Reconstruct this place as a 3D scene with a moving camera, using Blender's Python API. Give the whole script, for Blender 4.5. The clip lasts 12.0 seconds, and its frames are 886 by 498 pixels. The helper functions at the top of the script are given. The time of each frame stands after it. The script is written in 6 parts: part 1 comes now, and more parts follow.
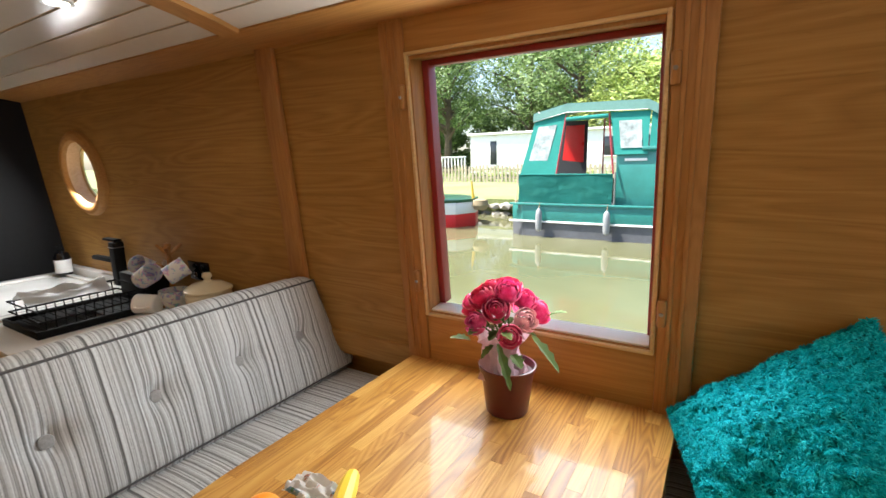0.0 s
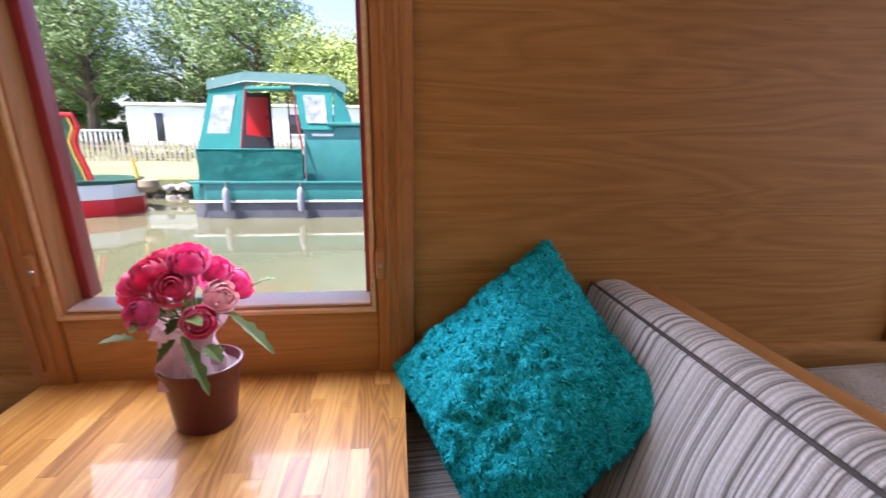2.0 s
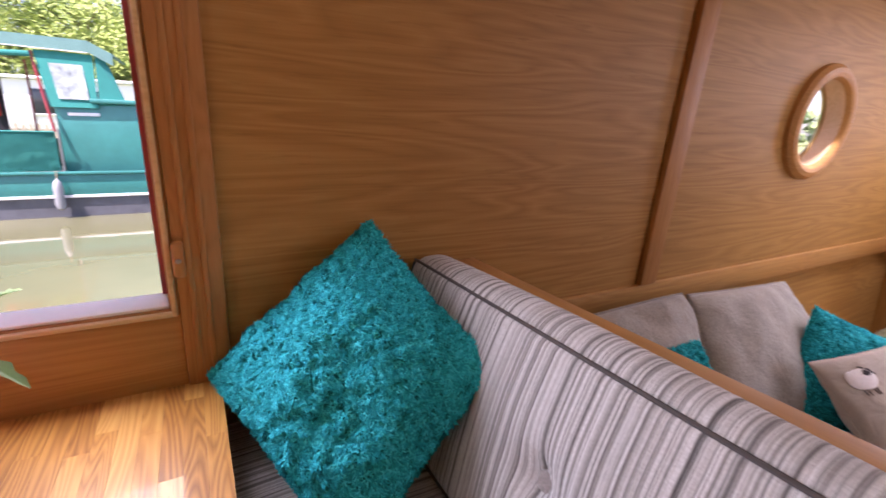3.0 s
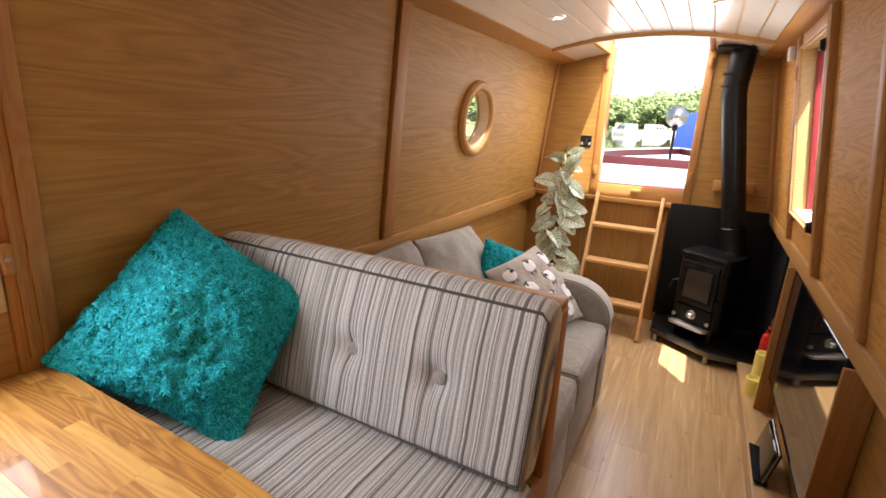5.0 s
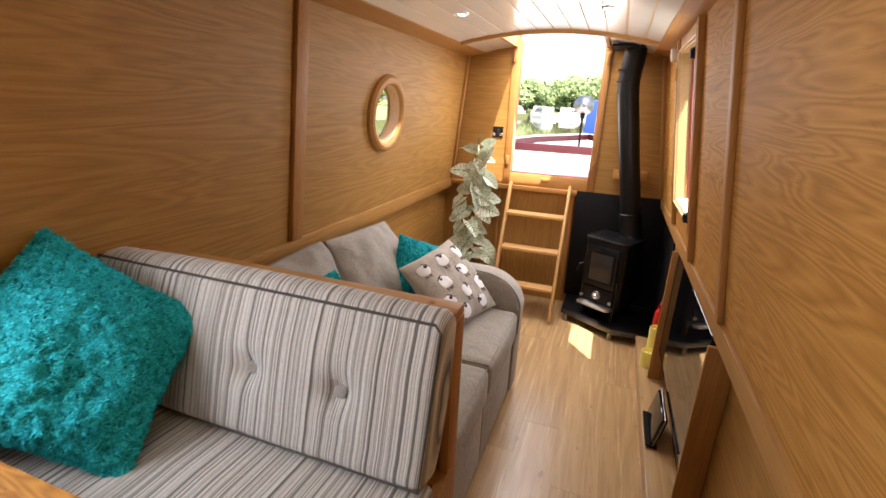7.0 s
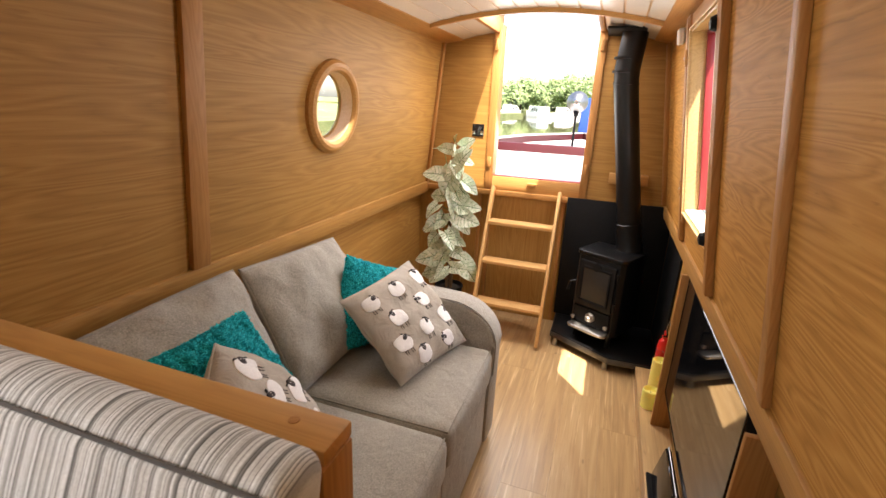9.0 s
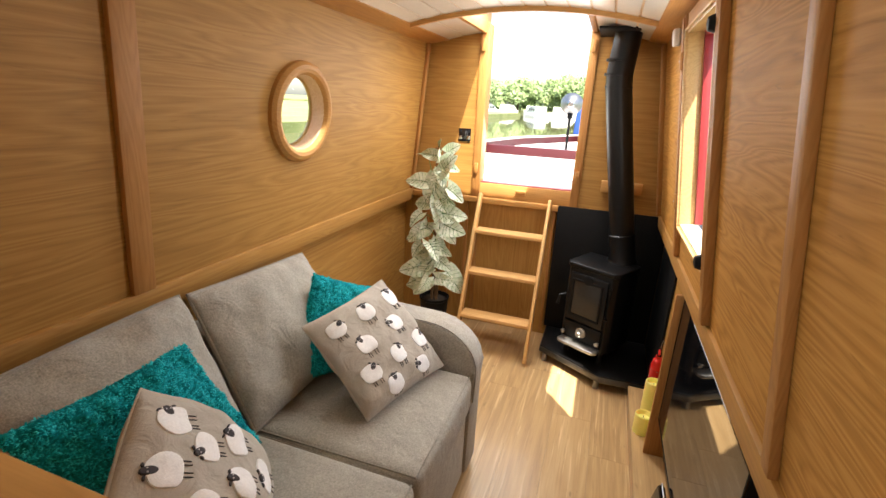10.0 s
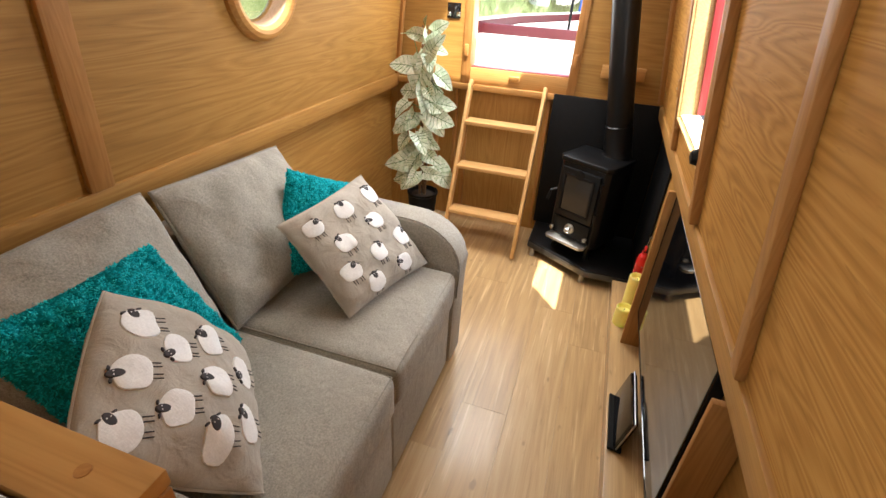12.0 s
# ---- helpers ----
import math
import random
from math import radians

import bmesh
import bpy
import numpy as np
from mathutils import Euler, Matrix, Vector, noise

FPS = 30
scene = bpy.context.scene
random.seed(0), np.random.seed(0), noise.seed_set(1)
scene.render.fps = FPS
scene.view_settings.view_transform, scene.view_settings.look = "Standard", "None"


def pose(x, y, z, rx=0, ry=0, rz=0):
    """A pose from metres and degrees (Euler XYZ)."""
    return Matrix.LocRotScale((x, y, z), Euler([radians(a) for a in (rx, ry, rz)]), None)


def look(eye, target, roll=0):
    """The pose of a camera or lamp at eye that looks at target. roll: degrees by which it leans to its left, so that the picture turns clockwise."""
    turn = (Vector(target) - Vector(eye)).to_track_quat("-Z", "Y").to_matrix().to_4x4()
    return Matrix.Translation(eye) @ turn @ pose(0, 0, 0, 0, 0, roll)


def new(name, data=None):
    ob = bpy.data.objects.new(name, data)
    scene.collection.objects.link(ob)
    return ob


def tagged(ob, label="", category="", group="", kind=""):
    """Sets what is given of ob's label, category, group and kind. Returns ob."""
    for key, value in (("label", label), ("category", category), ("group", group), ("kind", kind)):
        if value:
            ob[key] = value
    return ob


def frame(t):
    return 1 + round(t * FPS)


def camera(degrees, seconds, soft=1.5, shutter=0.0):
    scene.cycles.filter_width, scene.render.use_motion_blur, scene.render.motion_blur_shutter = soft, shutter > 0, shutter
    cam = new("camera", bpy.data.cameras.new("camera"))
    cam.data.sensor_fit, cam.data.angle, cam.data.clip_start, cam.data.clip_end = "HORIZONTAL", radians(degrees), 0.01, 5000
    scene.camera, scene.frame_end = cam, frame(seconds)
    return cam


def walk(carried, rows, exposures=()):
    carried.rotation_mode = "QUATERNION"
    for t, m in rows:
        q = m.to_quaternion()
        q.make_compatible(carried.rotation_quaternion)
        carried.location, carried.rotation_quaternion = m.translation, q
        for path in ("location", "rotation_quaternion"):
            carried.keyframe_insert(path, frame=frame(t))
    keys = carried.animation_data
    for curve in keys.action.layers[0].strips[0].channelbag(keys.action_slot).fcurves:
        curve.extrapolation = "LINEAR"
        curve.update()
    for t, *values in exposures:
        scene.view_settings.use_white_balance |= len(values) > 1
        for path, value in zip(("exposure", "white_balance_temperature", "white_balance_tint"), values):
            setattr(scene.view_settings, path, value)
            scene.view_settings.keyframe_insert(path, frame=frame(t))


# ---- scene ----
cam = camera(87.5, 12.0, shutter=0.3)
PATH = [
    (0, (0.435, -0.34, 1.569), (-0.585, 1.34, 1.198), -1.2),
    (0.5, (0.414, -0.313, 1.565), (-0.465, 1.443, 1.186), -1.1),
    (1, (0.395, -0.273, 1.555), (-0.181, 1.599, 1.148), -0.9),
    (1.5, (0.396, -0.212, 1.517), (0.198, 1.73, 1.08), -0.5),
    (2, (0.372, -0.162, 1.47), (0.566, 1.776, 1.013), 0.4),
    (2.5, (0.384, -0.117, 1.438), (0.951, 1.741, 0.964), 0.8),
    (3, (0.371, -0.133, 1.45), (1.295, 1.569, 0.954), 1.4),
    (3.5, (0.305, -0.232, 1.457), (1.548, 1.256, 0.965), 1.4),
    (3.7, (0.283, -0.266, 1.469), (1.634, 1.119, 0.96), 1.7),
    (5.3, (-0.081, -0.397, 1.525), (1.636, 0.464, 0.966), 2.3),
    (5.5, (-0.124, -0.408, 1.532), (1.609, 0.412, 0.964), 2.5),
    (6, (-0.169, -0.428, 1.544), (1.606, 0.282, 0.954), 2.5),
    (6.5, (-0.105, -0.432, 1.56), (1.69, 0.211, 0.956), 2.5),
    (7, (0.022, -0.443, 1.587), (1.82, 0.19, 0.98), 2.6),
    (7.2, (0.094, -0.442, 1.566), (1.89, 0.222, 0.99), 2.2),
    (9, (0.515, -0.442, 1.555), (2.318, 0.177, 0.948), 2.6),
    (9.5, (0.63, -0.443, 1.571), (2.435, 0.169, 0.967), 2.8),
    (10, (0.701, -0.466, 1.582), (2.506, 0.142, 0.974), 2.8),
    (10.5, (0.762, -0.486, 1.548), (2.525, 0.096, 0.806), 2.9),
    (11, (0.791, -0.494, 1.541), (2.439, 0.035, 0.537), 3.0),
    (11.5, (0.789, -0.496, 1.556), (2.424, 0.019, 0.526), 3.2),
    (12, (0.789, -0.489, 1.566), (2.429, 0.021, 0.541), 3.3),
]
EXPOSURES = [(0.0, 1.42, 6490, 9), (1.0, 1.40, 6240, 14), (1.5, 1.35, 5990, 25), (2.0, 1.37, 5890, 30), (2.5, 1.42, 6100, 35), (3.0, 1.44, 6300, 38), (3.5, 1.47, 6450, 27), (5.5, 1.45, 6940, 20), (7.0, 1.54, 6890, 18), (9.0, 1.69, 7140, 16), (10.0, 1.70, 6990, 11), (12.0, 1.84, 6690, 9)]
walk(cam, [(t, look(eye, target, roll)) for t, eye, target, roll in PATH], EXPOSURES)

# ---- world, sun and exposure ----
SUN_DIR = Vector((0.50, 0.26, -1.0)).normalized()
world = bpy.data.worlds.new("sky")
scene.world = world
world.use_nodes = True
wn = world.node_tree.nodes
sky = wn.new("ShaderNodeTexSky")
sky.sky_type = 'NISHITA'
sky.sun_disc = False
sky.sun_elevation = math.asin(-SUN_DIR.z)
sky.sun_rotation = math.atan2(-SUN_DIR.x, -SUN_DIR.y)
sky.dust_density = 2.0
bg = wn["Background"]
bg.inputs["Strength"].default_value = 0.15
world.node_tree.links.new(sky.outputs[0], bg.inputs[0])


def lamp(name, kind, m, energy, colour=(1, 1, 1), size=None, size_y=None, spot=None):
    data = bpy.data.lights.new(name, kind)
    data.energy, data.color = energy, colour
    if kind == "AREA":
        data.shape, data.size, data.size_y = "RECTANGLE", size, size_y
    elif kind == "SUN":
        data.angle = radians(0.6)
    else:
        data.shadow_soft_size = size
    if spot:
        data.spot_size, data.spot_blend = radians(spot), 0.6
    ob = new(name, data)
    ob.matrix_world = m
    return ob


lamp("sun", "SUN", look((0, 0, 10), Vector((0, 0, 10)) + SUN_DIR), 5.0, (1.0, 0.95, 0.86))
# sky light in the openings, square to the leaning sides
lamp("window_daylight", "AREA", look((0.0, 0.748, 1.48), (0.0, -0.252, 1.384)), 5.55, (0.95, 0.98, 1.0), 0.60, 0.70)
lamp("side_hatch_daylight", "AREA", look((2.51, -0.728, 1.51), (2.51, 0.272, 1.37)), 2.6, (0.95, 0.98, 1.0), 0.54, 0.74)
lamp("roof_hatch_daylight", "AREA", look((3.55, 0.03, 2.12), (3.3, 0.03, 0.0)), 6.2, (0.95, 0.98, 1.0), 0.5, 0.58)
lamp("doorway_daylight", "AREA", look((3.77, 0.03, 1.55), (2.6, 0.0, 0.6)), 3.6, (0.95, 0.98, 1.0), 0.58, 0.9)
for px in (2.425, -2.38):
    lamp("porthole_daylight", "AREA", look((px, 0.72, 1.53), (px, 0.0, 1.1)), 0.9 if px > 0 else 3.3, (0.95, 0.98, 1.0), 0.24, 0.24)


# ---- materials ----
class Nodes:
    """A small builder for node materials."""
    def __init__(self, name):
        self.mat = bpy.data.materials.new(name)
        self.mat.use_nodes = True
        self.tree = self.mat.node_tree
        self.bsdf = self.tree.nodes["Principled BSDF"]

    def node(self, kind, **props):
        n = self.tree.nodes.new(kind)
        for k, v in props.items():
            if k in n.inputs:
                n.inputs[k].default_value = v
        return n

    def link(self, a, b):
        self.tree.links.new(a, b)

    def coords(self, scale=(1, 1, 1), kind="Object", shift=None):
        tc = self.tree.nodes.new("ShaderNodeTexCoord")
        mp = self.tree.nodes.new("ShaderNodeMapping")
        mp.inputs["Scale"].default_value = scale
        self.link(tc.outputs[kind], mp.inputs["Vector"])
        if shift is not None:
            self.link(shift, mp.inputs["Location"])
        return mp.outputs[0]

    def noise(self, vec, scale, detail=4, rough=0.55, distort=0.0):
        n = self.tree.nodes.new("ShaderNodeTexNoise")
        n.inputs["Scale"].default_value, n.inputs["Detail"].default_value = scale, detail
        n.inputs["Roughness"].default_value, n.inputs["Distortion"].default_value = rough, distort
        self.link(vec, n.inputs["Vector"])
        return n.outputs["Fac"]

    def ramp(self, fac, stops, mode="LINEAR"):
        r = self.tree.nodes.new("ShaderNodeValToRGB")
        e = r.color_ramp.elements
        r.color_ramp.interpolation = mode
        while len(e) < len(stops):
            e.new(0.5)
        for el, (p, c) in zip(e, stops):
            el.position = p
            el.color = (*c, 1) if len(c) == 3 else c
        self.link(fac, r.inputs[0])
        return r.outputs[0]

    def mix(self, fac, a, b, blend="MIX"):
        m = self.tree.nodes.new("ShaderNodeMix")
        m.data_type, m.blend_type = "RGBA", blend
        for val, idx in ((fac, 0), (a, 6), (b, 7)):
            if hasattr(val, "is_output"):
                self.link(val, m.inputs[idx])
            elif idx == 0:
                m.inputs[idx].default_value = val
            else:
                m.inputs[idx].default_value = (*val, 1)
        return m.outputs[2]

    def math(self, op, a, b=0.0):
        m = self.tree.nodes.new("ShaderNodeMath")
        m.operation = op
        for val, idx in ((a, 0), (b, 1)):
            if hasattr(val, "is_output"):
                self.link(val, m.inputs[idx])
            else:
                m.inputs[idx].default_value = val
        return m.outputs[0]

    def random(self):
        return self.tree.nodes.new("ShaderNodeObjectInfo").outputs["Random"]

    def bump(self, height, strength=0.2, distance=0.002):
        b = self.tree.nodes.new("ShaderNodeBump")
        b.inputs["Strength"].default_value, b.inputs["Distance"].default_value = strength, distance
        self.link(height, b.inputs["Height"])
        self.link(b.outputs[0], self.bsdf.inputs["Normal"])

    def set(self, **kw):
        for k, v in kw.items():
            sock = self.bsdf.inputs[k.replace("_", " ")]
            if hasattr(v, "is_output"):
                self.link(v, sock)
            elif k == "Base_Color":
                sock.default_value = (*v, 1)
            else:
                sock.default_value = v
        return self.mat


def wood(name, dark, mid, light, grain="x", rough=0.4, coat=0.0, per_piece=0.0, fig=1.0, ring=0.19, bump=0.15, fleck=0.0, worn=0.0, coat_rough=0.11, spec=0.32):
    """Varnished timber or veneer with grain along one axis."""
    n = Nodes(name)
    long, cross = 1.6, 95.0
    sc = {"x": (long, cross, cross), "y": (cross, long, cross), "z": (cross, cross, long)}[grain]
    sc2 = {"x": (0.55, 6.0, 6.0), "y": (6.0, 0.55, 6.0), "z": (6.0, 6.0, 0.55)}[grain]
    sc3 = {"x": (9, 260, 260), "y": (260, 9, 260), "z": (260, 260, 9)}[grain]
    shift = None
    if per_piece:
        shift = n.math("MULTIPLY", n.random(), 37.0)
    base = n.noise(n.coords(sc, shift=shift), 1.0, 6, 0.6, 0.4)
    figure = n.noise(n.coords(sc2, shift=shift), 1.7, 2, 0.5, 0.5)
    rings = n.math("MULTIPLY", n.math("PINGPONG", n.math("MULTIPLY", figure, 16.0 * fig), 0.5), 2.0)
    pores = n.noise(n.coords(sc3, shift=shift), 1.0, 2, 0.5)
    f = n.math("ADD", n.math("ADD", n.math("MULTIPLY", base, 0.46), 0.10), n.math("MULTIPLY", rings, ring))
    f = n.math("ADD", f, n.math("MULTIPLY", n.math("SUBTRACT", pores, 0.5), 0.25))
    if per_piece:
        f = n.math("ADD", f, n.math("MULTIPLY", n.math("SUBTRACT", n.random(), 0.5), per_piece))
    col = n.ramp(f, [(0.05, dark), (0.42, mid), (0.86, light)])
    if fleck:
        sc4 = {"x": (8, 95, 95), "y": (95, 8, 95), "z": (95, 95, 8)}[grain]
        dash = n.ramp(n.noise(n.coords(sc4, shift=shift), 1.0, 3, 0.6, 0.6), [(0.60, (0, 0, 0)), (0.72, (fleck, fleck, fleck))])
        col = n.mix(dash, col, dark)
    if worn:
        sc5 = {"x": (2.0, 48, 48), "y": (48, 2.0, 48), "z": (48, 48, 2.0)}[grain]
        pale = n.ramp(n.noise(n.coords(sc5, shift=shift), 1.0, 3, 0.6, 0.3), [(0.58, (0, 0, 0)), (0.70, (worn, worn, worn))])
        col = n.mix(pale, col, tuple(min(0.85, c * 1.25 + 0.04) for c in light))
        knot = n.ramp(n.noise(n.coords((11, 22, 22) if grain == "x" else (22, 11, 22)), 1.0, 2, 0.4), [(0.70, (0, 0, 0)), (0.76, (0.55, 0.55, 0.55))])
        col = n.mix(knot, col, tuple(c * 0.55 for c in dark))
    blot = n.noise(n.coords((1, 1, 1)), 1.3, 3)
    col = n.mix(n.math("MULTIPLY", blot, 0.25), col, mid)
    n.bump(f, bump, 0.0015)
    rg = n.math("ADD", n.math("MULTIPLY", pores, 0.16), rough - 0.08)
    return n.set(Base_Color=col, Roughness=rg, Coat_Weight=coat, Coat_Roughness=coat_rough, Specular_IOR_Level=0.5 if coat > 0.3 else spec)


def plain(name, colour, rough=0.5, metal=0.0, vary=0.12, scale=40.0, bump=0.05, **kw):
    """Paint, metal or plastic with slight unevenness and wear."""
    n = Nodes(name)
    v = n.coords((1, 1, 1))
    fine, broad = n.noise(v, scale, 4), n.noise(v, 3.0, 3)
    f = n.math("ADD", n.math("MULTIPLY", fine, 0.5), n.math("MULTIPLY", broad, 0.5))
    lo = tuple(c * (1 - vary) for c in colour)
    hi = tuple(min(1.0, c * (1 + vary)) for c in colour)
    col = n.ramp(f, [(0.3, lo), (0.7, hi)])
    n.bump(fine, bump, 0.001)
    rg = n.math("ADD", n.math("MULTIPLY", broad, 0.12), rough - 0.06)
    return n.set(Base_Color=col, Roughness=rg, Metallic=metal, **kw)


def fabric(name, colour, weave=420.0, vary=0.25, bump=0.5, crease=0.0, sheen=0.25):
    n = Nodes(name)
    v = n.coords((1, 1, 1))
    a = n.noise(n.coords((weave, weave * 0.35, weave * 0.35)), 1.0, 2)
    b = n.noise(n.coords((weave * 0.35, weave, weave)), 1.0, 2)
    f = n.math("MULTIPLY", n.math("ADD", a, b), 0.5)
    broad = n.noise(v, 5.0, 4)
    f2 = n.math("ADD", n.math("MULTIPLY", f, 0.75), n.math("MULTIPLY", broad, 0.25))
    lo = tuple(c * (1 - vary) for c in colour)
    hi = tuple(min(1.0, c * (1 + vary)) for c in colour)
    col = n.ramp(f2, [(0.36, lo), (0.64, hi)])
    h = f
    if crease:
        h = n.math("ADD", f, n.math("MULTIPLY", n.noise(n.coords((1, 1, 1)), 15.0, 3, 0.5, 0.8), crease))
    n.bump(h, bump, 0.0012)
    return n.set(Base_Color=col, Roughness=0.92, Sheen_Weight=sheen, Sheen_Roughness=0.5, Specular_IOR_Level=0.2 if sheen else 0.08)


def striped(name):
    """Woven ticking: uneven stripes in pale grey, taupe and charcoal."""
    n = Nodes(name)
    wob = n.noise(n.coords((6, 0.6, 6)), 1.0, 2)
    tc = n.tree.nodes.new("ShaderNodeTexCoord")
    sep = n.tree.nodes.new("ShaderNodeSeparateXYZ")
    n.link(tc.outputs["Object"], sep.inputs[0])
    y = n.math("ADD", sep.outputs["Y"], n.math("MULTIPLY", n.math("SUBTRACT", wob, 0.5), 0.012))
    comb = n.tree.nodes.new("ShaderNodeCombineXYZ")
    n.link(y, comb.inputs[0])
    wide = n.noise(comb.outputs[0], 105.0, 1, 0.4)
    thin = n.noise(comb.outputs[0], 290.0, 1, 0.5)
    c1 = n.ramp(wide, [(0.33, (0.19, 0.19, 0.185)), (0.43, (0.39, 0.385, 0.37)), (0.50, (0.63, 0.64, 0.63)), (0.62, (0.74, 0.76, 0.76))])
    c2 = n.ramp(thin, [(0.40, (0.22, 0.21, 0.21)), (0.47, (0.80, 0.79, 0.78)), (0.6, (1, 1, 1))])
    col = n.mix(0.8, c1, c2, "MULTIPLY")
    slub = n.noise(n.coords((500, 160, 500)), 1.0, 2)
    col = n.mix(0.35, col, n.ramp(slub, [(0.35, (0.44, 0.44, 0.43)), (0.65, (1, 1, 1))]), "MULTIPLY")
    n.bump(slub, 0.35, 0.001)
    return n.set(Base_Color=col, Roughness=0.9, Sheen_Weight=0.2)


def glow(name, colour, strength):
    n = Nodes(name)
    return n.set(Base_Color=colour, Emission_Color=(*colour, 1), Emission_Strength=strength)


M = {}
OAK = ((0.195, 0.088, 0.020), (0.355, 0.180, 0.044), (0.51, 0.288, 0.082))
M["panel"] = wood("oak_veneer", *OAK, "x", 0.56, 0.0, fig=0.7, ring=0.24, fleck=0.38)
M["panel_y"] = wood("oak_veneer_cross", *OAK, "y", 0.56, 0.0, fig=0.55, fleck=0.3)
# starboard veneer: stronger figure, and lightened to put missing light into its colour
M["panel_s"] = wood("figured_lit_oak_veneer", (0.20, 0.085, 0.018), (0.41, 0.195, 0.046), (0.60, 0.325, 0.092), "x", 0.62, 0.0, fig=1.0, ring=0.30, fleck=0.45, bump=0.3, spec=0.10)
# bow red taken down to maroon, the coaming's shade put into the colour
M["maroon"] = plain("shaded_maroon_paint", (0.075, 0.010, 0.013), 0.45)
M["panel_v"] = wood("oak_veneer_upright", *OAK, "z", 0.56, 0.0, fig=0.8)
M["trim_z"] = wood("oak_trim_upright", (0.22, 0.095, 0.026), (0.38, 0.175, 0.05), (0.50, 0.255, 0.085), "z", 0.52, 0.0)
M["trim_x"] = wood("oak_trim_long", (0.28, 0.125, 0.032), (0.44, 0.215, 0.060), (0.57, 0.31, 0.10), "x", 0.52, 0.0)
M["rail"] = wood("oak_rail", (0.24, 0.105, 0.025), (0.39, 0.195, 0.050), (0.53, 0.295, 0.09), "x", 0.54, 0.0, fleck=0.3)
M["trim_y"] = wood("oak_trim_cross", (0.30, 0.14, 0.04), (0.47, 0.24, 0.075), (0.60, 0.34, 0.12), "y", 0.52, 0.0)
M["ladder"] = wood("pale_oak", (0.42, 0.21, 0.07), (0.62, 0.36, 0.14), (0.74, 0.48, 0.22), "y", 0.4, 0.1)
M["ladder_x"] = wood("pale_oak_long", (0.42, 0.23, 0.09), (0.64, 0.42, 0.19), (0.76, 0.54, 0.28), "x", 0.4, 0.1)
M["ladder_z"] = wood("pale_oak_upright", (0.42, 0.21, 0.07), (0.62, 0.36, 0.14), (0.74, 0.48, 0.22), "z", 0.4, 0.1)
M["stave"] = wood("butcher_block", (0.25, 0.095, 0.016), (0.51, 0.245, 0.048), (0.69, 0.40, 0.11), "y", 0.48, 0.35, coat_rough=0.06, per_piece=0.6, fig=1.6, ring=0.34, bump=0.03, fleck=0.5)
M["plank"] = wood("oak_laminate", (0.30, 0.185, 0.085), (0.51, 0.335, 0.160), (0.66, 0.48, 0.270), "x", 0.34, 0.1, per_piece=0.22, fig=0.3, fleck=0.45, worn=0.55)
# porthole tunnel oak, paled so that its colour carries the sunlight
M["pale_oak"] = wood("sun_paled_oak_lining", (0.50, 0.29, 0.14), (0.68, 0.45, 0.26), (0.78, 0.58, 0.38), "x", 0.45, 0.0)
M["dark_wood"] = plain("dark_underlay", (0.06, 0.035, 0.015), 0.8)
M["white_gloss"] = plain("white_gloss_paint", (0.75, 0.71, 0.63), 0.2, vary=0.03, bump=0.02)
M["groove"] = plain("varnished_groove", (0.50, 0.33, 0.16), 0.5)
M["stripe"] = striped("striped_ticking")
M["piping"] = plain("charcoal_piping", (0.085, 0.08, 0.078), 0.9)
M["button"] = fabric("grey_button_cloth", (0.30, 0.29, 0.28))
M["sofa"] = fabric("grey_linen", (0.330, 0.310, 0.272), 420, 0.36, 0.6, 9.0)
M["sofa_piping"] = fabric("grey_linen_piping", (0.27, 0.25, 0.215), 420, 0.3)
M["taupe"] = fabric("taupe_cotton", (0.44, 0.40, 0.345), 700, 0.12, 0.5, 16.0)
M["fleece"] = fabric("white_fleece", (0.88, 0.88, 0.89), 300, 0.08, 0.8)
M["ink"] = plain("dark_grey_print", (0.075, 0.072, 0.08), 0.95, Specular_IOR_Level=0.1)
M["teal"] = fabric("teal_shaggy_pile", (0.0, 0.20, 0.22), 160, 0.45, 1.0, sheen=0.0)
gpl = Nodes("teal_strands")
geo = gpl.tree.nodes.new("ShaderNodeNewGeometry")
M["strand"] = gpl.set(Base_Color=gpl.ramp(geo.outputs["Random Per Island"], [(0.0, (0.0, 0.29, 0.345)), (0.6, (0.002, 0.52, 0.60)), (1.0, (0.04, 0.74, 0.82))]), Roughness=0.8, Specular_IOR_Level=0.1)
M["black"] = plain("black_stove_paint", (0.006, 0.006, 0.0065), 0.36, 0.0, 0.3, Specular_IOR_Level=0.24)
M["black_matt"] = plain("matt_black", (0.007, 0.007, 0.0075), 0.6, 0.0, 0.3, Specular_IOR_Level=0.15)
M["aft_black"] = plain("soft_black_wall_paint", (0.010, 0.010, 0.011), 0.7, Specular_IOR_Level=0.2)
M["charcoal"] = plain("charcoal_wall_paint", (0.03, 0.03, 0.034), 0.55)
M["black_gloss"] = plain("black_gloss_screen", (0.006, 0.006, 0.007), 0.045, bump=0.0)
M["chrome"] = plain("polished_steel", (0.62, 0.61, 0.60), 0.22, 1.0, 0.06)
M["bright_steel"] = plain("bright_cast_steel", (0.42, 0.41, 0.39), 0.35, 0.85, 0.15)
M["dark_steel"] = plain("blackened_steel_edge", (0.10, 0.098, 0.095), 0.38, 0.8, 0.4, 12.0)
M["steel"] = plain("worn_steel_edge", (0.35, 0.35, 0.35), 0.4, 1.0, 0.2)
M["brass"] = plain("aged_brass", (0.55, 0.38, 0.16), 0.35, 1.0, 0.15)
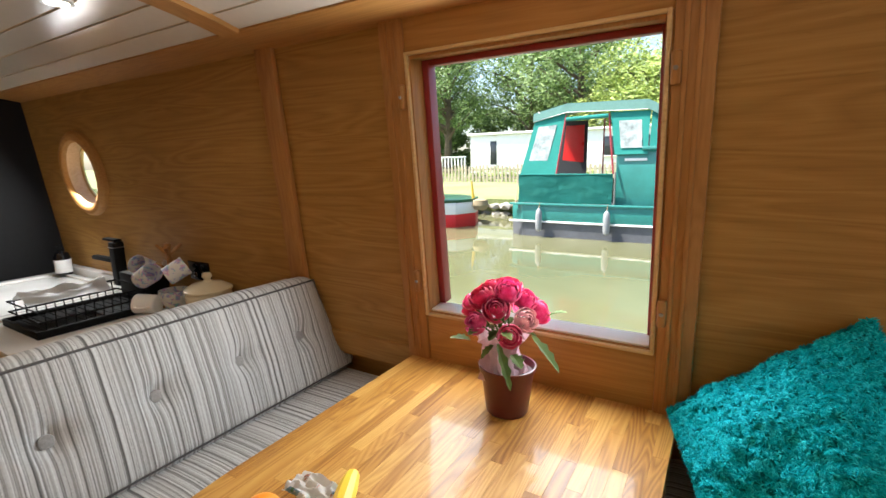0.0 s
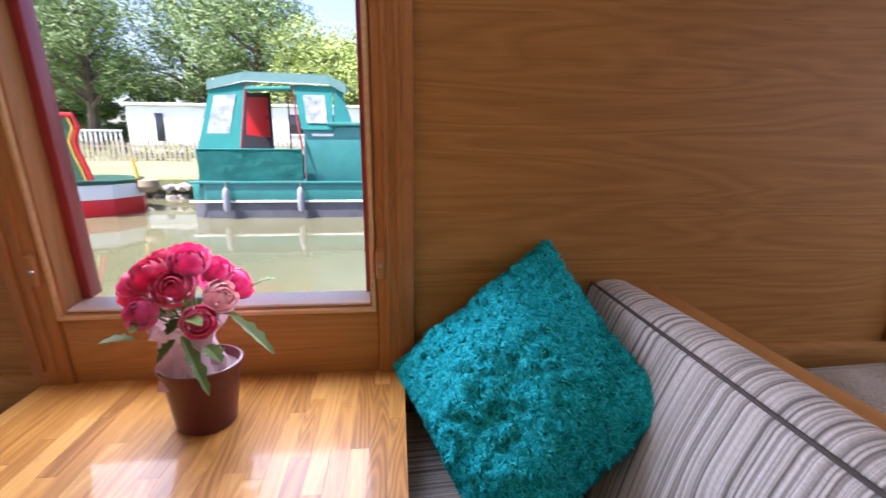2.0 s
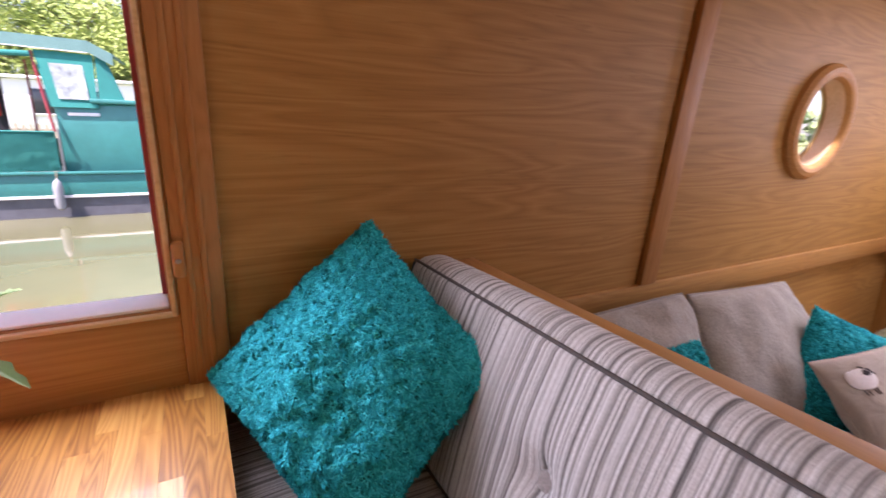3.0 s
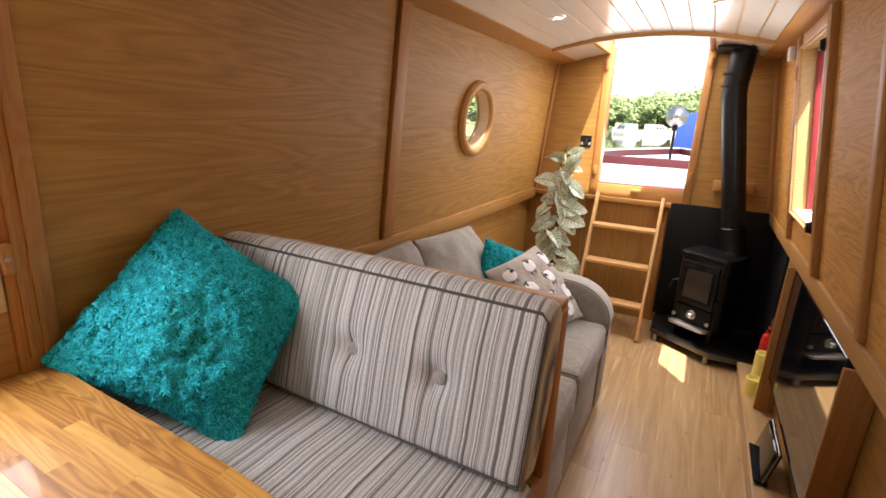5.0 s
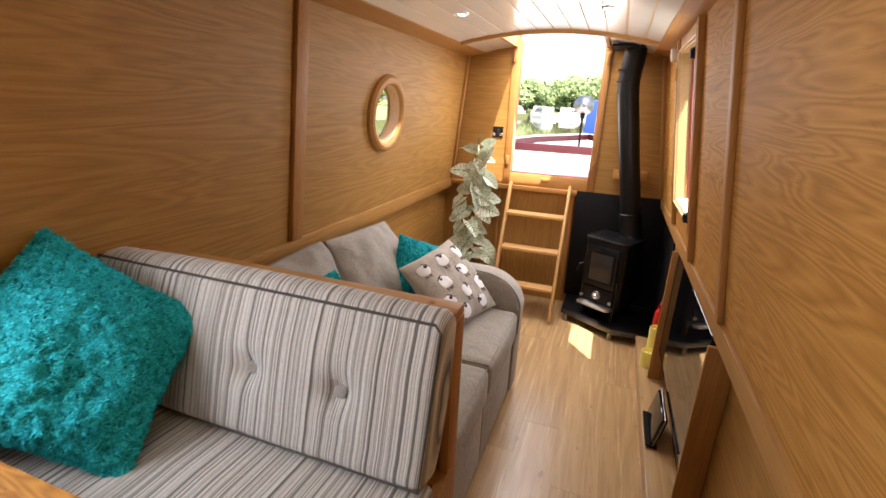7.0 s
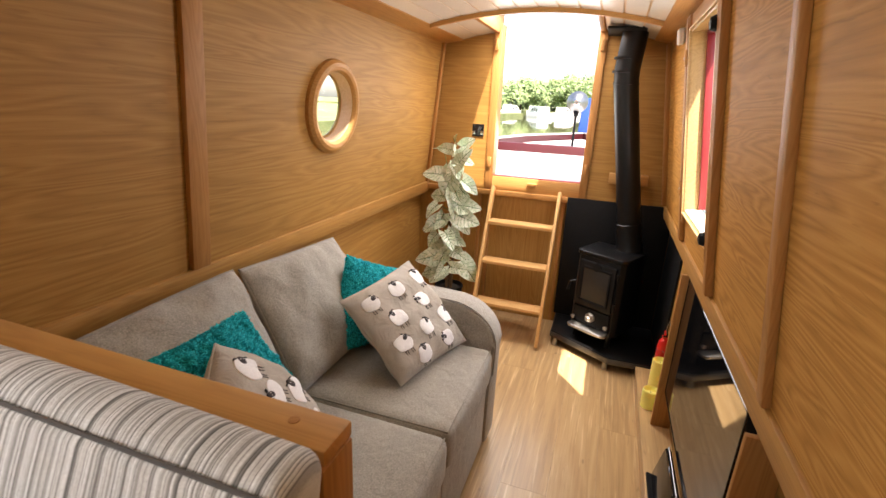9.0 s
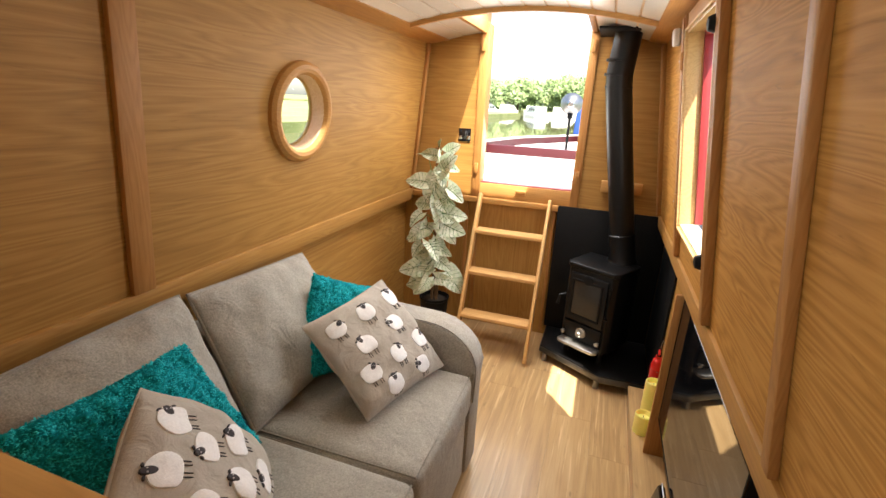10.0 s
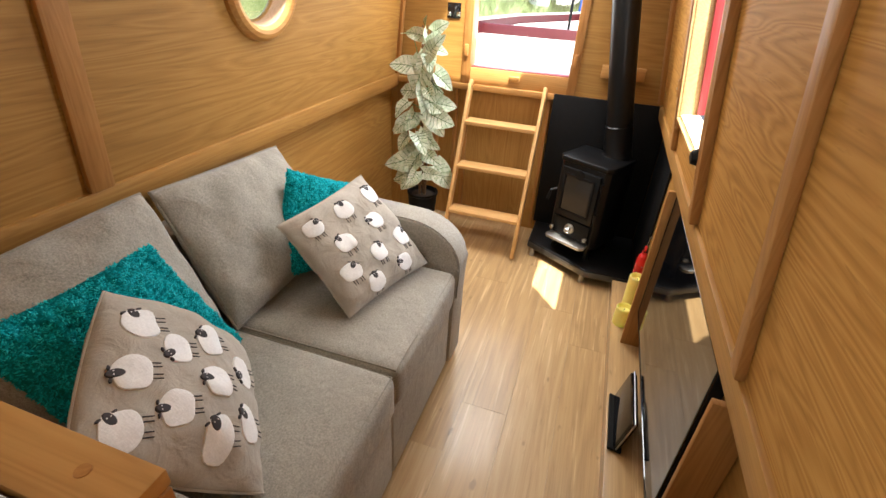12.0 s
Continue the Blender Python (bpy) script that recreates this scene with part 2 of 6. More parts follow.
M["red_paint"] = plain("red_oxide_gloss", (0.30, 0.035, 0.04), 0.35, vary=0.1)
M["red"] = plain("signal_red", (0.62, 0.015, 0.015), 0.3, vary=0.08)
M["cream_paint"] = plain("cream_paint", (0.80, 0.73, 0.60), 0.45, vary=0.04)
M["white"] = plain("white_plastic", (0.80, 0.80, 0.78), 0.45, vary=0.04)
M["ceramic"] = plain("cream_ceramic", (0.78, 0.70, 0.50), 0.18, vary=0.04)
M["white_ceramic"] = plain("white_ceramic", (0.82, 0.81, 0.78), 0.15, vary=0.03)
M["candle"] = plain("yellow_wax", (0.86, 0.78, 0.24), 0.45, vary=0.06, Subsurface_Weight=0.2)
M["pot"] = plain("maroon_plastic_pot", (0.10, 0.014, 0.018), 0.3, vary=0.15)
M["fire_glass"] = plain("smoked_glass", (0.03, 0.028, 0.026), 0.06, bump=0.0)
M["stem"] = plain("brown_stem", (0.16, 0.09, 0.04), 0.8)
M["leaf"] = plain("green_leaf", (0.15, 0.24, 0.06), 0.6, vary=0.45, scale=30)
M["soil"] = plain("dark_soil", (0.04, 0.028, 0.02), 0.95, vary=0.4, scale=90)
M["wrap"] = plain("pink_net_wrap", (0.80, 0.62, 0.66), 0.6, vary=0.1)
M["banana"] = plain("ripe_banana", (0.85, 0.58, 0.05), 0.4, vary=0.1)
M["orange"] = plain("orange_peel", (0.85, 0.28, 0.02), 0.4, vary=0.08, scale=160, bump=0.3)


# ---- mesh helpers ----
def part(name, bm, material, parent=None, label="", smooth=True):
    me = bpy.data.meshes.new(name)
    bmesh.ops.recalc_face_normals(bm, faces=bm.faces)
    bm.to_mesh(me)
    bm.free()
    me.materials.append(material)
    if smooth:
        for p in me.polygons:
            p.use_smooth = True
        me.set_sharp_from_angle(angle=radians(28))
    ob = new(name, me)
    if parent is not None:
        ob.parent = parent
        ob.matrix_parent_inverse = parent.matrix_basis.inverted()
    if label:
        ob["label"] = label
    return ob


def thing(name, at, label, category, group="", kind=""):
    ob = new(name)
    ob.empty_display_size = 0.05
    ob.matrix_basis = Matrix.Translation(at)
    return tagged(ob, label, category, group, kind)


def box(bm, a, b, m=None, bevel=0.0, seg=2):
    """A box between two corners, with bevelled edges."""
    a, b = Vector(a), Vector(b)
    lo = Vector([min(p, q) for p, q in zip(a, b)])
    hi = Vector([max(p, q) for p, q in zip(a, b)])
    t = bmesh.new()
    bmesh.ops.create_cube(t, size=1.0)
    for v in t.verts:
        v.co = Vector([(l + h) / 2 + c * (h - l) for l, h, c in zip(lo, hi, v.co)])
    if bevel:
        bmesh.ops.bevel(t, geom=list(t.edges), offset=bevel, segments=seg, profile=0.5, affect="EDGES")
    add(bm, t, m)
    return bm


def add(bm, t, m=None):
    """Adds the bmesh t to bm and frees it."""
    if m is not None:
        bmesh.ops.transform(t, matrix=m, verts=t.verts)
    index = [bm.verts.new(v.co) for v in t.verts]
    t.verts.index_update()
    for f in t.faces:
        try:
            bm.faces.new([index[v.index] for v in f.verts])
        except ValueError:
            pass
    t.free()


def boxed(a, b, m=None, bevel=0.003, seg=2):
    return box(bmesh.new(), a, b, m, bevel, seg)


def tube(bm, pts, r, seg=10, closed=False, caps=True):
    """A round tube along points; r is a number or a number for each point."""
    pts = [Vector(p) for p in pts]
    rs = r if isinstance(r, (list, tuple)) else [r] * len(pts)
    rings, prev = [], None
    n = len(pts)
    for i, p in enumerate(pts):
        a = pts[(i - 1) % n] if closed or i else p
        b = pts[(i + 1) % n] if closed or i < n - 1 else p
        d = (b - a).normalized()
        if prev is None:
            side = d.orthogonal().normalized()
        else:
            side = (prev - d * prev.dot(d)).normalized()
        prev = side
        up = d.cross(side)
        rings.append([bm.verts.new(p + rs[i] * (math.cos(2 * math.pi * k / seg) * side + math.sin(2 * math.pi * k / seg) * up)) for k in range(seg)])
    for i in range(n if closed else n - 1):
        for k in range(seg):
            bm.faces.new((rings[i][k], rings[i][(k + 1) % seg], rings[(i + 1) % n][(k + 1) % seg], rings[(i + 1) % n][k]))
    if not closed and caps:
        bm.faces.new(rings[0])
        bm.faces.new(rings[-1])
    return bm


def lathe(bm, profile, at=(0, 0, 0), seg=28, m=None):
    """A turned shape from (radius, height) pairs; a radius of 0 closes it."""
    t = bmesh.new()
    rings = []
    for r, z in profile:
        if r <= 1e-6:
            rings.append([t.verts.new((0, 0, z))])
        else:
            rings.append([t.verts.new((r * math.cos(2 * math.pi * k / seg), r * math.sin(2 * math.pi * k / seg), z)) for k in range(seg)])
    for a, b in zip(rings, rings[1:]):
        for k in range(seg):
            j = (k + 1) % seg
            if len(a) == 1 and len(b) == 1:
                continue
            if len(a) == 1:
                t.faces.new((a[0], b[k], b[j]))
            elif len(b) == 1:
                t.faces.new((a[k], a[j], b[0]))
            else:
                t.faces.new((a[k], a[j], b[j], b[k]))
    add(bm, t, (m or Matrix()) if m is not None else Matrix.Translation(at))
    return bm


def prism(bm, outline, lo, hi, axis="x", m=None, bevel=0.0):
    """Extrudes a closed outline of pairs along an axis."""
    t = bmesh.new()
    def place(p, q):
        return {"x": (q, p[0], p[1]), "y": (p[0], q, p[1]), "z": (p[0], p[1], q)}[axis]
    a = [t.verts.new(place(p, lo)) for p in outline]
    b = [t.verts.new(place(p, hi)) for p in outline]
    n = len(outline)
    t.faces.new(a)
    t.faces.new(list(reversed(b)))
    for i in range(n):
        t.faces.new((a[i], b[i], b[(i + 1) % n], a[(i + 1) % n]))
    if bevel:
        bmesh.ops.recalc_face_normals(t, faces=t.faces)
        bmesh.ops.bevel(t, geom=[e for e in t.edges if e.calc_face_angle(0) > 0.5], offset=bevel, segments=2, profile=0.5, affect="EDGES")
    add(bm, t, m)
    return bm


def soft_box(size, r, bulge=0.0, n=14, warp=None):
    """An upholstered block centred on the origin: rounded, bulging faces. warp moves each point."""
    bm = bmesh.new()
    half = Vector(size) / 2
    steps = [math.sin(math.pi / 2 * (2 * i / n - 1)) for i in range(n + 1)]
    for ax in range(3):
        o1, o2 = [k for k in range(3) if k != ax]
        for s in (-1, 1):
            grid = []
            for u in steps:
                row = []
                for v in steps:
                    p = Vector((0, 0, 0))
                    p[ax], p[o1], p[o2] = s * half[ax], u * half[o1], v * half[o2]
                    inner = Vector([max(-half[k] + r, min(half[k] - r, p[k])) for k in range(3)])
                    d = p - inner
                    if d.length > 1e-9:
                        p = inner + d.normalized() * r
                    p[ax] += s * bulge * (1 - u * u) * (1 - v * v)
                    row.append(bm.verts.new(p))
                grid.append(row)
            for i in range(n):
                for j in range(n):
                    bm.faces.new((grid[i][j], grid[i + 1][j], grid[i + 1][j + 1], grid[i][j + 1]))
    bmesh.ops.remove_doubles(bm, verts=bm.verts, dist=1e-4)
    if warp:
        for v in bm.verts:
            v.co = warp(v.co.copy())
    return bm


class Pillow:
    """A scatter cushion stretched between four corners, in order round it."""
    def __init__(self, corners, thick, seed, crease=0.006, pinch=0.07, tuft=0.0, full=0.5):
        self.tuft, self.full = tuft, full
        self.pinch = pinch
        self.c = [Vector(p) for p in corners]
        self.normal = ((self.c[2] - self.c[0]).cross(self.c[3] - self.c[1])).normalized()
        self.thick, self.seed, self.crease = thick, seed, crease

    def at(self, u, v, side=1):
        U, V = u - 0.5, v - 0.5
        U2 = U * (1 - self.pinch * (1 - 4 * V * V) * (2 * abs(U)) ** 2)
        V2 = V * (1 - self.pinch * (1 - 4 * U * U) * (2 * abs(V)) ** 2)
        a, b = U2 + 0.5, V2 + 0.5
        p = self.c[0].lerp(self.c[1], a).lerp(self.c[3].lerp(self.c[2], a), b)
        h = max(0.0, (1 - 4 * U * U) * (1 - 4 * V * V)) ** self.full
        k = noise.noise(p * 9 + Vector((self.seed, 0, 0))) * self.crease * min(1, h * 3)
        k += noise.noise(Vector((p.x * 21, p.y * 30, p.z * 14 + self.seed))) * self.crease * 0.35 * min(1, h * 4)
        if self.tuft:
            k += self.tuft * 2.2 * noise.noise(p * 52 + Vector((0, self.seed, 0))) * min(1, h * 4)
        return p + self.normal * side * (self.thick / 2 * h + k)

    def frame_at(self, u, v, side=1):
        p = self.at(u, v, side)
        du = (self.at(u + 0.02, v, side) - self.at(u - 0.02, v, side)).normalized()
        dv = (self.at(u, v + 0.02, side) - self.at(u, v - 0.02, side)).normalized()
        n = self.normal * side
        w = du.cross(dv).normalized()
        if w.dot(n) < 0:
            w = -w
        return p, du, dv, w

    def mesh(self, n=26, rough=0.0):
        bm = bmesh.new()
        for side in (-1, 1):
            step = [0.5 - 0.5 * math.cos(math.pi * i / n) for i in range(n + 1)]
            grid = [[bm.verts.new(self.at(u, v, side)) for v in step] for u in step]
            for i in range(n):
                for j in range(n):
                    bm.faces.new((grid[i][j], grid[i + 1][j], grid[i + 1][j + 1], grid[i][j + 1]))
        bmesh.ops.remove_doubles(bm, verts=bm.verts, dist=1e-5)
        return bm

    def edge(self, r):
        pts = []
        for a, b in (((0, 0), (1, 0)), ((1, 0), (1, 1)), ((1, 1), (0, 1)), ((0, 1), (0, 0))):
            for i in range(10):
                f = i / 10
                pts.append(self.at(a[0] + (b[0] - a[0]) * f, a[1] + (b[1] - a[1]) * f))
        return tube(bmesh.new(), pts, r, 6, closed=True)


def pile(pillow, count, length, seed, width):
    """Short matted strands standing out of a shaggy cover."""
    rng = random.Random(seed)
    bm = bmesh.new()
    for _ in range(count):
        side = 1 if rng.random() < 0.7 else -1
        u, v = rng.random(), rng.random()
        p, du, dv, w = pillow.frame_at(u, v, side)
        swirl = noise.noise(p * 40) * 7.0 + rng.uniform(-1.6, 1.6)
        t = du * math.cos(swirl) + dv * math.sin(swirl)
        lift = rng.uniform(0.5, 1.2)
        d = (t + w * lift).normalized()
        s = w.cross(d).normalized() * rng.uniform(0.7, 1.3) * width
        ln = length * rng.uniform(0.6, 1.2)
        q = p + d * ln * 0.55
        e = q + (d + t * 0.7 - w * 0.5).normalized() * ln * 0.5
        a = [bm.verts.new(x) for x in (p - s, p + s, q + s * 0.9, q - s * 0.9, e)]
        bm.faces.new(a[:4])
        bm.faces.new((a[3], a[2], a[4]))
    return bm


# ---- the cabin's shell ----
TAN = 0.096
ANG = math.atan(TAN)
SA, CA = math.sin(ANG), math.cos(ANG)
# panel axes: u along the boat, v up the leaning lining, w into the room
PORT = Matrix(((1, 0, 0, 0), (0, -SA, -CA, 0.83), (0, CA, -SA, 0.975), (0, 0, 0, 1)))
# the starboard lining leans in a little more
TAN_S = 0.142
SB, CB = math.sin(math.atan(TAN_S)), math.cos(math.atan(TAN_S))
STAR = Matrix(((-1, 0, 0, 0), (0, SB, CB, -0.83), (0, CB, -SB, 0.975), (0, 0, 0, 1)))


def lin(z):
    return (z - 0.975) / CA


def lining_y(z):
    return 0.83 - TAN * (z - 0.975)


X0, X1 = -2.92, 3.84
TOP = 1.03


def holed(bm, u0, u1, v0, v1, cu, cv, r, w0, w1, m, seg=48):
    """A panel with a round hole through it."""
    t = bmesh.new()
    inner, outer = [], []
    for k in range(seg):
        a = 2 * math.pi * k / seg
        c, s = math.cos(a), math.sin(a)
        f = min((((u1 if c > 0 else u0) - cu) / c) if abs(c) > 1e-9 else 9e9, (((v1 if s > 0 else v0) - cv) / s) if abs(s) > 1e-9 else 9e9)
        inner.append((cu + r * c, cv + r * s))
        outer.append([cu + f * c, cv + f * s])
    for cx, cy in ((u0, v0), (u1, v0), (u1, v1), (u0, v1)):
        k = min(range(seg), key=lambda i: (outer[i][0] - cx) ** 2 + (outer[i][1] - cy) ** 2)
        outer[k] = [cx, cy]
    vs = [[t.verts.new((p[0], p[1], w)) for p in ring] for w in (w0, w1) for ring in (inner, outer)]
    for k in range(seg):
        j = (k + 1) % seg
        t.faces.new((vs[0][k], vs[0][j], vs[1][j], vs[1][k]))
        t.faces.new((vs[2][k], vs[2][j], vs[3][j], vs[3][k]))
        t.faces.new((vs[0][k], vs[0][j], vs[2][j], vs[2][k]))
        t.faces.new((vs[1][k], vs[1][j], vs[3][j], vs[3][k]))
    add(bm, t, m)


def structure(name, bm, mat, label="", smooth=True):
    ob = part(name, bm, mat, None, "", smooth)
    return tagged(ob, label, "", "", "structure")


# port lining with the side hatch and two portholes
V0 = lin(0.905)
wall_port = thing("wall_port", (0.5, 0.83, 0.975), "oak veneered cabin lining", "", kind="structure")
WT = -0.04
for u0, u1, v0, v1 in ((-0.86, -0.31, V0, TOP), (0.315, 1.65, V0, TOP), (-0.31, 0.315, V0, lin(1.115)), (-0.31, 0.315, lin(1.845), TOP)):
    part("panel", boxed((u0, v0, WT), (u1, v1, 0), PORT, 0), M["panel"], wall_port, smooth=False)
for a, b, hx, hz in ((1.65, X1, 2.425, 1.508), (X0, -0.86, -2.38, 1.545)):
    bm = bmesh.new()
    holed(bm, a, b, V0, TOP, hx, lin(hz), 0.166 if hx > 0 else 0.174, WT, 0, PORT)
    part("panel", bm, M["panel"], wall_port, smooth=False)
# starboard lining with the other side hatch
SW0, SW1, SZ0, SZ1 = 2.215, 2.80, 1.13, 1.88
wall_star = thing("wall_starboard", (0.5, -0.83, 0.975), "oak veneered cabin lining", "", kind="structure")
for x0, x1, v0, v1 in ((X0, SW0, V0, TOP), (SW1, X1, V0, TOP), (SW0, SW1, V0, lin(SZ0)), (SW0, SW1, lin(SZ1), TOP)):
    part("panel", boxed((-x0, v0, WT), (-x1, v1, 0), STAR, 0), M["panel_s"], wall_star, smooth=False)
# linings below the gunwale
for nm, s in (("wall_port_lower", 1), ("wall_starboard_lower", -1)):
    structure(nm, boxed((X0, s * 0.90, -0.02), (X1, s * 0.98, 0.93), bevel=0), M["panel"], "oak lining below the gunwale", False)
# gunwale rails and their undersides
for nm, s, m in (("trim_gunwale_port", 1, PORT), ("trim_gunwale_starboard", -1, STAR)):
    bm = bmesh.new()
    box(bm, (s * X0, lin(0.898), -0.012), (s * (X1 - 0.05), lin(0.978), 0.012), m, 0.004)
    box(bm, (X0, s * 0.838, 0.886), (X1 - 0.06, s * 0.905, 0.8975))
    structure(nm, bm, M["rail"], "oak gunwale rail")


def upright(name, m, u0, u1, v0, v1, w, flutes=0):
    bm = boxed((u0, v0, 0.0), (u1, v1, w), m, 0.004)
    for k in range(flutes):
        c = u0 + (u1 - u0) * (k + 1) / (flutes + 1)
        box(bm, (c - 0.006, v0 + 0.005, w - 0.002), (c + 0.006, v1 - 0.005, w + 0.004), m, 0.002)
    return structure(name, bm, M["trim_z"], "oak cover strip")


CT = lin(1.945)
upright("trim_port_1", PORT, 1.61, 1.685, lin(0.98), CT, 0.02)
upright("trim_port_2", PORT, -0.915, -0.835, lin(0.98), CT, 0.02)
upright("trim_port_3", PORT, 3.735, 3.775, lin(0.98), CT, 0.02)
upright("trim_starboard_1", STAR, -1.552, -1.510, lin(0.98), CT, 0.019)
upright("trim_starboard_2", STAR, -2.190, -2.146, lin(0.98), CT, 0.026)
upright("trim_starboard_3", STAR, -2.925, -2.87, lin(0.98), CT, 0.022)
upright("trim_starboard_4", STAR, -3.775, -3.72, lin(0.98), CT, 0.022, 2)


def side_hatch(name, m, u0, u1, z0, z1, post, label, board=True, frame_mat="trim_x"):
    """A side hatch: oak surround, stepped lining and red steel reveal."""
    ob = thing(name, m @ Vector(((u0 + u1) / 2, lin(z0), 0)), label, "window", kind="structure")
    b0 = lin(0.98 if board else z0 - 0.05)
    for a, b in ((u0 - post - 0.012, u0 - 0.012), (u1 + 0.012, u1 + post + 0.012)):
        bm = boxed((a, lin(0.955) if board else b0, 0), (b, CT, 0.022), m, 0.004)
        for k in (0.3, 0.62):
            c = a + (b - a) * k
            box(bm, (c - 0.005, b0 + 0.01, 0.02), (c + 0.005, CT - 0.01, 0.027), m, 0.002)
        part("window_post", bm, M["trim_z"], ob)
    part("window_head", boxed((u0 - 0.012, lin(z1) + 0.008, 0), (u1 + 0.012, CT, 0.014), m, 0.003), M["trim_x"], ob)
    if board:
        part("window_apron", boxed((u0 - 0.012, lin(0.955), 0), (u1 + 0.012, lin(z0) - 0.008, 0.014), m, 0.003), M["trim_x"], ob)
    bm = bmesh.new()
    for a, b, c, d in ((u0 - 0.012, lin(z0) - 0.008, u0 + 0.004, lin(z1) + 0.008), (u1 - 0.004, lin(z0) - 0.008, u1 + 0.012, lin(z1) + 0.008),
                       (u0 + 0.004, lin(z0) - 0.008, u1 - 0.004, lin(z0) + 0.006), (u0 + 0.004, lin(z1) - 0.006, u1 - 0.004, lin(z1) + 0.008)):
        box(bm, (a, b, -0.05), (c, d, 0.016), m, 0.002)
    part("window_frame", bm, M[frame_mat], ob)
    for a, b, c, d in ((u0 - 0.010, lin(z0) - 0.006, u0 - 0.001, lin(z1) + 0.012), (u1 - 0.001, lin(z0) - 0.006, u1 + 0.008, lin(z1) + 0.012),
                       (u0 - 0.001, lin(z0) - 0.006, u1 - 0.001, lin(z0) + 0.003), (u0 - 0.001, lin(z1) + 0.003, u1 - 0.001, lin(z1) + 0.012)):
        part("bead", boxed((a, b, 0.013), (c, d, 0.025), m, 0.002), M["ladder_x"], ob, "pale oak glazing bead")
    bm = bmesh.new()
    for a, b, c, d in ((u0 + 0.004, lin(z0) + 0.014, u0 + 0.024, lin(z1) - 0.006), (u1 - 0.016, lin(z0) + 0.014, u1 - 0.004, lin(z1) - 0.006),
                       (u0 + 0.024, lin(z1) - 0.022, u1 - 0.016, lin(z1) - 0.006)):
        box(bm, (a, b, -0.078), (c, d, -0.040), m, 0.002)
    part("reveal", bm, M["red_paint"], ob, "red painted steel reveal")
    part("window_sill", boxed((u0 + 0.005, lin(z0) + 0.0065, -0.052), (u1 - 0.005, lin(z0) + 0.013, 0.012), m, 0.002), M["cream_paint"], ob, "cream painted sill")
    for u, v in ((u0 - 0.025, z0 + 0.105), (u0 - 0.025, z1 - 0.1), (u1 + 0.020, z0 + 0.105), (u1 + 0.020, z1 - 0.1))[:4 if board else 2]:
        bm = boxed((u - 0.010, lin(v) - 0.033, 0.016), (u + 0.010, lin(v) + 0.033, 0.036), m, 0.006, 3)
        t = part("turn_button", bm, M["trim_z"], ob)
        part("screw", lathe(bmesh.new(), [(0.0, 0.0), (0.005, 0.0), (0.004, 0.0025), (0, 0.003)], seg=12, m=m @ Matrix.Translation((u, lin(v), 0.0355))), M["steel"], t)
    return ob


side_hatch("window_1", PORT, -0.31, 0.315, 1.115, 1.845, 0.078, "open side hatch with oak surround and red reveal", frame_mat="trim_z")
# this frame takes paler oak than window_1: its sunlit look is in the colour
w2 = side_hatch("window_2", STAR, -SW1, -SW0, SZ0, SZ1, 0.05, "open side hatch with oak surround and red reveal", False, "ladder_x")
for v in (SZ0 + 0.03, SZ1 - 0.06):
    part("rubber_stop", lathe(bmesh.new(), [(0.0, 0.0), (0.022, 0.0), (0.024, 0.006), (0.018, 0.022), (0, 0.026)], seg=18, m=STAR @ Matrix.Translation((-SW0 + 0.006, lin(v), 0.02))), M["black_matt"], w2, "black rubber stop")


def porthole(name, m, u, z, label, k=1.0):
    ob = thing(name, m @ Vector((u, lin(z), 0)), label, "porthole", "portholes", "structure")
    mm = m @ Matrix.Translation((u, lin(z), 0)) @ Matrix.Diagonal((k, k, 1, 1))
    part("ring", lathe(bmesh.new(), [(0.136, 0.012), (0.140, 0.022), (0.146, 0.030), (0.158, 0.034), (0.172, 0.030), (0.183, 0.016), (0.185, 0.0)], seg=56, m=mm), M["trim_x"], ob, "turned oak lining ring")
    part("tunnel", lathe(bmesh.new(), [(0.146, -0.045), (0.131, -0.045), (0.136, 0.013), (0.146, 0.013)], seg=56, m=mm), M["pale_oak"], ob, "pale lining with sunlight in its colour")
    part("rim", lathe(bmesh.new(), [(0.148, -0.045), (0.128, -0.045), (0.124, -0.052), (0.128, -0.062), (0.148, -0.062)], seg=48, m=mm), M["brass"], ob, "brass outer rim")
    g = part("pane", lathe(bmesh.new(), [(0.0, -0.05), (0.128, -0.05), (0.128, -0.054), (0, -0.054)], seg=40, m=mm), GLASS, ob)
    g.visible_shadow = False
    return ob


gn = Nodes("clear_glass")
GLASS = gn.set(Base_Color=(1, 1, 1), Roughness=0.0, Transmission_Weight=1.0, IOR=1.05)
porthole("window_3", PORT, 2.425, 1.508, "round porthole with turned oak lining ring", 1.12)
porthole("window_4", PORT, -2.38, 1.545, "round porthole with turned oak lining ring", 1.17)

# ceiling: glossy white boards along the boat
def arc(y):
    return 2.035 - 0.195 * y * y


def ceiling_boards(bm, x0, x1, y0, y1, width=0.1):
    n = max(1, round(abs(y1 - y0) / width))
    for i in range(n):
        a, b = y0 + (y1 - y0) * i / n, y0 + (y1 - y0) * (i + 1) / n
        g = 0.0055
        prism(bm, [(a + g, arc(a)), (b - g, arc(b)), (b - g, arc(b) + 0.012), (a + g, arc(a) + 0.012)], x0, x1, "x")


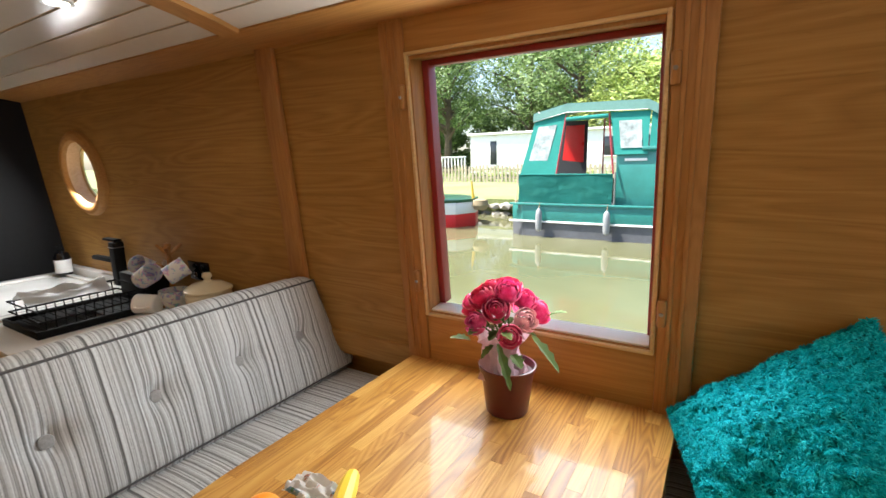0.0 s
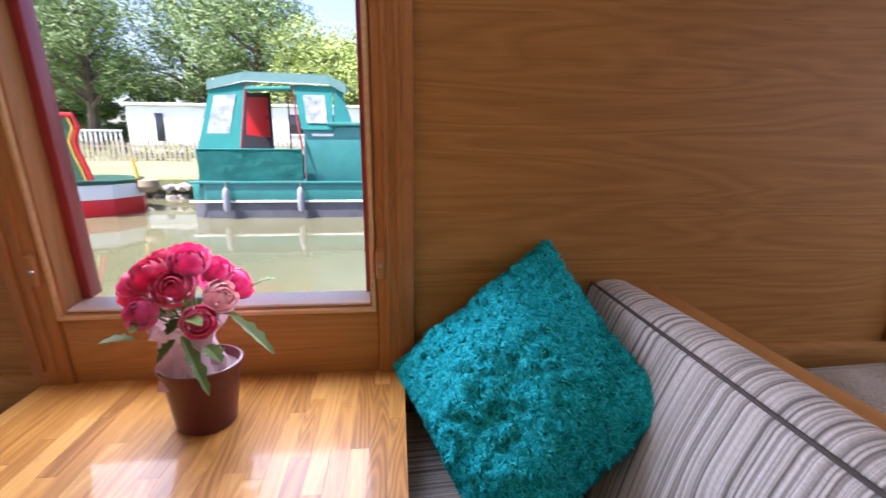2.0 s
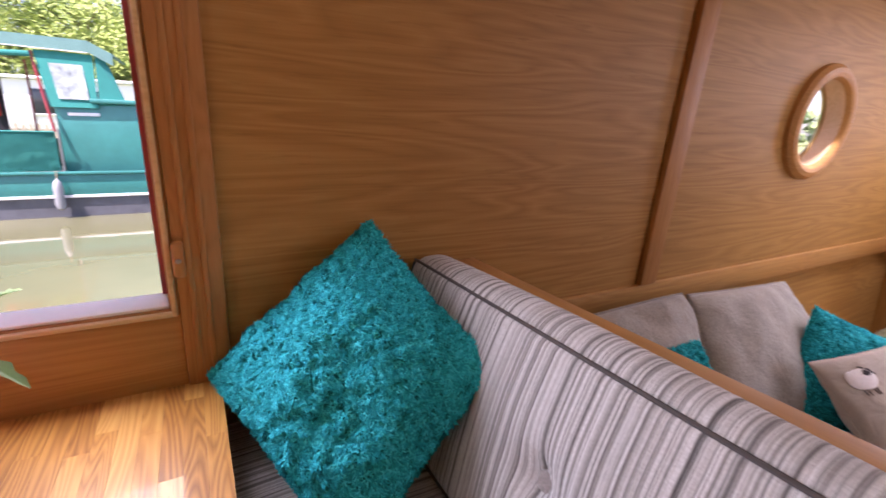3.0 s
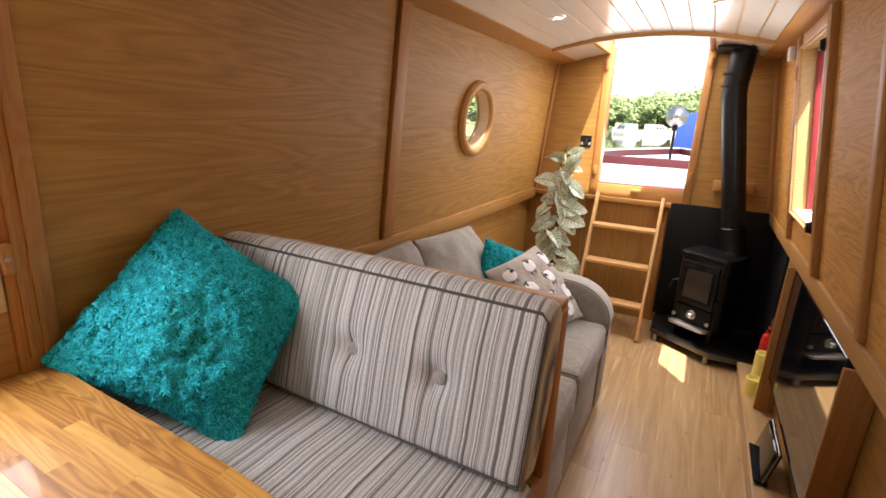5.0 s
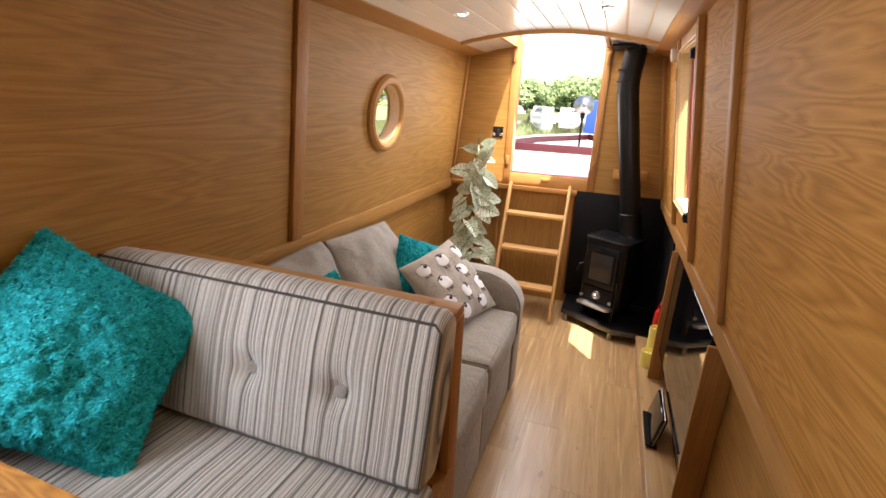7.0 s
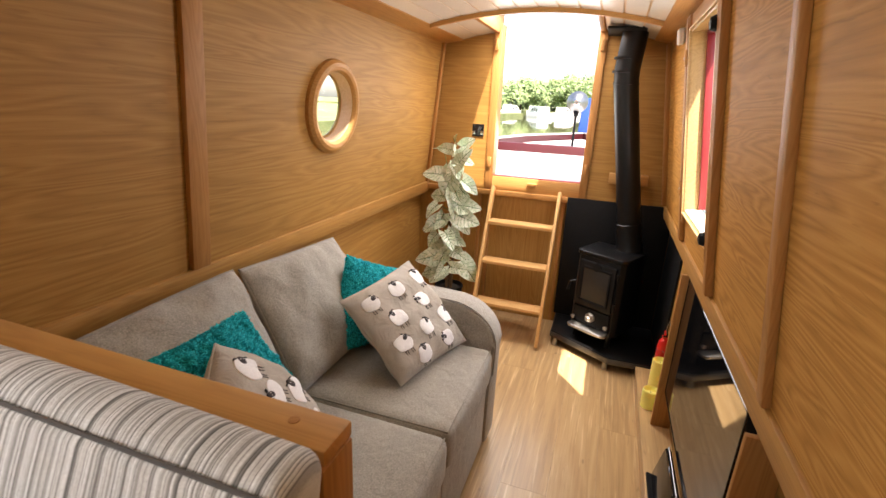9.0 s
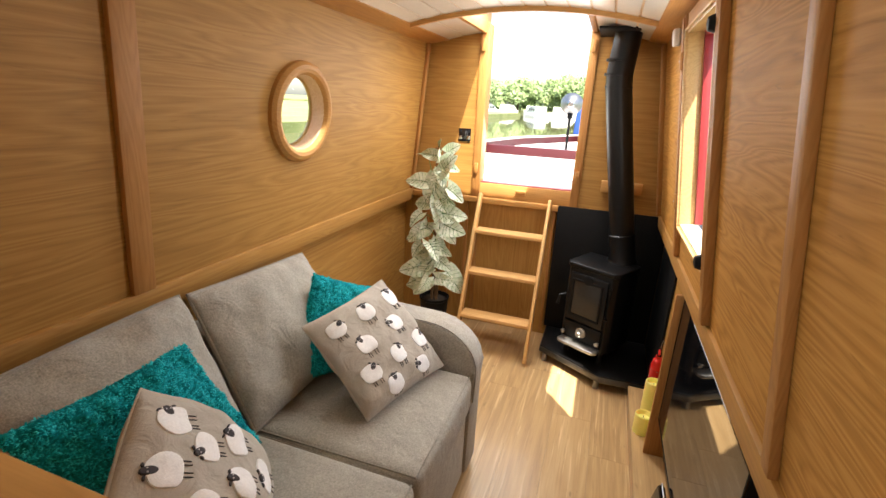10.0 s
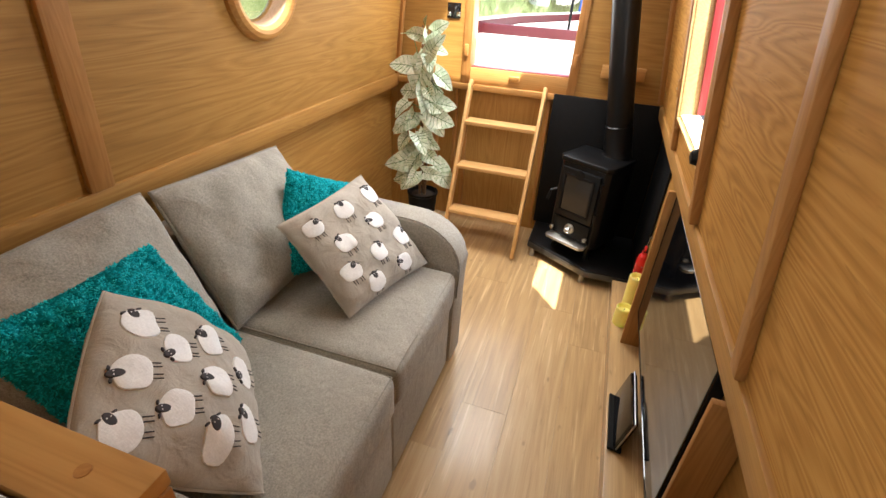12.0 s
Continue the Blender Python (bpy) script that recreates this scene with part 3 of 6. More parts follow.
HY0, HY1 = -0.285, 0.345
bm = bmesh.new()
ceiling_boards(bm, X0, 3.16, -0.62, 0.62, 0.1)
ceiling_boards(bm, 3.16, X1, HY1 + 0.03, 0.62, 0.1)
ceiling_boards(bm, 3.16, X1, -0.62, HY0 - 0.03, 0.1)
structure("ceiling", bm, M["white_gloss"], "glossy white boarded ceiling", False)
bm = bmesh.new()
for a, b, x0, x1 in ((-0.62, -0.3, X0, X1), (-0.3, 0.36, X0, 3.17), (0.36, 0.62, X0, X1)):
    n = 6
    for i in range(n):
        p, q = a + (b - a) * i / n, a + (b - a) * (i + 1) / n
        prism(bm, [(p, arc(p) + 0.005), (q, arc(q) + 0.005), (q, arc(q) + 0.06), (p, arc(p) + 0.06)], x0, x1, "x")
structure("ceiling_backing", bm, M["groove"], "", False)
for nm, s in (("trim_cornice_port", 1), ("trim_cornice_starboard", -1)):
    bm = prism(bmesh.new(), [(s * 0.60, 1.958), (s * 0.76, 1.932), (s * 0.84, 1.96), (s * 0.84, 2.06), (s * 0.60, 2.06)], X0, X1, "x")
    structure(nm, bm, M["trim_x"], "oak cornice board", False)


def arch(name, x0, x1, depth):
    """An arched oak strip across the ceiling."""
    ys = [-0.60 + 1.2 * i / 24 for i in range(25)]
    bm = prism(bmesh.new(), [(y, arc(y) - depth) for y in ys] + [(y, arc(y) + 0.003) for y in reversed(ys)], x0, x1, "x")
    return structure(name, bm, M["trim_y"], "arched oak ceiling strip")


arch("trim_arch_1", 3.15, 3.175, 0.022)
arch("trim_arch_2", -0.90, -0.82, 0.014)
# lining of the open roof hatch
bm = bmesh.new()
for s, y in ((1, HY1), (-1, HY0)):
    box(bm, (3.17, y, arc(y) - 0.012), (3.86, y + s * 0.03, 2.16), bevel=0.004)
structure("trim_roof_hatch", bm, M["trim_x"], "oak hatch lining")
structure("trim_hatch_aft", boxed((3.15, HY0 - 0.03, 2.04), (3.172, HY1 + 0.03, 2.16), bevel=0.003), M["red_paint"], "red painted hatch coaming")

# unseen sliding hatch lid, pushed partly back, added to bound the bulkhead's sun patch
structure("roof_hatch_lid", boxed((2.42, -0.33, 2.165), (3.19, 0.39, 2.19), bevel=0.006), M["red_paint"], "unseen red sliding hatch lid that bounds the sun patch")
# front bulkhead and doorway
bm = bmesh.new()
for s, y0 in ((1, 0.385), (-1, -0.33)):
    edge = lining_y if s > 0 else lambda z: 0.83 - TAN_S * (z - 0.975)
    prism(bm, [(y0, 0.955), (s * edge(0.955), 0.955), (s * edge(2.0), 2.0), (y0, 2.0)], 3.79, 3.86, "x")
structure("wall_front", bm, M["panel_y"], "oak veneered front bulkhead", False)
structure("wall_front_lower", boxed((3.83, -0.98, -0.02), (3.90, 0.98, 0.96), bevel=0), M["panel_v"], "oak boarded bulkhead below the door", False)
bm = bmesh.new()
for y in (0.72, 0.55, 0.42, -0.19, -0.235, 0.345):
    box(bm, (3.815, y - 0.012, 0.02), (3.832, y + 0.012, 0.935), bevel=0.004)
structure("trim_front_battens", bm, M["trim_z"], "oak battens")
structure("trim_front_rail", boxed((3.765, -0.84, 0.925), (3.835, 0.84, 0.962), bevel=0.006), M["trim_y"], "oak rail across the bulkhead")
door = thing("door_1", (3.83, 0.03, 0.96), "open front doorway with oak posts and low board", "doorway", kind="structure")
for y0, y1 in ((0.332, 0.386), (-0.332, -0.282)):
    p = part("door_post", boxed((3.775, y0, 0.962), (3.90, y1, 2.06), bevel=0.004), M["trim_z"], door)
    for z in (1.16, 1.93):
        part("catch", boxed((3.755, (y0 + y1) / 2 - 0.012, z - 0.035), (3.777, (y0 + y1) / 2 + 0.012, z + 0.035), bevel=0.005), M["trim_z"], p)
low = part("door_board", boxed((3.79, -0.282, 0.962), (3.85, 0.332, 1.06), bevel=0.004), M["trim_y"], door)
part("catch", boxed((3.768, 0.01, 1.005), (3.792, 0.075, 1.035), bevel=0.006), M["trim_x"], low)
part("door_sill", boxed((3.80, -0.28, 1.06), (3.86, 0.33, 1.068), bevel=0.003), M["red_paint"], door, "red painted steel sill")
# aft end of the galley
structure("wall_aft", boxed((X0 - 0.08, -0.98, -0.02), (X0, 0.98, 2.1), bevel=0), M["aft_black"], "charcoal painted bulkhead", False)
# outer skin and roof over the ceiling
bm = bmesh.new()
box(bm, (X0 - 0.1, -0.86, 2.10), (3.15, 0.86, 2.13))
box(bm, (3.15, -0.86, 2.10), (3.9, HY0 - 0.03, 2.13))
box(bm, (3.15, HY1 + 0.03, 2.10), (3.9, 0.86, 2.13))
structure("roof", bm, M["charcoal"], "dark painted steel roof", False)

# ---- dinette ----
table = thing("dining_table", (0.0, 0.33, 0.0), "varnished oak butcher-block dining table against the side hatch", "table")
part("pedestal", tube(bmesh.new(), [(0, 0.33, 0.02), (0, 0.33, 0.92)], 0.04, 20), M["chrome"], table, "steel pedestal leg")
part("base_plate", lathe(bmesh.new(), [(0, 0.0), (0.17, 0.0), (0.16, 0.012), (0.05, 0.025), (0, 0.025)], (0, 0.33, 0)), M["chrome"], table)
TX0, TX1, TY0, TY1, TZ = -0.388, 0.382, -0.175, 0.838, 0.955
part("core", boxed((TX0 + 0.03, TY0 + 0.03, TZ - 0.034), (TX1 - 0.03, TY1 - 0.004, TZ - 0.006), bevel=0.008), M["stave"], table)


def round_corner(v, r=0.075):
    """Rounds the two free corners of the table top."""
    for edge, s in ((TX1, 1), (TX0, -1)):
        dx, dy = s * (v.co.x - (edge - s * r)), (TY0 + r) - v.co.y
        d = math.hypot(dx, dy)
        if dx > 0 and dy > 0 and d > r:
            v.co.x, v.co.y = edge - s * r + s * dx * r / d, TY0 + r - dy * r / d


def staves():
    rng = random.Random(5)
    n = 24
    w = (TX1 - TX0) / n
    for i in range(n):
        y = TY0
        x = TX0 + i * w
        while y < TY1 - 0.01:
            e = min(TY1, y + rng.uniform(0.16, 0.42))
            if TY1 - e < 0.08:
                e = TY1
            bm = boxed((x + 0.0001, y + 0.0001, TZ - 0.04), (x + w - 0.0001, e - 0.0001, TZ + rng.uniform(0, 0.0001)), bevel=0.0002, seg=1)
            for v in bm.verts:
                round_corner(v)
            part("stave", bm, M["stave"], table, smooth=False)
            y = e


def bench(name, s, ys, button_z, label_back):
    """A dinette bench; s is +1 forward of the table and -1 aft of it."""
    b = thing(name, (s * 0.66, 0.33, 0.0), "oak dinette bench with raised end panel", "bench", "dinette benches")
    part("base", boxed((s * 0.40, -0.175, 0.0), (s * 0.926, 0.895, 0.715), bevel=0.004), M["panel_v"], b)
    bm = prism(bmesh.new(), [(-0.166, 0.0), (-0.166, 1.122), (lining_y(1.122) - 0.002, 1.122), (0.826, 0.98), (0.816, 0.98), (0.816, 0.884), (0.895, 0.884), (0.895, 0.0)], s * 0.928, s * 0.962, "x", bevel=0.0)
    part("back_panel", bm, M["trim_z"], b)
    part("cap", boxed((s * 0.902, -0.170, 1.122), (s * 0.968, lining_y(1.146) - 0.003, 1.146), bevel=0.004), M["trim_y"], b, "oak capping rail")
    bm = boxed((s * 0.895, -0.172, 0.0), (s * 0.965, -0.150, 1.122), bevel=0.003)
    part("end_post", bm, M["trim_z"], b)
    for y in (-0.10,):
        part("dowel", lathe(bmesh.new(), [(0.0, 0.0), (0.008, 0.0), (0.0075, 0.0012), (0, 0.0014)], (s * 0.938, y, 1.146), 16), M["trim_z"], b, "dark wooden plug")

    # seat cushion
    c = thing("seat_cushion", (s * 0.58, 0.33, 0.716), "striped grey seat cushion with charcoal piping", "cushion", "dinette seat cushions")
    bm = soft_box((0.40, 1.06, 0.10), 0.02, 0.008, 16)
    bmesh.ops.transform(bm, matrix=Matrix.Translation((s * 0.565, 0.342, 0.768)), verts=bm.verts)
    part("cover", bm, M["stripe"], c)
    for z in (0.808, 0.728):
        x0, x1, y0, y1 = s * 0.371, s * 0.759, -0.182, 0.866
        part("piping", tube(bmesh.new(), [(x0, y0, z), (x1, y0, z), (x1, y1, z), (x0, y1, z)], 0.0036, 8, closed=True), M["piping"], c)

    # back cushion, leaning against the panel
    k = thing("back_cushion", (s * 0.80, 0.33, 0.81), label_back, "cushion", "dinette back cushions")
    w, h, d = 0.985, 0.35, 0.10
    lean = math.atan2(0.11, 0.35)
    cy = -0.178 + w / 2
    mid = Matrix.Translation((s * 0.8, cy, 0.985)) @ Matrix.Rotation(s * lean, 4, "Y")
    local = [(y - cy, (button_z - 0.985)) for y in ys]

    def warp(p):
        if -s * p.x > 0:
            for by, bz in local:
                r2 = (p.y - by) ** 2 + (p.z - bz) ** 2
                p.x += s * (0.030 * math.exp(-r2 / 0.0012) + 0.010 * math.exp(-((p.y - by) ** 2) / 0.0009 - abs(p.z - bz) / 0.10))
        # crowned top edge, fullest towards the panel
        p.z += 0.020 * max(0.0, min(1.0, (p.z - h / 2 + 0.05) / 0.05)) * max(0.0, 1 - ((s * p.x - 0.016) / 0.058) ** 2)
        up = p.z + 0.985
        f = max(0.0, min(1.0, (0.905 - up) / 0.05))
        edge = (lining_y(up) - 0.006) * (1 - f) + 0.885 * f - cy
        if p.y > 0:
            p.y *= edge / (w / 2)
        return p
    bm = soft_box((d, w, h), 0.022, 0.012, 44, warp)
    bmesh.ops.transform(bm, matrix=mid, verts=bm.verts)
    cover = part("cover", bm, M["stripe"], k)
    fx = -s * (d / 2 - 0.004)
    top_y = min(w / 2 - 0.006, lining_y(1.15) - 0.008 - cy)
    loop = [(fx, -w / 2 + 0.006, -h / 2 + 0.006), (fx, -w / 2 + 0.006, h / 2 - 0.02), (fx, -w / 2 + 0.02, h / 2 - 0.006), (fx, top_y, h / 2 - 0.006), (fx, top_y + 0.01, -0.09), (fx, top_y + 0.065, -0.13), (fx, top_y + 0.065, -h / 2 + 0.006)]
    bm = tube(bmesh.new(), loop, 0.0034, 8, closed=True)
    bmesh.ops.transform(bm, matrix=mid, verts=bm.verts)
    part("piping", bm, M["piping"], k)
    for by, bz in local:
        bm = soft_box((0.014, 0.032, 0.032), 0.006, 0.002, 6)
        for v in bm.verts:
            q = math.hypot(v.co.y, v.co.z)
            if q > 0.016:
                v.co.y *= 0.016 / q
                v.co.z *= 0.016 / q
        bmesh.ops.transform(bm, matrix=mid @ Matrix.Translation((-s * (d / 2 + 0.012 - 0.034), by, bz)), verts=bm.verts)
        part("button", bm, M["button"], k)


bench("dinette_bench", 1, (0.038, 0.275, 0.51, 0.74), 0.968, "striped grey buttoned back cushion with charcoal piping")
bench("dinette_bench", -1, (-0.015, 0.213, 0.452, 0.685), 0.985, "striped grey buttoned back cushion with charcoal piping")


def shaggy(corners, thick, count, label, seed, length=0.016):
    p = Pillow(corners, thick, seed, 0.022, 0.05, 0.005, 0.62)
    c = sum(p.c, Vector()) / 4
    ob = thing("throw_cushion", (c.x, c.y, min(q.z for q in p.c)), label, "cushion")
    part("cover", p.mesh(90), M["teal"], ob)
    part("nap", pile(p, count, length, seed, 0.0013 if length < 0.01 else 0.0014), M["strand"], ob, smooth=False)["kind"] = "stuff"
    return ob


shaggy([(0.697, 0.805, 1.258), (0.79, 0.440, 1.068), (0.525, 0.405, 0.81), (0.358, 0.80, 0.972)], 0.22, 95000, "shaggy teal cushion propped in the bench corner", 3, 0.0125)


def flower_pot():
    o = Vector((0.012, 0.65, TZ + 0.0005))
    ob = thing("potted_flowers", o, "pink artificial ranunculus in a maroon plastic pot on the table", "potted plant")
    part("pot", lathe(bmesh.new(), [(0, 0.0), (0.049, 0.0), (0.052, 0.004), (0.065, 0.108), (0.069, 0.110), (0.071, 0.122), (0.067, 0.122), (0.062, 0.105), (0, 0.100)], o, 36), M["pot"], ob)
    part("net_wrap", wrap(o), M["wrap"], ob, "pale pink crumpled net wrap")
    rng = random.Random(11)
    heads = []
    c = o + Vector((-0.012, -0.01, 0.262))
    for i in range(17):
        a = i * 2.39996 + 0.7
        f = math.sqrt((i + 0.4) / 17)
        d = Vector((math.cos(a) * f * 0.105, math.sin(a) * f * 0.095, 0.058 * (1 - f * f * 1.5) + rng.uniform(-0.012, 0.012)))
        heads.append((c + d, d))
        part("stem", tube(bmesh.new(), [o + Vector((0, 0, 0.1)), o + Vector((d.x * 0.3, d.y * 0.3, 0.19)), c + d * 0.9], 0.0022, 6), M["leaf"], ob)
    cols = [M["pink"], M["deep_pink"], M["deep_pink"], M["pink"], M["pale_pink"], M["deep_pink"], M["pink"]]
    for i, (p, d) in enumerate(heads):
        n = (d + Vector((0, -0.02, 0.05))).normalized()
        part("flower", ranunculus(p, n, rng.uniform(0.020, 0.034), rng), cols[(i + 1) % 7], ob)
    leaves = [((0.08, -0.05, 0.225), (0.165, -0.06, 0.150)), ((0.005, -0.07, 0.20), (0.06, -0.10, 0.09)), ((0.09, 0.03, 0.25), (0.15, 0.02, 0.285)), ((-0.06, -0.08, 0.2), (-0.12, -0.10, 0.215)),
              ((0.03, -0.1, 0.24), (0.07, -0.13, 0.25)), ((-0.03, -0.09, 0.23), (-0.05, -0.125, 0.24)), ((0.05, -0.09, 0.19), (0.09, -0.12, 0.18)), ((-0.01, -0.06, 0.19), (-0.03, -0.1, 0.17)),
              ((0.02, 0.07, 0.24), (0.06, 0.12, 0.25)), ((-0.07, 0.04, 0.22), (-0.13, 0.05, 0.21))]
    for k in range(16):
        g = k * 2.39996
        f = 0.3 + 0.7 * k / 16
        leaves.append(((math.cos(g) * 0.03, math.sin(g) * 0.03, 0.215), (math.cos(g) * 0.11 * f, math.sin(g) * 0.10 * f, 0.275 - 0.06 * f)))
    for a, b in leaves:
        part("leaf", blade(o + Vector(a), o + Vector(a).lerp(Vector(b), 0.78), rng.uniform(0.011, 0.017)), M["leaf"], ob)
    return ob


def blade(a, b, w, droop=0.01):
    """A pointed leaf from a to b, folded along its rib, with some thickness."""
    bm = bmesh.new()
    d = b - a
    side = d.cross(Vector((0, 0, 1))).normalized() if d.cross(Vector((0, 0, 1))).length > 1e-6 else Vector((1, 0, 0))
    up = side.cross(d).normalized()
    n = 8
    rows = []
    for i in range(n + 1):
        f = i / n
        wd = w * (math.sin(math.pi * min(1, f * 0.93 + 0.05)) ** 0.8) * (1.15 if i % 2 else 0.72)
        p = a + d * f - Vector((0, 0, droop)) * f * f
        rows.append([bm.verts.new(p - side * wd + up * wd * 0.35), bm.verts.new(p), bm.verts.new(p + side * wd + up * wd * 0.35)])
    for r, q in zip(rows, rows[1:]):
        for k in range(2):
            bm.faces.new((r[k], r[k + 1], q[k + 1], q[k]))
    bmesh.ops.solidify(bm, geom=list(bm.faces), thickness=0.0008)
    return bm


def wrap(o):
    """Crumpled net gathered round the stems."""
    bm = bmesh.new()
    rings = []
    for i, (r, z) in enumerate([(0.056, 0.10), (0.05, 0.125), (0.042, 0.15), (0.040, 0.17), (0.052, 0.19), (0.066, 0.205)]):
        ring = []
        for k in range(32):
            a = 2 * math.pi * k / 32
            rr = r * (1 + 0.14 * math.sin(5 * a + i) + 0.1 * math.sin(11 * a + 2 * i))
            ring.append(bm.verts.new(o + Vector((rr * math.cos(a) - 0.014, rr * math.sin(a), z + 0.01 * math.sin(7 * a)))))
        rings.append(ring)
    for a, b in zip(rings, rings[1:]):
        for k in range(32):
            bm.faces.new((a[k], a[(k + 1) % 32], b[(k + 1) % 32], b[k]))
    bmesh.ops.solidify(bm, geom=list(bm.faces), thickness=0.0008)
    return bm


def ranunculus(p, n, r, rng):
    """A globe of overlapping cupped petals."""
    bm = bmesh.new()
    rot = n.to_track_quat("Z", "Y").to_matrix()
    for layer, (rad, tilt, count) in enumerate([(0.32, 0.15, 4), (0.55, 0.3, 5), (0.78, 0.5, 6), (1.0, 0.8, 7)]):
        for k in range(count):
            a = 2 * math.pi * (k + 0.5 * (layer % 2)) / count + rng.uniform(-0.15, 0.15)
            rows = []
            for i in range(5):
                f = i / 4
                lat = (-0.9 + f * (2.1 - tilt)) if layer else (-0.6 + f * 1.7)
                ring = []
                for j in range(5):
                    g = (j / 4 - 0.5) * 2
                    wd = (2.1 * math.pi / count) * (0.35 + 0.65 * math.sin(math.pi * (0.15 + 0.7 * f)))
                    aa = a + g * wd * 0.5
                    rr = r * rad * (1 + 0.10 * f * (layer > 1)) * (1 - 0.05 * abs(g))
                    v = Vector((rr * math.cos(lat) * math.cos(aa), rr * math.cos(lat) * math.sin(aa), r * rad * math.sin(lat) * 0.9 + 0.1 * r * (3 - layer)))
                    ring.append(bm.verts.new(p + rot @ v))
                rows.append(ring)
            for x, y in zip(rows, rows[1:]):
                for j in range(4):
                    bm.faces.new((x[j], x[j + 1], y[j + 1], y[j]))
    bmesh.ops.solidify(bm, geom=list(bm.faces), thickness=r * 0.035)
    return bm


def petal_mat(name, a, b):
    n = Nodes(name)
    f = n.noise(n.coords((1, 1, 1)), 60, 3)
    return n.set(Base_Color=n.ramp(f, [(0.35, a), (0.65, b)]), Roughness=0.6, Sheen_Weight=0.3)


M["pink"] = petal_mat("pink_petal", (0.72, 0.025, 0.19), (0.86, 0.13, 0.36))
M["deep_pink"] = petal_mat("deep_pink_petal", (0.60, 0.015, 0.09), (0.78, 0.06, 0.20))
M["pale_pink"] = petal_mat("pale_pink_petal", (0.80, 0.38, 0.40), (0.88, 0.58, 0.55))
flower_pot()


def fruit():
    ban = thing("banana", (-0.13, 0.24, TZ), "ripe yellow banana on the table", "banana")
    pts, rs = [], []
    for i in range(11):
        f = i / 10
        a = -0.6 + 1.35 * f
        pts.append((-0.125 + 0.10 * f, 0.235 - 0.17 * f, TZ + 0.018 + 0.022 * math.cos(a * 1.3)))
        rs.append(0.006 + 0.014 * math.sin(math.pi * min(1, 0.1 + f * 0.9)) ** 0.5)
    part("peel", tube(bmesh.new(), pts, rs, 10), M["banana"], ban)
    org = thing("orange", (-0.185, 0.08, TZ), "orange lying on the table", "orange")
    part("peel", lathe(bmesh.new(), [(0.036 * math.sin(math.pi * i / 14), 0.036 - 0.036 * math.cos(math.pi * i / 14)) for i in range(15)], (-0.185, 0.08, TZ), 24), M["orange"], org)
    cl = thing("patterned_cloth", (-0.2, 0.27, TZ), "crumpled leaf-patterned napkin on the table", "napkin")
    bm = bmesh.new()
    n = 18
    g = [[bm.verts.new((-0.225 + 0.11 * i / n, 0.15 + 0.06 * j / n, TZ + 0.012 + 0.014 * (1 + noise.noise(Vector((i * 0.33, j * 0.3, 2.0)))))) for j in range(n + 1)] for i in range(n + 1)]
    for i in range(n):
        for j in range(n):
            bm.faces.new((g[i][j], g[i + 1][j], g[i + 1][j + 1], g[i][j + 1]))
    bmesh.ops.solidify(bm, geom=list(bm.faces), thickness=0.012)
    part("cloth", bm, M["print"], cl)


def printed(name, base, spots, scale, cover=0.59):
    n = Nodes(name)
    v = n.coords((1, 1, 1))
    vor = n.tree.nodes.new("ShaderNodeTexVoronoi")
    vor.inputs["Scale"].default_value = scale
    n.link(v, vor.inputs["Vector"])
    f = n.noise(v, scale * 0.8, 3)
    col = n.mix(n.ramp(f, [(cover, (0, 0, 0)), (cover + 0.04, (1, 1, 1))]), base, n.ramp(vor.outputs["Distance"], [(i / len(spots), c) for i, c in enumerate(spots)], "CONSTANT"))
    return n.set(Base_Color=col, Roughness=0.5)


M["print"] = printed("leaf_print_cotton", (0.75, 0.76, 0.74), [(0.10, 0.25, 0.14), (0.2, 0.35, 0.45), (0.6, 0.3, 0.2)], 55)
M["mug_print"] = printed("painted_mug_glaze", (0.75, 0.75, 0.73), [(0.22, 0.58, 0.62), (0.38, 0.40, 0.68), (0.70, 0.42, 0.60)], 60, 0.52)
fruit()

# ---- galley behind the aft bench ----
CZ = 0.975
counter = thing("galley_counter", (-1.95, 0.5, 0.0), "white galley worktop over dark base units", "counter", kind="")
part("worktop", boxed((-2.915, 0.14, CZ - 0.035), (-0.985, 0.822, CZ), bevel=0.004), M["white_ceramic"], counter)
part("base_unit", boxed((-2.915, 0.17, 0.0), (-0.985, 0.822, CZ - 0.036), bevel=0.003), M["charcoal"], counter, "charcoal base units")
part("upstand", boxed((-2.915, 0.775, CZ), (-2.15, 0.822, CZ + 0.045), bevel=0.004), M["white_ceramic"], counter, "white upstand ledge")
sink = thing("kitchen_sink", (-2.4, 0.45, CZ), "white ceramic inset kitchen sink", "sink")
bm = bmesh.new()
for a, b in (((-2.80, 0.22, CZ + 0.0005), (-1.98, 0.25, CZ + 0.016)), ((-2.80, 0.72, CZ + 0.0005), (-1.98, 0.75, CZ + 0.016)), ((-2.80, 0.25, CZ + 0.0005), (-2.76, 0.72, CZ + 0.016)), ((-2.04, 0.25, CZ + 0.0005), (-1.98, 0.72, CZ + 0.016))):
    box(bm, a, b, bevel=0.005)
part("rim", bm, M["white_ceramic"], sink)
part("bowl", boxed((-2.76, 0.25, CZ + 0.0005), (-2.04, 0.72, CZ + 0.004), bevel=0.001), M["white_ceramic"], sink)


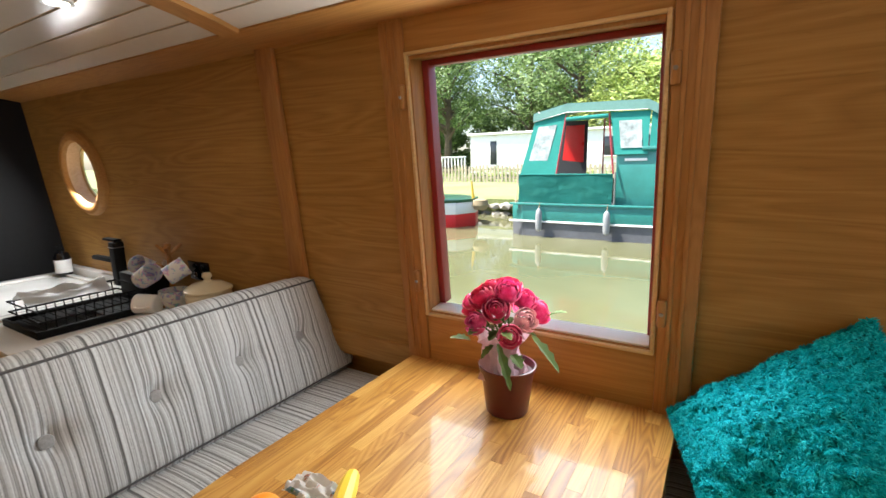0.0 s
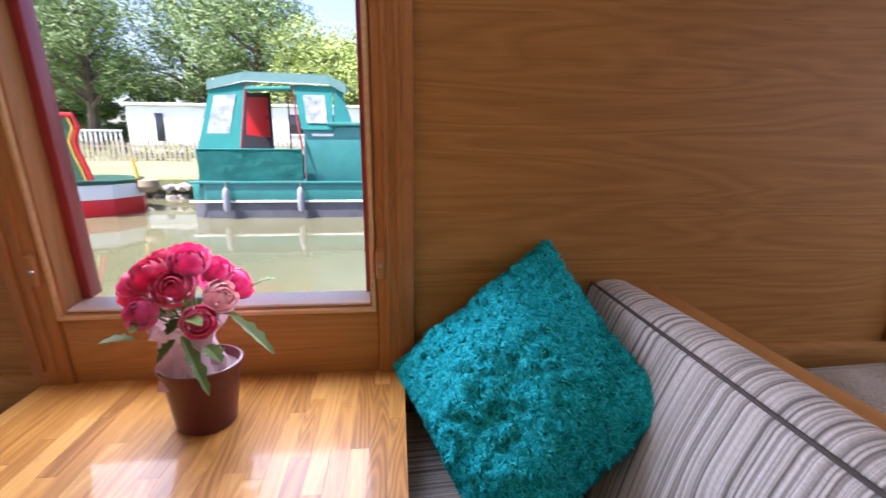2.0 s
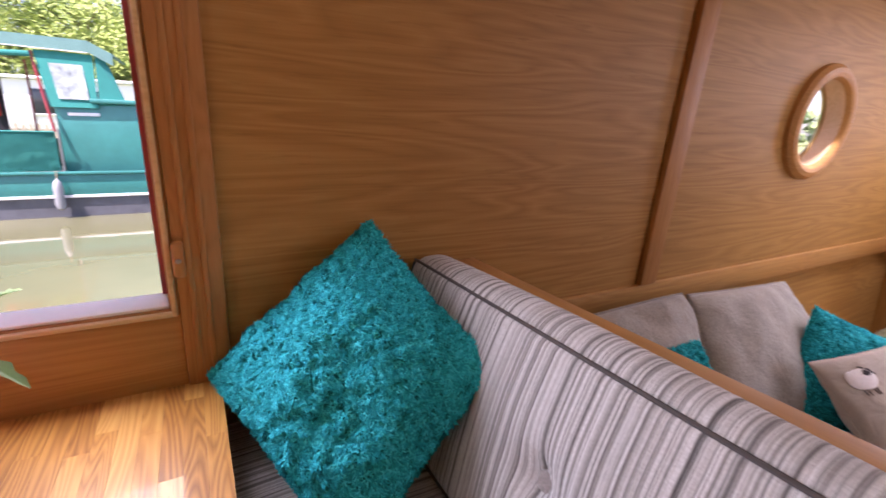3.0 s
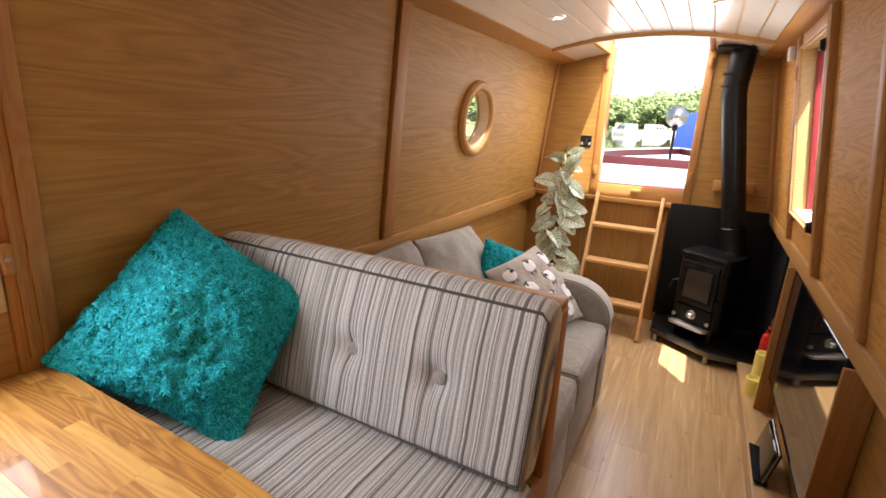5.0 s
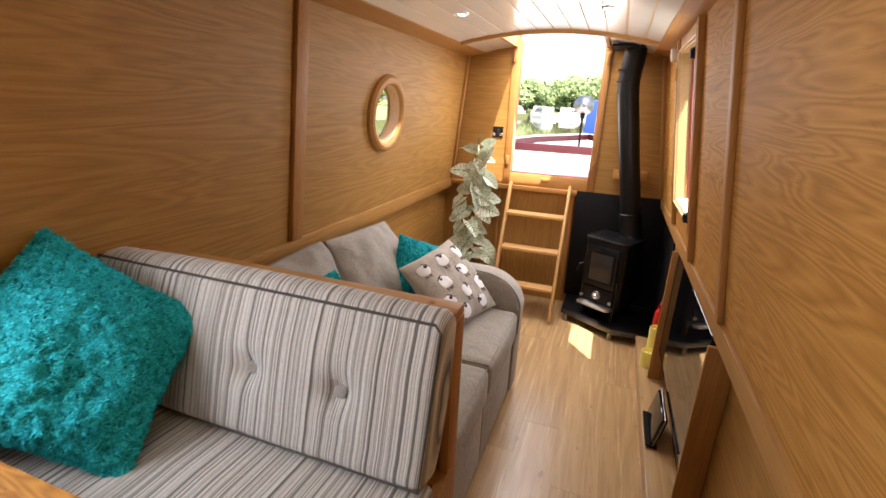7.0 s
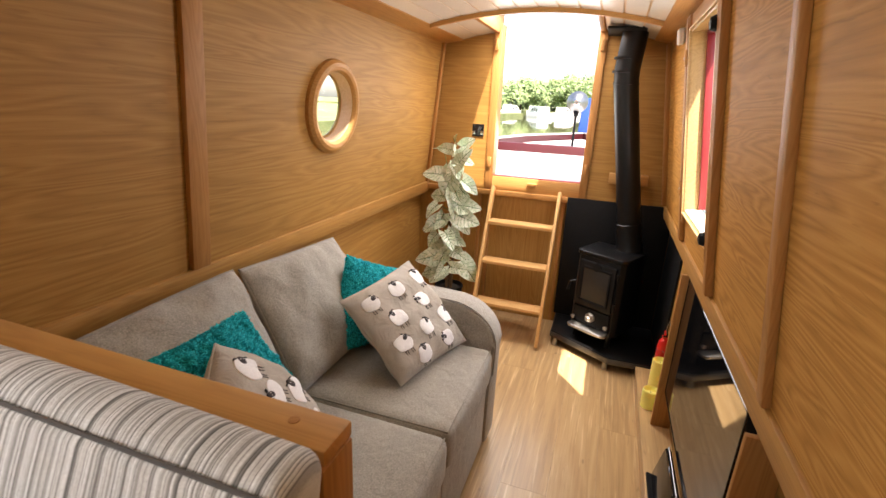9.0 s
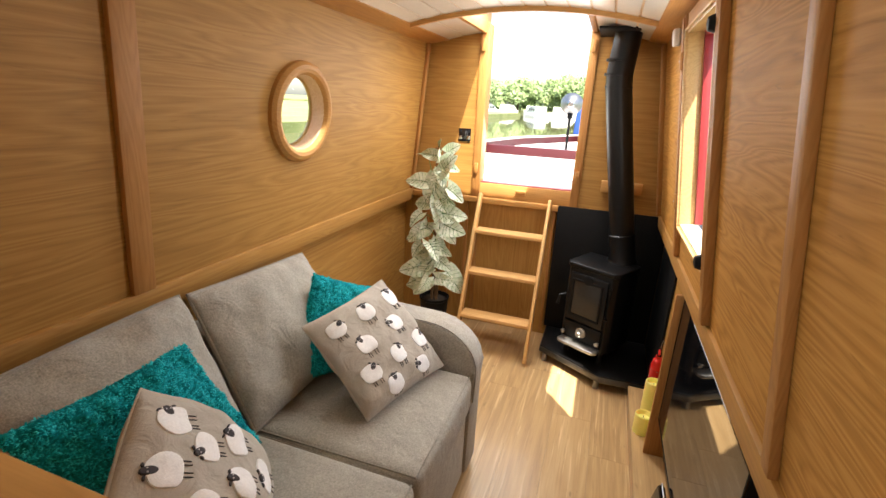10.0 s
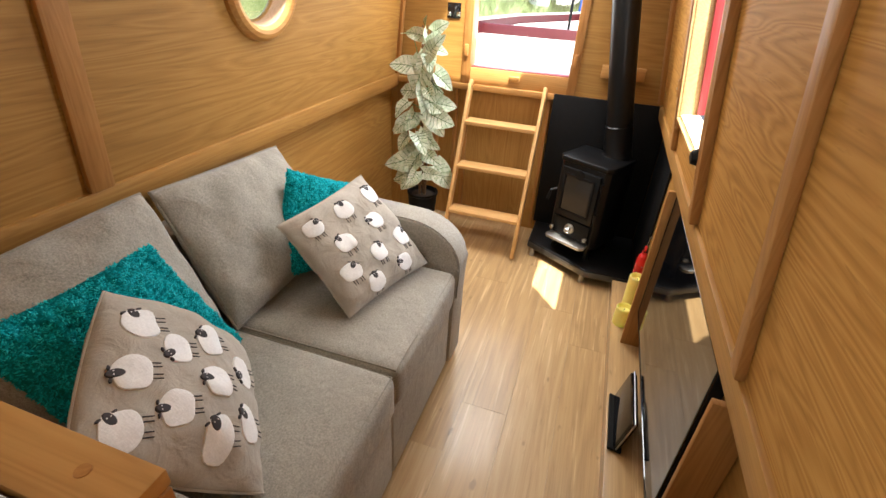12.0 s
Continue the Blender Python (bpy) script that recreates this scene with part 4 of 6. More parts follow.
def tap():
    x, y = -2.15, 0.765
    ob = thing("kitchen_tap", (x, y, CZ), "matt black square kitchen mixer tap", "tap")
    part("body", boxed((x - 0.026, y - 0.026, CZ), (x + 0.026, y + 0.026, CZ + 0.235), bevel=0.006), M["black_matt"], ob)
    part("collar", boxed((x - 0.027, y - 0.027, CZ + 0.205), (x + 0.027, y + 0.027, CZ + 0.210), bevel=0.001), M["steel"], ob, "thin bright seam")
    part("spout", boxed((x - 0.25, y - 0.016, CZ + 0.125), (x, y + 0.016, CZ + 0.147), bevel=0.005), M["black_matt"], ob)
    part("lever", boxed((x - 0.10, y - 0.017, CZ + 0.237), (x + 0.026, y + 0.017, CZ + 0.250), bevel=0.004), M["black_matt"], ob)


def soap():
    x, y = -2.70, 0.725
    ob = thing("soap_bottle", (x, y, CZ + 0.017), "dark soap bottle with a white label by the sink", "bottle")
    part("bottle", lathe(bmesh.new(), [(0, 0), (0.037, 0), (0.038, 0.006), (0.038, 0.10), (0.03, 0.122), (0.013, 0.128), (0.013, 0.14), (0, 0.14)], (x, y, CZ + 0.017)), M["black_gloss"], ob)
    part("label", lathe(bmesh.new(), [(0.0385, 0.012), (0.0392, 0.012), (0.0392, 0.085), (0.0385, 0.085)], (x, y, CZ + 0.017)), M["white"], ob, "white label")
    part("pump", tube(bmesh.new(), [(x, y, CZ + 0.155), (x, y, CZ + 0.178), (x - 0.03, y - 0.01, CZ + 0.178)], 0.006, 8), M["black_matt"], ob)


def drainer():
    ob = thing("dish_drainer", (-1.76, 0.42, CZ), "black wire dish drainer with tray on the worktop", "dish rack")
    x0, x1, y0, y1 = -1.93, -1.60, 0.24, 0.66
    bm = boxed((x0, y0, CZ), (x1, y1, CZ + 0.012), bevel=0.004)
    for a, b in (((x0, y0), (x1, y0 + 0.01)), ((x0, y1 - 0.01), (x1, y1)), ((x0, y0), (x0 + 0.01, y1)), ((x1 - 0.01, y0), (x1, y1))):
        box(bm, (*a, CZ + 0.010), (*b, CZ + 0.030), bevel=0.003)
    part("tray", bm, M["black_matt"], ob)
    for z in (0.055, 0.095):
        part("rail", tube(bmesh.new(), [(x0 + 0.02, y0 + 0.02, CZ + z), (x1 - 0.02, y0 + 0.02, CZ + z), (x1 - 0.02, y1 - 0.02, CZ + z), (x0 + 0.02, y1 - 0.02, CZ + z)], 0.004, 8, closed=True), M["black_matt"], ob)
    for i in range(12):
        y = y0 + 0.04 + (y1 - y0 - 0.08) * i / 11
        part("wire", tube(bmesh.new(), [(x0 + 0.02, y, CZ + 0.095), (x0 + 0.03, y, CZ + 0.022), (x1 - 0.03, y, CZ + 0.022), (x1 - 0.02, y, CZ + 0.095)], 0.0025, 6), M["black_matt"], ob)
    holder = boxed((x0 + 0.02, y1 - 0.005, CZ + 0.012), (x1 - 0.06, y1 + 0.09, CZ + 0.13), bevel=0.006)
    part("cutlery_holder", holder, M["black_matt"], ob, "black cutlery box")
    cl = thing("dish_cloth", (-1.8, 0.4, CZ + 0.09), "crumpled white printed tea towel over the rack", "tea towel")
    bm = bmesh.new()
    n = 20
    g = [[bm.verts.new((-1.90 + 0.16 * i / n + 0.03 * noise.noise(Vector((j * 0.2, 3, i * 0.1))), 0.27 + 0.28 * j / n, CZ + 0.098 + 0.055 * max(0, math.sin(math.pi * i / n)) * (0.6 + 0.5 * noise.noise(Vector((i * 0.25, j * 0.22, 7))))))
          for j in range(n + 1)] for i in range(n + 1)]
    for i in range(n):
        for j in range(n):
            bm.faces.new((g[i][j], g[i + 1][j], g[i + 1][j + 1], g[i][j + 1]))
    bmesh.ops.solidify(bm, geom=list(bm.faces), thickness=0.004)
    part("cloth", bm, M["white"], cl)


def mug(bm_at, mat, label, m):
    ob = thing("mug", bm_at, label, "mug", "mugs on the worktop")
    part("body", lathe(bmesh.new(), [(0, 0), (0.034, 0), (0.039, 0.004), (0.041, 0.088), (0.0385, 0.088), (0.037, 0.008), (0, 0.006)], seg=28, m=m), mat, ob)
    h = tube(bmesh.new(), [m @ Vector((0.038 + 0.026 * math.sin(a), 0, 0.045 + 0.028 * math.cos(a))) for a in [math.pi * i / 10 for i in range(11)]], 0.0055, 8)
    part("handle", h, mat, ob)
    return ob


def mug_tree():
    x, y = -1.62, 0.735
    ob = thing("mug_tree", (x, y, CZ), "turned wooden mug tree holding painted mugs", "mug tree")
    part("base", lathe(bmesh.new(), [(0, 0), (0.07, 0), (0.068, 0.014), (0.02, 0.02), (0, 0.02)], (x, y, CZ)), M["trim_z"], ob)
    part("post", lathe(bmesh.new(), [(0.011, 0.015), (0.010, 0.24), (0.016, 0.255), (0.014, 0.268), (0, 0.274)], (x, y, CZ)), M["trim_z"], ob)
    for k in range(6):
        a = k * math.pi / 3 + 0.4
        z = CZ + (0.215 if k % 2 else 0.145)
        part("peg", tube(bmesh.new(), [(x, y, z), (x + 0.055 * math.cos(a), y + 0.055 * math.sin(a), z + 0.045)], [0.006, 0.008], 8), M["trim_z"], ob)
    for k, (a, z, mat) in enumerate(((3.6, 0.165, M["mug_print"]), (4.9, 0.15, M["mug_print"]), (5.9, 0.165, M["mug_print"]), (2.6, 0.12, M["white_ceramic"]))):
        p = Vector((x + 0.085 * math.cos(a), y + 0.075 * math.sin(a), CZ + z))
        m = Matrix.Translation(p) @ Matrix.Rotation(a + math.pi, 4, "Z") @ Matrix.Rotation(radians(62), 4, "X") @ Matrix.Translation((-0.04, 0, -0.04))
        mug(p, mat, "painted ceramic mug hanging on the mug tree", m)
    mug((-1.55, 0.60, CZ), M["white_ceramic"], "white ceramic mug on its side on the worktop", Matrix.Translation((-1.56, 0.60, CZ + 0.042)) @ Matrix.Rotation(radians(-60), 4, "Z") @ Matrix.Rotation(radians(88), 4, "X") @ Matrix.Translation((0, 0, -0.04)))


def crocks():
    x, y = -1.335, 0.725
    ob = thing("lidded_crock", (x, y, CZ), "cream lidded ceramic crock on the worktop", "crock")
    part("body", lathe(bmesh.new(), [(0, 0), (0.07, 0), (0.085, 0.03), (0.088, 0.085), (0.08, 0.10), (0, 0.10)], (x, y, CZ)), M["ceramic"], ob)
    part("lid", lathe(bmesh.new(), [(0.092, 0.10), (0.092, 0.108), (0.06, 0.128), (0.02, 0.136), (0.012, 0.145), (0.02, 0.158), (0.014, 0.172), (0, 0.174)], (x, y, CZ)), M["ceramic"], ob)
    x, y = -1.53, 0.69
    ob = thing("bowl", (x + 0.0, y, CZ), "painted ceramic bowl on the worktop", "bowl")
    part("bowl", lathe(bmesh.new(), [(0, 0), (0.03, 0), (0.034, 0.006), (0.055, 0.05), (0.058, 0.085), (0.055, 0.085), (0.05, 0.05), (0, 0.012)], (x + 0.0, y, CZ)), M["mug_print"], ob)


tap(), soap(), drainer(), mug_tree(), crocks()


def socket(m, u, v, label, w=0.15):
    ob = thing("wall_socket", m @ Vector((u, v, 0)), label, "socket")
    part("plate", boxed((u - w / 2, v - 0.043, 0.0), (u + w / 2, v + 0.043, 0.009), m, 0.003), M["black_gloss"], ob)
    for k in (-0.03, 0.03):
        part("switch", boxed((u + k - 0.007, v + 0.014, 0.008), (u + k + 0.007, v + 0.03, 0.0125), m, 0.001), M["black_matt"], ob)
        part("pin_face", boxed((u + k - 0.012, v - 0.03, 0.008), (u + k + 0.012, v - 0.006, 0.0105), m, 0.001), M["chrome"], ob)


socket(PORT, -1.53, lin(1.115), "black double wall socket on the oak lining")
FRONT = Matrix(((0, 0, -1, 3.79), (-1, 0, 0, 0), (0, 1, 0, 0), (0, 0, 0, 1)))
socket(FRONT, -0.458, 1.372, "black double wall socket on the bulkhead", 0.085)

# ---- saloon ----
def sofa():
    ob = thing("sofa", (1.70, 0.4, 0.0), "two-seat grey linen sofa against the side of the boat", "sofa")
    x0, x1 = 0.975, 2.435
    part("base", boxed((x0 + 0.01, -0.045, 0.05), (x1 - 0.01, 0.86, 0.36), bevel=0.012), M["sofa"], ob)
    for nm, a, b in (("front_panel", x0 + 0.155, 1.693), ("front_panel", 1.697, x1 - 0.155)):
        part(nm, boxed((a, -0.072, 0.04), (b, -0.04, 0.372), bevel=0.012, seg=3), M["sofa"], ob)
    bm = soft_box((x1 - x0 - 0.02, 0.13, 0.74), 0.03, 0.0, 8)
    bmesh.ops.transform(bm, matrix=Matrix.Translation(((x0 + x1) / 2, 0.795, 0.42)), verts=bm.verts)
    part("back_frame", bm, M["sofa"], ob)
    for a in (x0, x1 - 0.15):
        out = [(-0.085, 0.03), (-0.088, 0.40), (-0.092, 0.54)]
        for i in range(11):
            f = math.pi / 2 * i / 10
            out.append((0.13 - 0.222 * math.cos(f), 0.54 + 0.185 * math.sin(f)))
        out += [(0.45, 0.735), (0.80, 0.74), (0.85, 0.72), (0.85, 0.03)]
        part("arm", prism(bmesh.new(), out, a, a + 0.15, "x", bevel=0.022), M["sofa"], ob)
        part("arm_piping", tube(bmesh.new(), [(a + 0.012, p[0] - 0.002, p[1] + 0.001) for p in out[1:-2]], 0.0035, 6), M["sofa"], ob)
    for a, b in ((x0 + 0.152, 1.692), (1.698, x1 - 0.152)):
        bm = soft_box((b - a, 0.64, 0.165), 0.03, 0.012, 16)
        bmesh.ops.transform(bm, matrix=Matrix.Translation(((a + b) / 2, 0.232, 0.458)), verts=bm.verts)
        s = part("seat_cushion", bm, M["sofa"], ob)
        z = 0.532
        part("piping", tube(bmesh.new(), [(a + 0.012, -0.076, z), (b - 0.012, -0.076, z), (b - 0.006, 0.5, z), (a + 0.006, 0.5, z)], 0.004, 6, closed=True), M["sofa_piping"], s)
    # loose back cushions with a welted edge
    for k, corners in enumerate(([(1.125, 0.70, 0.965), (1.668, 0.705, 0.978), (1.640, 0.465, 0.555), (1.135, 0.46, 0.555)],
                                 [(1.700, 0.705, 0.968), (2.305, 0.72, 0.925), (2.275, 0.465, 0.555), (1.672, 0.462, 0.550)])):
        p = Pillow(corners, 0.185, 51 + 7 * k, 0.016, 0.012 if k else -0.01, full=0.40)
        c = part("back_cushion", p.mesh(44), M["sofa"], ob)
        part("piping", p.edge(0.006), M["sofa_piping"], c)
    for y in (0.02, 0.78):
        for x in (x0 + 0.07, x1 - 0.07):
            part("foot", lathe(bmesh.new(), [(0, 0), (0.02, 0), (0.025, 0.05), (0, 0.05)], (x, y, 0.0), 16), M["black_matt"], ob)


sofa()


def patched(corners, thick, spots, legs, size, label, seed, flip=-1, pinch=0.03):
    """A taupe cushion with white fleece patches, each with a dark oval and short printed bars on the cloth."""
    p = Pillow(corners, thick, seed, 0.020, pinch, full=0.45)
    c = sum(p.c, Vector()) / 4
    ob = thing("throw_cushion", (c.x, c.y, min(q.z for q in p.c)), label, "cushion")
    part("cover", p.mesh(46), M["taupe"], ob)
    part("seam", p.edge(0.0032), M["taupe"], ob)
    legs = Vector(legs).normalized()
    rng = random.Random(seed)

    def disc(cu, cv, ax, r1, r2, lift, power, n, wobble=0.0):
        """A low domed patch lying on the cover, its long axis along ax."""
        bm = bmesh.new()
        rings = []
        steps = ((0.5, lift), (0.85, lift * 0.95), (0.97, lift * 0.7), (1.0, -0.001))
        ph = rng.uniform(0, 6)

        def on(du, dv, up):
            q, _, _, w = p.frame_at(min(0.985, max(0.015, cu + du * ax.x - dv * ax.y)), min(0.985, max(0.015, cv + du * ax.y + dv * ax.x)), flip)
            return bm.verts.new(q + w * up)
        for f, up in steps:
            ring = []
            for k in range(n):
                g = 2 * math.pi * k / n
                r = f * (1 + wobble * math.sin(5 * g + ph)) / (abs(math.cos(g)) ** power + abs(math.sin(g)) ** power) ** (1 / power)
                ring.append(on(r1 * r * math.cos(g), r2 * r * math.sin(g), up))
            rings.append(ring)
        top = on(0, 0, lift)
        for k in range(n):
            bm.faces.new((top, rings[0][k], rings[0][(k + 1) % n]))
        for x, y in zip(rings, rings[1:]):
            for k in range(n):
                bm.faces.new((x[k], x[(k + 1) % n], y[(k + 1) % n], y[k]))
        return bm
    side = Vector((-legs.y, legs.x))
    for u, v, hu, hv in spots:
        d = Vector((hu - u, hv - v))
        d = d.normalized() if d.length > 1e-4 else -legs
        r = size * rng.uniform(0.92, 1.06)
        patch = part("fleece_patch", disc(u, v, side, r * 1.04, r * 0.92, 0.0045, 2.6, 24, 0.03), M["fleece"], ob, "white fleece patch")
        c2 = Vector((u, v)) + d * r * 0.74
        part("dark_oval", disc(c2.x, c2.y, d, r * 0.40, r * 0.27, 0.0058, 2.0, 14), M["ink"], patch, "dark printed oval")
        turn = Vector((-d.y, d.x))
        for sg in (-1, 1):
            e = c2 + d * r * 0.22 + turn * sg * r * 0.40
            part("side_oval", disc(e.x, e.y, turn, r * 0.15, r * 0.07, 0.0050, 2.0, 8), M["ink"], patch)
            e = c2 + d * r * 0.08 + turn * sg * r * 0.11
            part("pale_dot", disc(e.x, e.y, d, r * 0.045, r * 0.045, 0.0068, 2.0, 6), M["fleece"], patch)
        for k in (-0.50, -0.25, 0.22, 0.46):
            ends = []
            for far in (0.88, 1.42):
                e = Vector((u, v)) + legs * r * far + side * r * k
                q, _, _, w = p.frame_at(min(0.985, max(0.015, e.x)), min(0.985, max(0.015, e.y)), flip)
                ends.append(q + w * 0.0012)
            part("bar", tube(bmesh.new(), ends, 0.0013, 5), M["ink"], patch)


shaggy([(2.127, 0.539, 0.925), (2.37, 0.36, 0.80), (2.14, 0.33, 0.57), (1.885, 0.50, 0.57)], 0.15, 34000, "shaggy teal cushion leaning on the sofa back", 8, 0.008)
shaggy([(1.545, 0.555, 0.915), (1.60, 0.37, 0.60), (1.17, 0.38, 0.58), (1.125, 0.59, 0.91)], 0.15, 38000, "shaggy teal cushion lying against the sofa back", 9, 0.008)
spots_a = [(0.19, 0.82, 0.14, 0.76), (0.19, 0.49, 0.14, 0.48), (0.19, 0.13, 0.14, 0.12), (0.44, 0.69, 0.40, 0.71), (0.41, 0.31, 0.39, 0.36),
           (0.66, 0.49, 0.61, 0.46), (0.65, 0.14, 0.59, 0.06), (0.68, 0.81, 0.62, 0.75), (0.87, 0.29, 0.84, 0.35), (0.88, 0.66, 0.83, 0.66)]
spots_b = [(0.16, 0.28, 0.11, 0.20), (0.35, 0.40, 0.30, 0.45), (0.56, 0.28, 0.51, 0.26), (0.15, 0.59, 0.10, 0.60), (0.57, 0.56, 0.54, 0.56),
           (0.82, 0.39, 0.76, 0.44), (0.36, 0.74, 0.30, 0.75), (0.15, 0.86, 0.10, 0.81), (0.60, 0.84, 0.55, 0.79), (0.82, 0.71, 0.79, 0.70)]
patched([(2.268, 0.316, 0.887), (2.27, 0.034, 0.562), (1.845, 0.152, 0.563), (1.90, 0.435, 0.82)], 0.15, spots_a, (0.12, 0.0), 0.088,
        "taupe cotton cushion with white fleece patches on the sofa", 21, pinch=0.05)
patched([(1.338, 0.459, 0.925), (1.535, 0.32, 0.66), (1.245, 0.038, 0.556), (1.033, 0.20, 0.856)], 0.17, spots_b, (0.09, -0.02), 0.092,
        "taupe cotton cushion with white fleece patches beside the bench", 22, pinch=-0.05)


def ladder():
    ob = thing("step_ladder", (3.5, 0.075, 0.0), "pale oak boarding ladder leaning on the front bulkhead", "ladder")
    ang = math.atan2(0.431, 0.98)
    for y in (0.31, -0.16):
        m = Matrix.Translation((3.325, y, 0)) @ Matrix.Rotation(ang, 4, "Y")
        part("side_rail", boxed((-0.02, -0.011, 0.016), (0.035, 0.011, 1.085), m, 0.004), M["ladder_z"], ob)
    for z in (0.76, 0.505, 0.24):
        x = 3.325 + 0.44 * z
        part("tread", boxed((x - 0.035, -0.150, z - 0.018), (x + 0.075, 0.300, z + 0.006), bevel=0.005), M["ladder"], ob)


ladder()


def stove():
    """A small cast solid-fuel stove set across the corner."""
    n = Vector((-0.885, 0.466, 0)).normalized()
    t = Vector((-0.466, -0.885, 0)).normalized()
    o = Vector((3.47, -0.34, 0)) + t * 0.16 - n * 0.135
    m = Matrix(((t.x, n.x, 0, o.x), (t.y, n.y, 0, o.y), (0, 0, 1, 0), (0, 0, 0, 1)))
    ob = thing("wood_stove", (o.x, o.y, 0.10), "small black cast-iron solid-fuel stove with a glazed door", "stove")
    out = [(-0.16, -0.135), (0.16, -0.135), (0.16, 0.105), (0.135, 0.135), (-0.135, 0.135), (-0.16, 0.105)]
    bm = prism(bmesh.new(), out, 0.185, 0.668, "z", m, 0.005)
    part("body", bm, M["black"], ob)
    top = [(p[0] * 1.06, p[1] * 1.06) for p in out]
    part("top_plate", prism(bmesh.new(), top, 0.669, 0.70, "z", m, 0.009), M["black"], ob)
    d = part("door", boxed((-0.125, 0.136, 0.345), (0.125, 0.158, 0.645), m, 0.007), M["black"], ob)
    part("door_glass", boxed((-0.088, 0.1565, 0.385), (0.088, 0.161, 0.605), m, 0.004), M["fire_glass"], d, "smoked door glass")
    bm = bmesh.new()
    for a, b in (((-0.1, 0.375), (0.1, 0.39)), ((-0.1, 0.6), (0.1, 0.615)), ((-0.1, 0.39), (-0.086, 0.6)), ((0.086, 0.39), (0.1, 0.6))):
        box(bm, (a[0], 0.157, a[1]), (b[0], 0.166, b[1]), m, 0.003)
    part("glass_frame", bm, M["black_matt"], d)
    part("medallion", lathe(bmesh.new(), [(0.03, 0.0), (0.028, 0.006), (0.018, 0.009), (0.0, 0.009)], seg=20, m=m @ Matrix.Translation((0, 0.158, 0.622)) @ Matrix.Rotation(radians(-90), 4, "X")), M["black_matt"], d)
    part("handle", tube(bmesh.new(), [m @ Vector(p) for p in ((-0.13, 0.16, 0.5), (-0.155, 0.185, 0.49), (-0.165, 0.19, 0.43))], [0.006, 0.007, 0.010], 8), M["black"], d, "black lever handle")
    for z in (0.40, 0.59):
        part("hinge", tube(bmesh.new(), [m @ Vector((0.138, 0.15, z - 0.022)), m @ Vector((0.138, 0.15, z + 0.022))], 0.011, 10), M["black"], d)
    a = part("ash_door", boxed((-0.125, 0.136, 0.225), (0.125, 0.156, 0.335), m, 0.006), M["black"], ob)
    part("air_knob", lathe(bmesh.new(), [(0.032, 0), (0.032, 0.008), (0.027, 0.013), (0.014, 0.016), (0.012, 0.026), (0.019, 0.034), (0.012, 0.042), (0, 0.044)], seg=24, m=m @ Matrix.Translation((0.0, 0.156, 0.282)) @ Matrix.Rotation(radians(-90), 4, "X")), M["bright_steel"], a, "bright steel air control knob")
    part("ash_lip", prism(bmesh.new(), [(-0.125, 0.136), (0.125, 0.136), (0.135, 0.19), (0.115, 0.215), (-0.115, 0.215), (-0.135, 0.19)], 0.196, 0.216, "z", m, 0.006), M["bright_steel"], ob, "bright steel ash lip")
    for x in (-0.115, 0.115):
        part("knob", lathe(bmesh.new(), [(0.009, 0), (0.009, 0.012), (0.014, 0.018), (0, 0.026)], seg=14, m=m @ Matrix.Translation((x, 0.156, 0.255)) @ Matrix.Rotation(radians(-90), 4, "X")), M["bright_steel"], a)
        for y in (-0.11, 0.105):
            part("leg", lathe(bmesh.new(), [(0, 0.102), (0.018, 0.102), (0.014, 0.14), (0.022, 0.187), (0, 0.187)], seg=14, m=m @ Matrix.Translation((x, y, 0))), M["black"], ob)
    # flue pipe
    f = thing("flue_pipe", (3.6, -0.65, 0.70), "black enamelled stove flue with jointed collars", "flue pipe")
    P = [(3.60, -0.645, 0.70), (3.60, -0.642, 0.74), (3.60, -0.475, 1.70), (3.60, -0.470, 1.78), (3.60, -0.495, 2.10)]
    part("pipe", tube(bmesh.new(), P, [0.072, 0.071, 0.071, 0.071, 0.071], 28), M["black"], f)
    part("collar", tube(bmesh.new(), [(3.60, -0.645, 0.70), (3.60, -0.643, 0.725), (3.60, -0.618, 0.868), (3.60, -0.6175, 0.872)], [0.088, 0.078, 0.076, 0.070], 28), M["black"], f)
    for z in (1.70, 1.765, 1.84):
        y = -0.475 if z < 1.72 else -0.463
        part("joint", tube(bmesh.new(), [(3.6, y, z - 0.006), (3.6, y, z + 0.006)], [0.074, 0.0755], 28), M["black"], f)
    part("ceiling_plate", boxed((3.45, -0.60, 1.978), (3.76, -0.335, 1.992), bevel=0.004), M["black_matt"], f, "black heat shield plate")

    h = thing("hearth", (3.5, -0.6, 0.0), "black slab hearth with steel edge on short feet", "hearth")
    out = [(3.47, -0.235), (3.235, -0.61), (3.25, -0.885), (3.815, -0.885), (3.815, -0.235)]
    part("slab", prism(bmesh.new(), out, 0.052, 0.10, "z", bevel=0.006), M["black"], h)
    bm = bmesh.new()
    for p, q in ((out[4], out[0]), (out[0], out[1]), (out[1], out[2])):
        v = Vector((q[0] - p[0], q[1] - p[1], 0))
        mm = Matrix.Translation((p[0], p[1], 0)) @ Matrix.Rotation(math.atan2(v.y, v.x), 4, "Z")
        box(bm, (0, -0.004, 0.056), (v.length, 0.003, 0.092), mm, 0.002)
    part("edge_strip", bm, M["dark_steel"], h, "worn steel edging")
    for x, y in ((3.46, -0.27), (3.27, -0.60), (3.28, -0.86), (3.78, -0.28), (3.78, -0.86)):
        part("foot", lathe(bmesh.new(), [(0, 0), (0.018, 0), (0.014, 0.052), (0, 0.052)], (x, y, 0), 14), M["steel"], h)
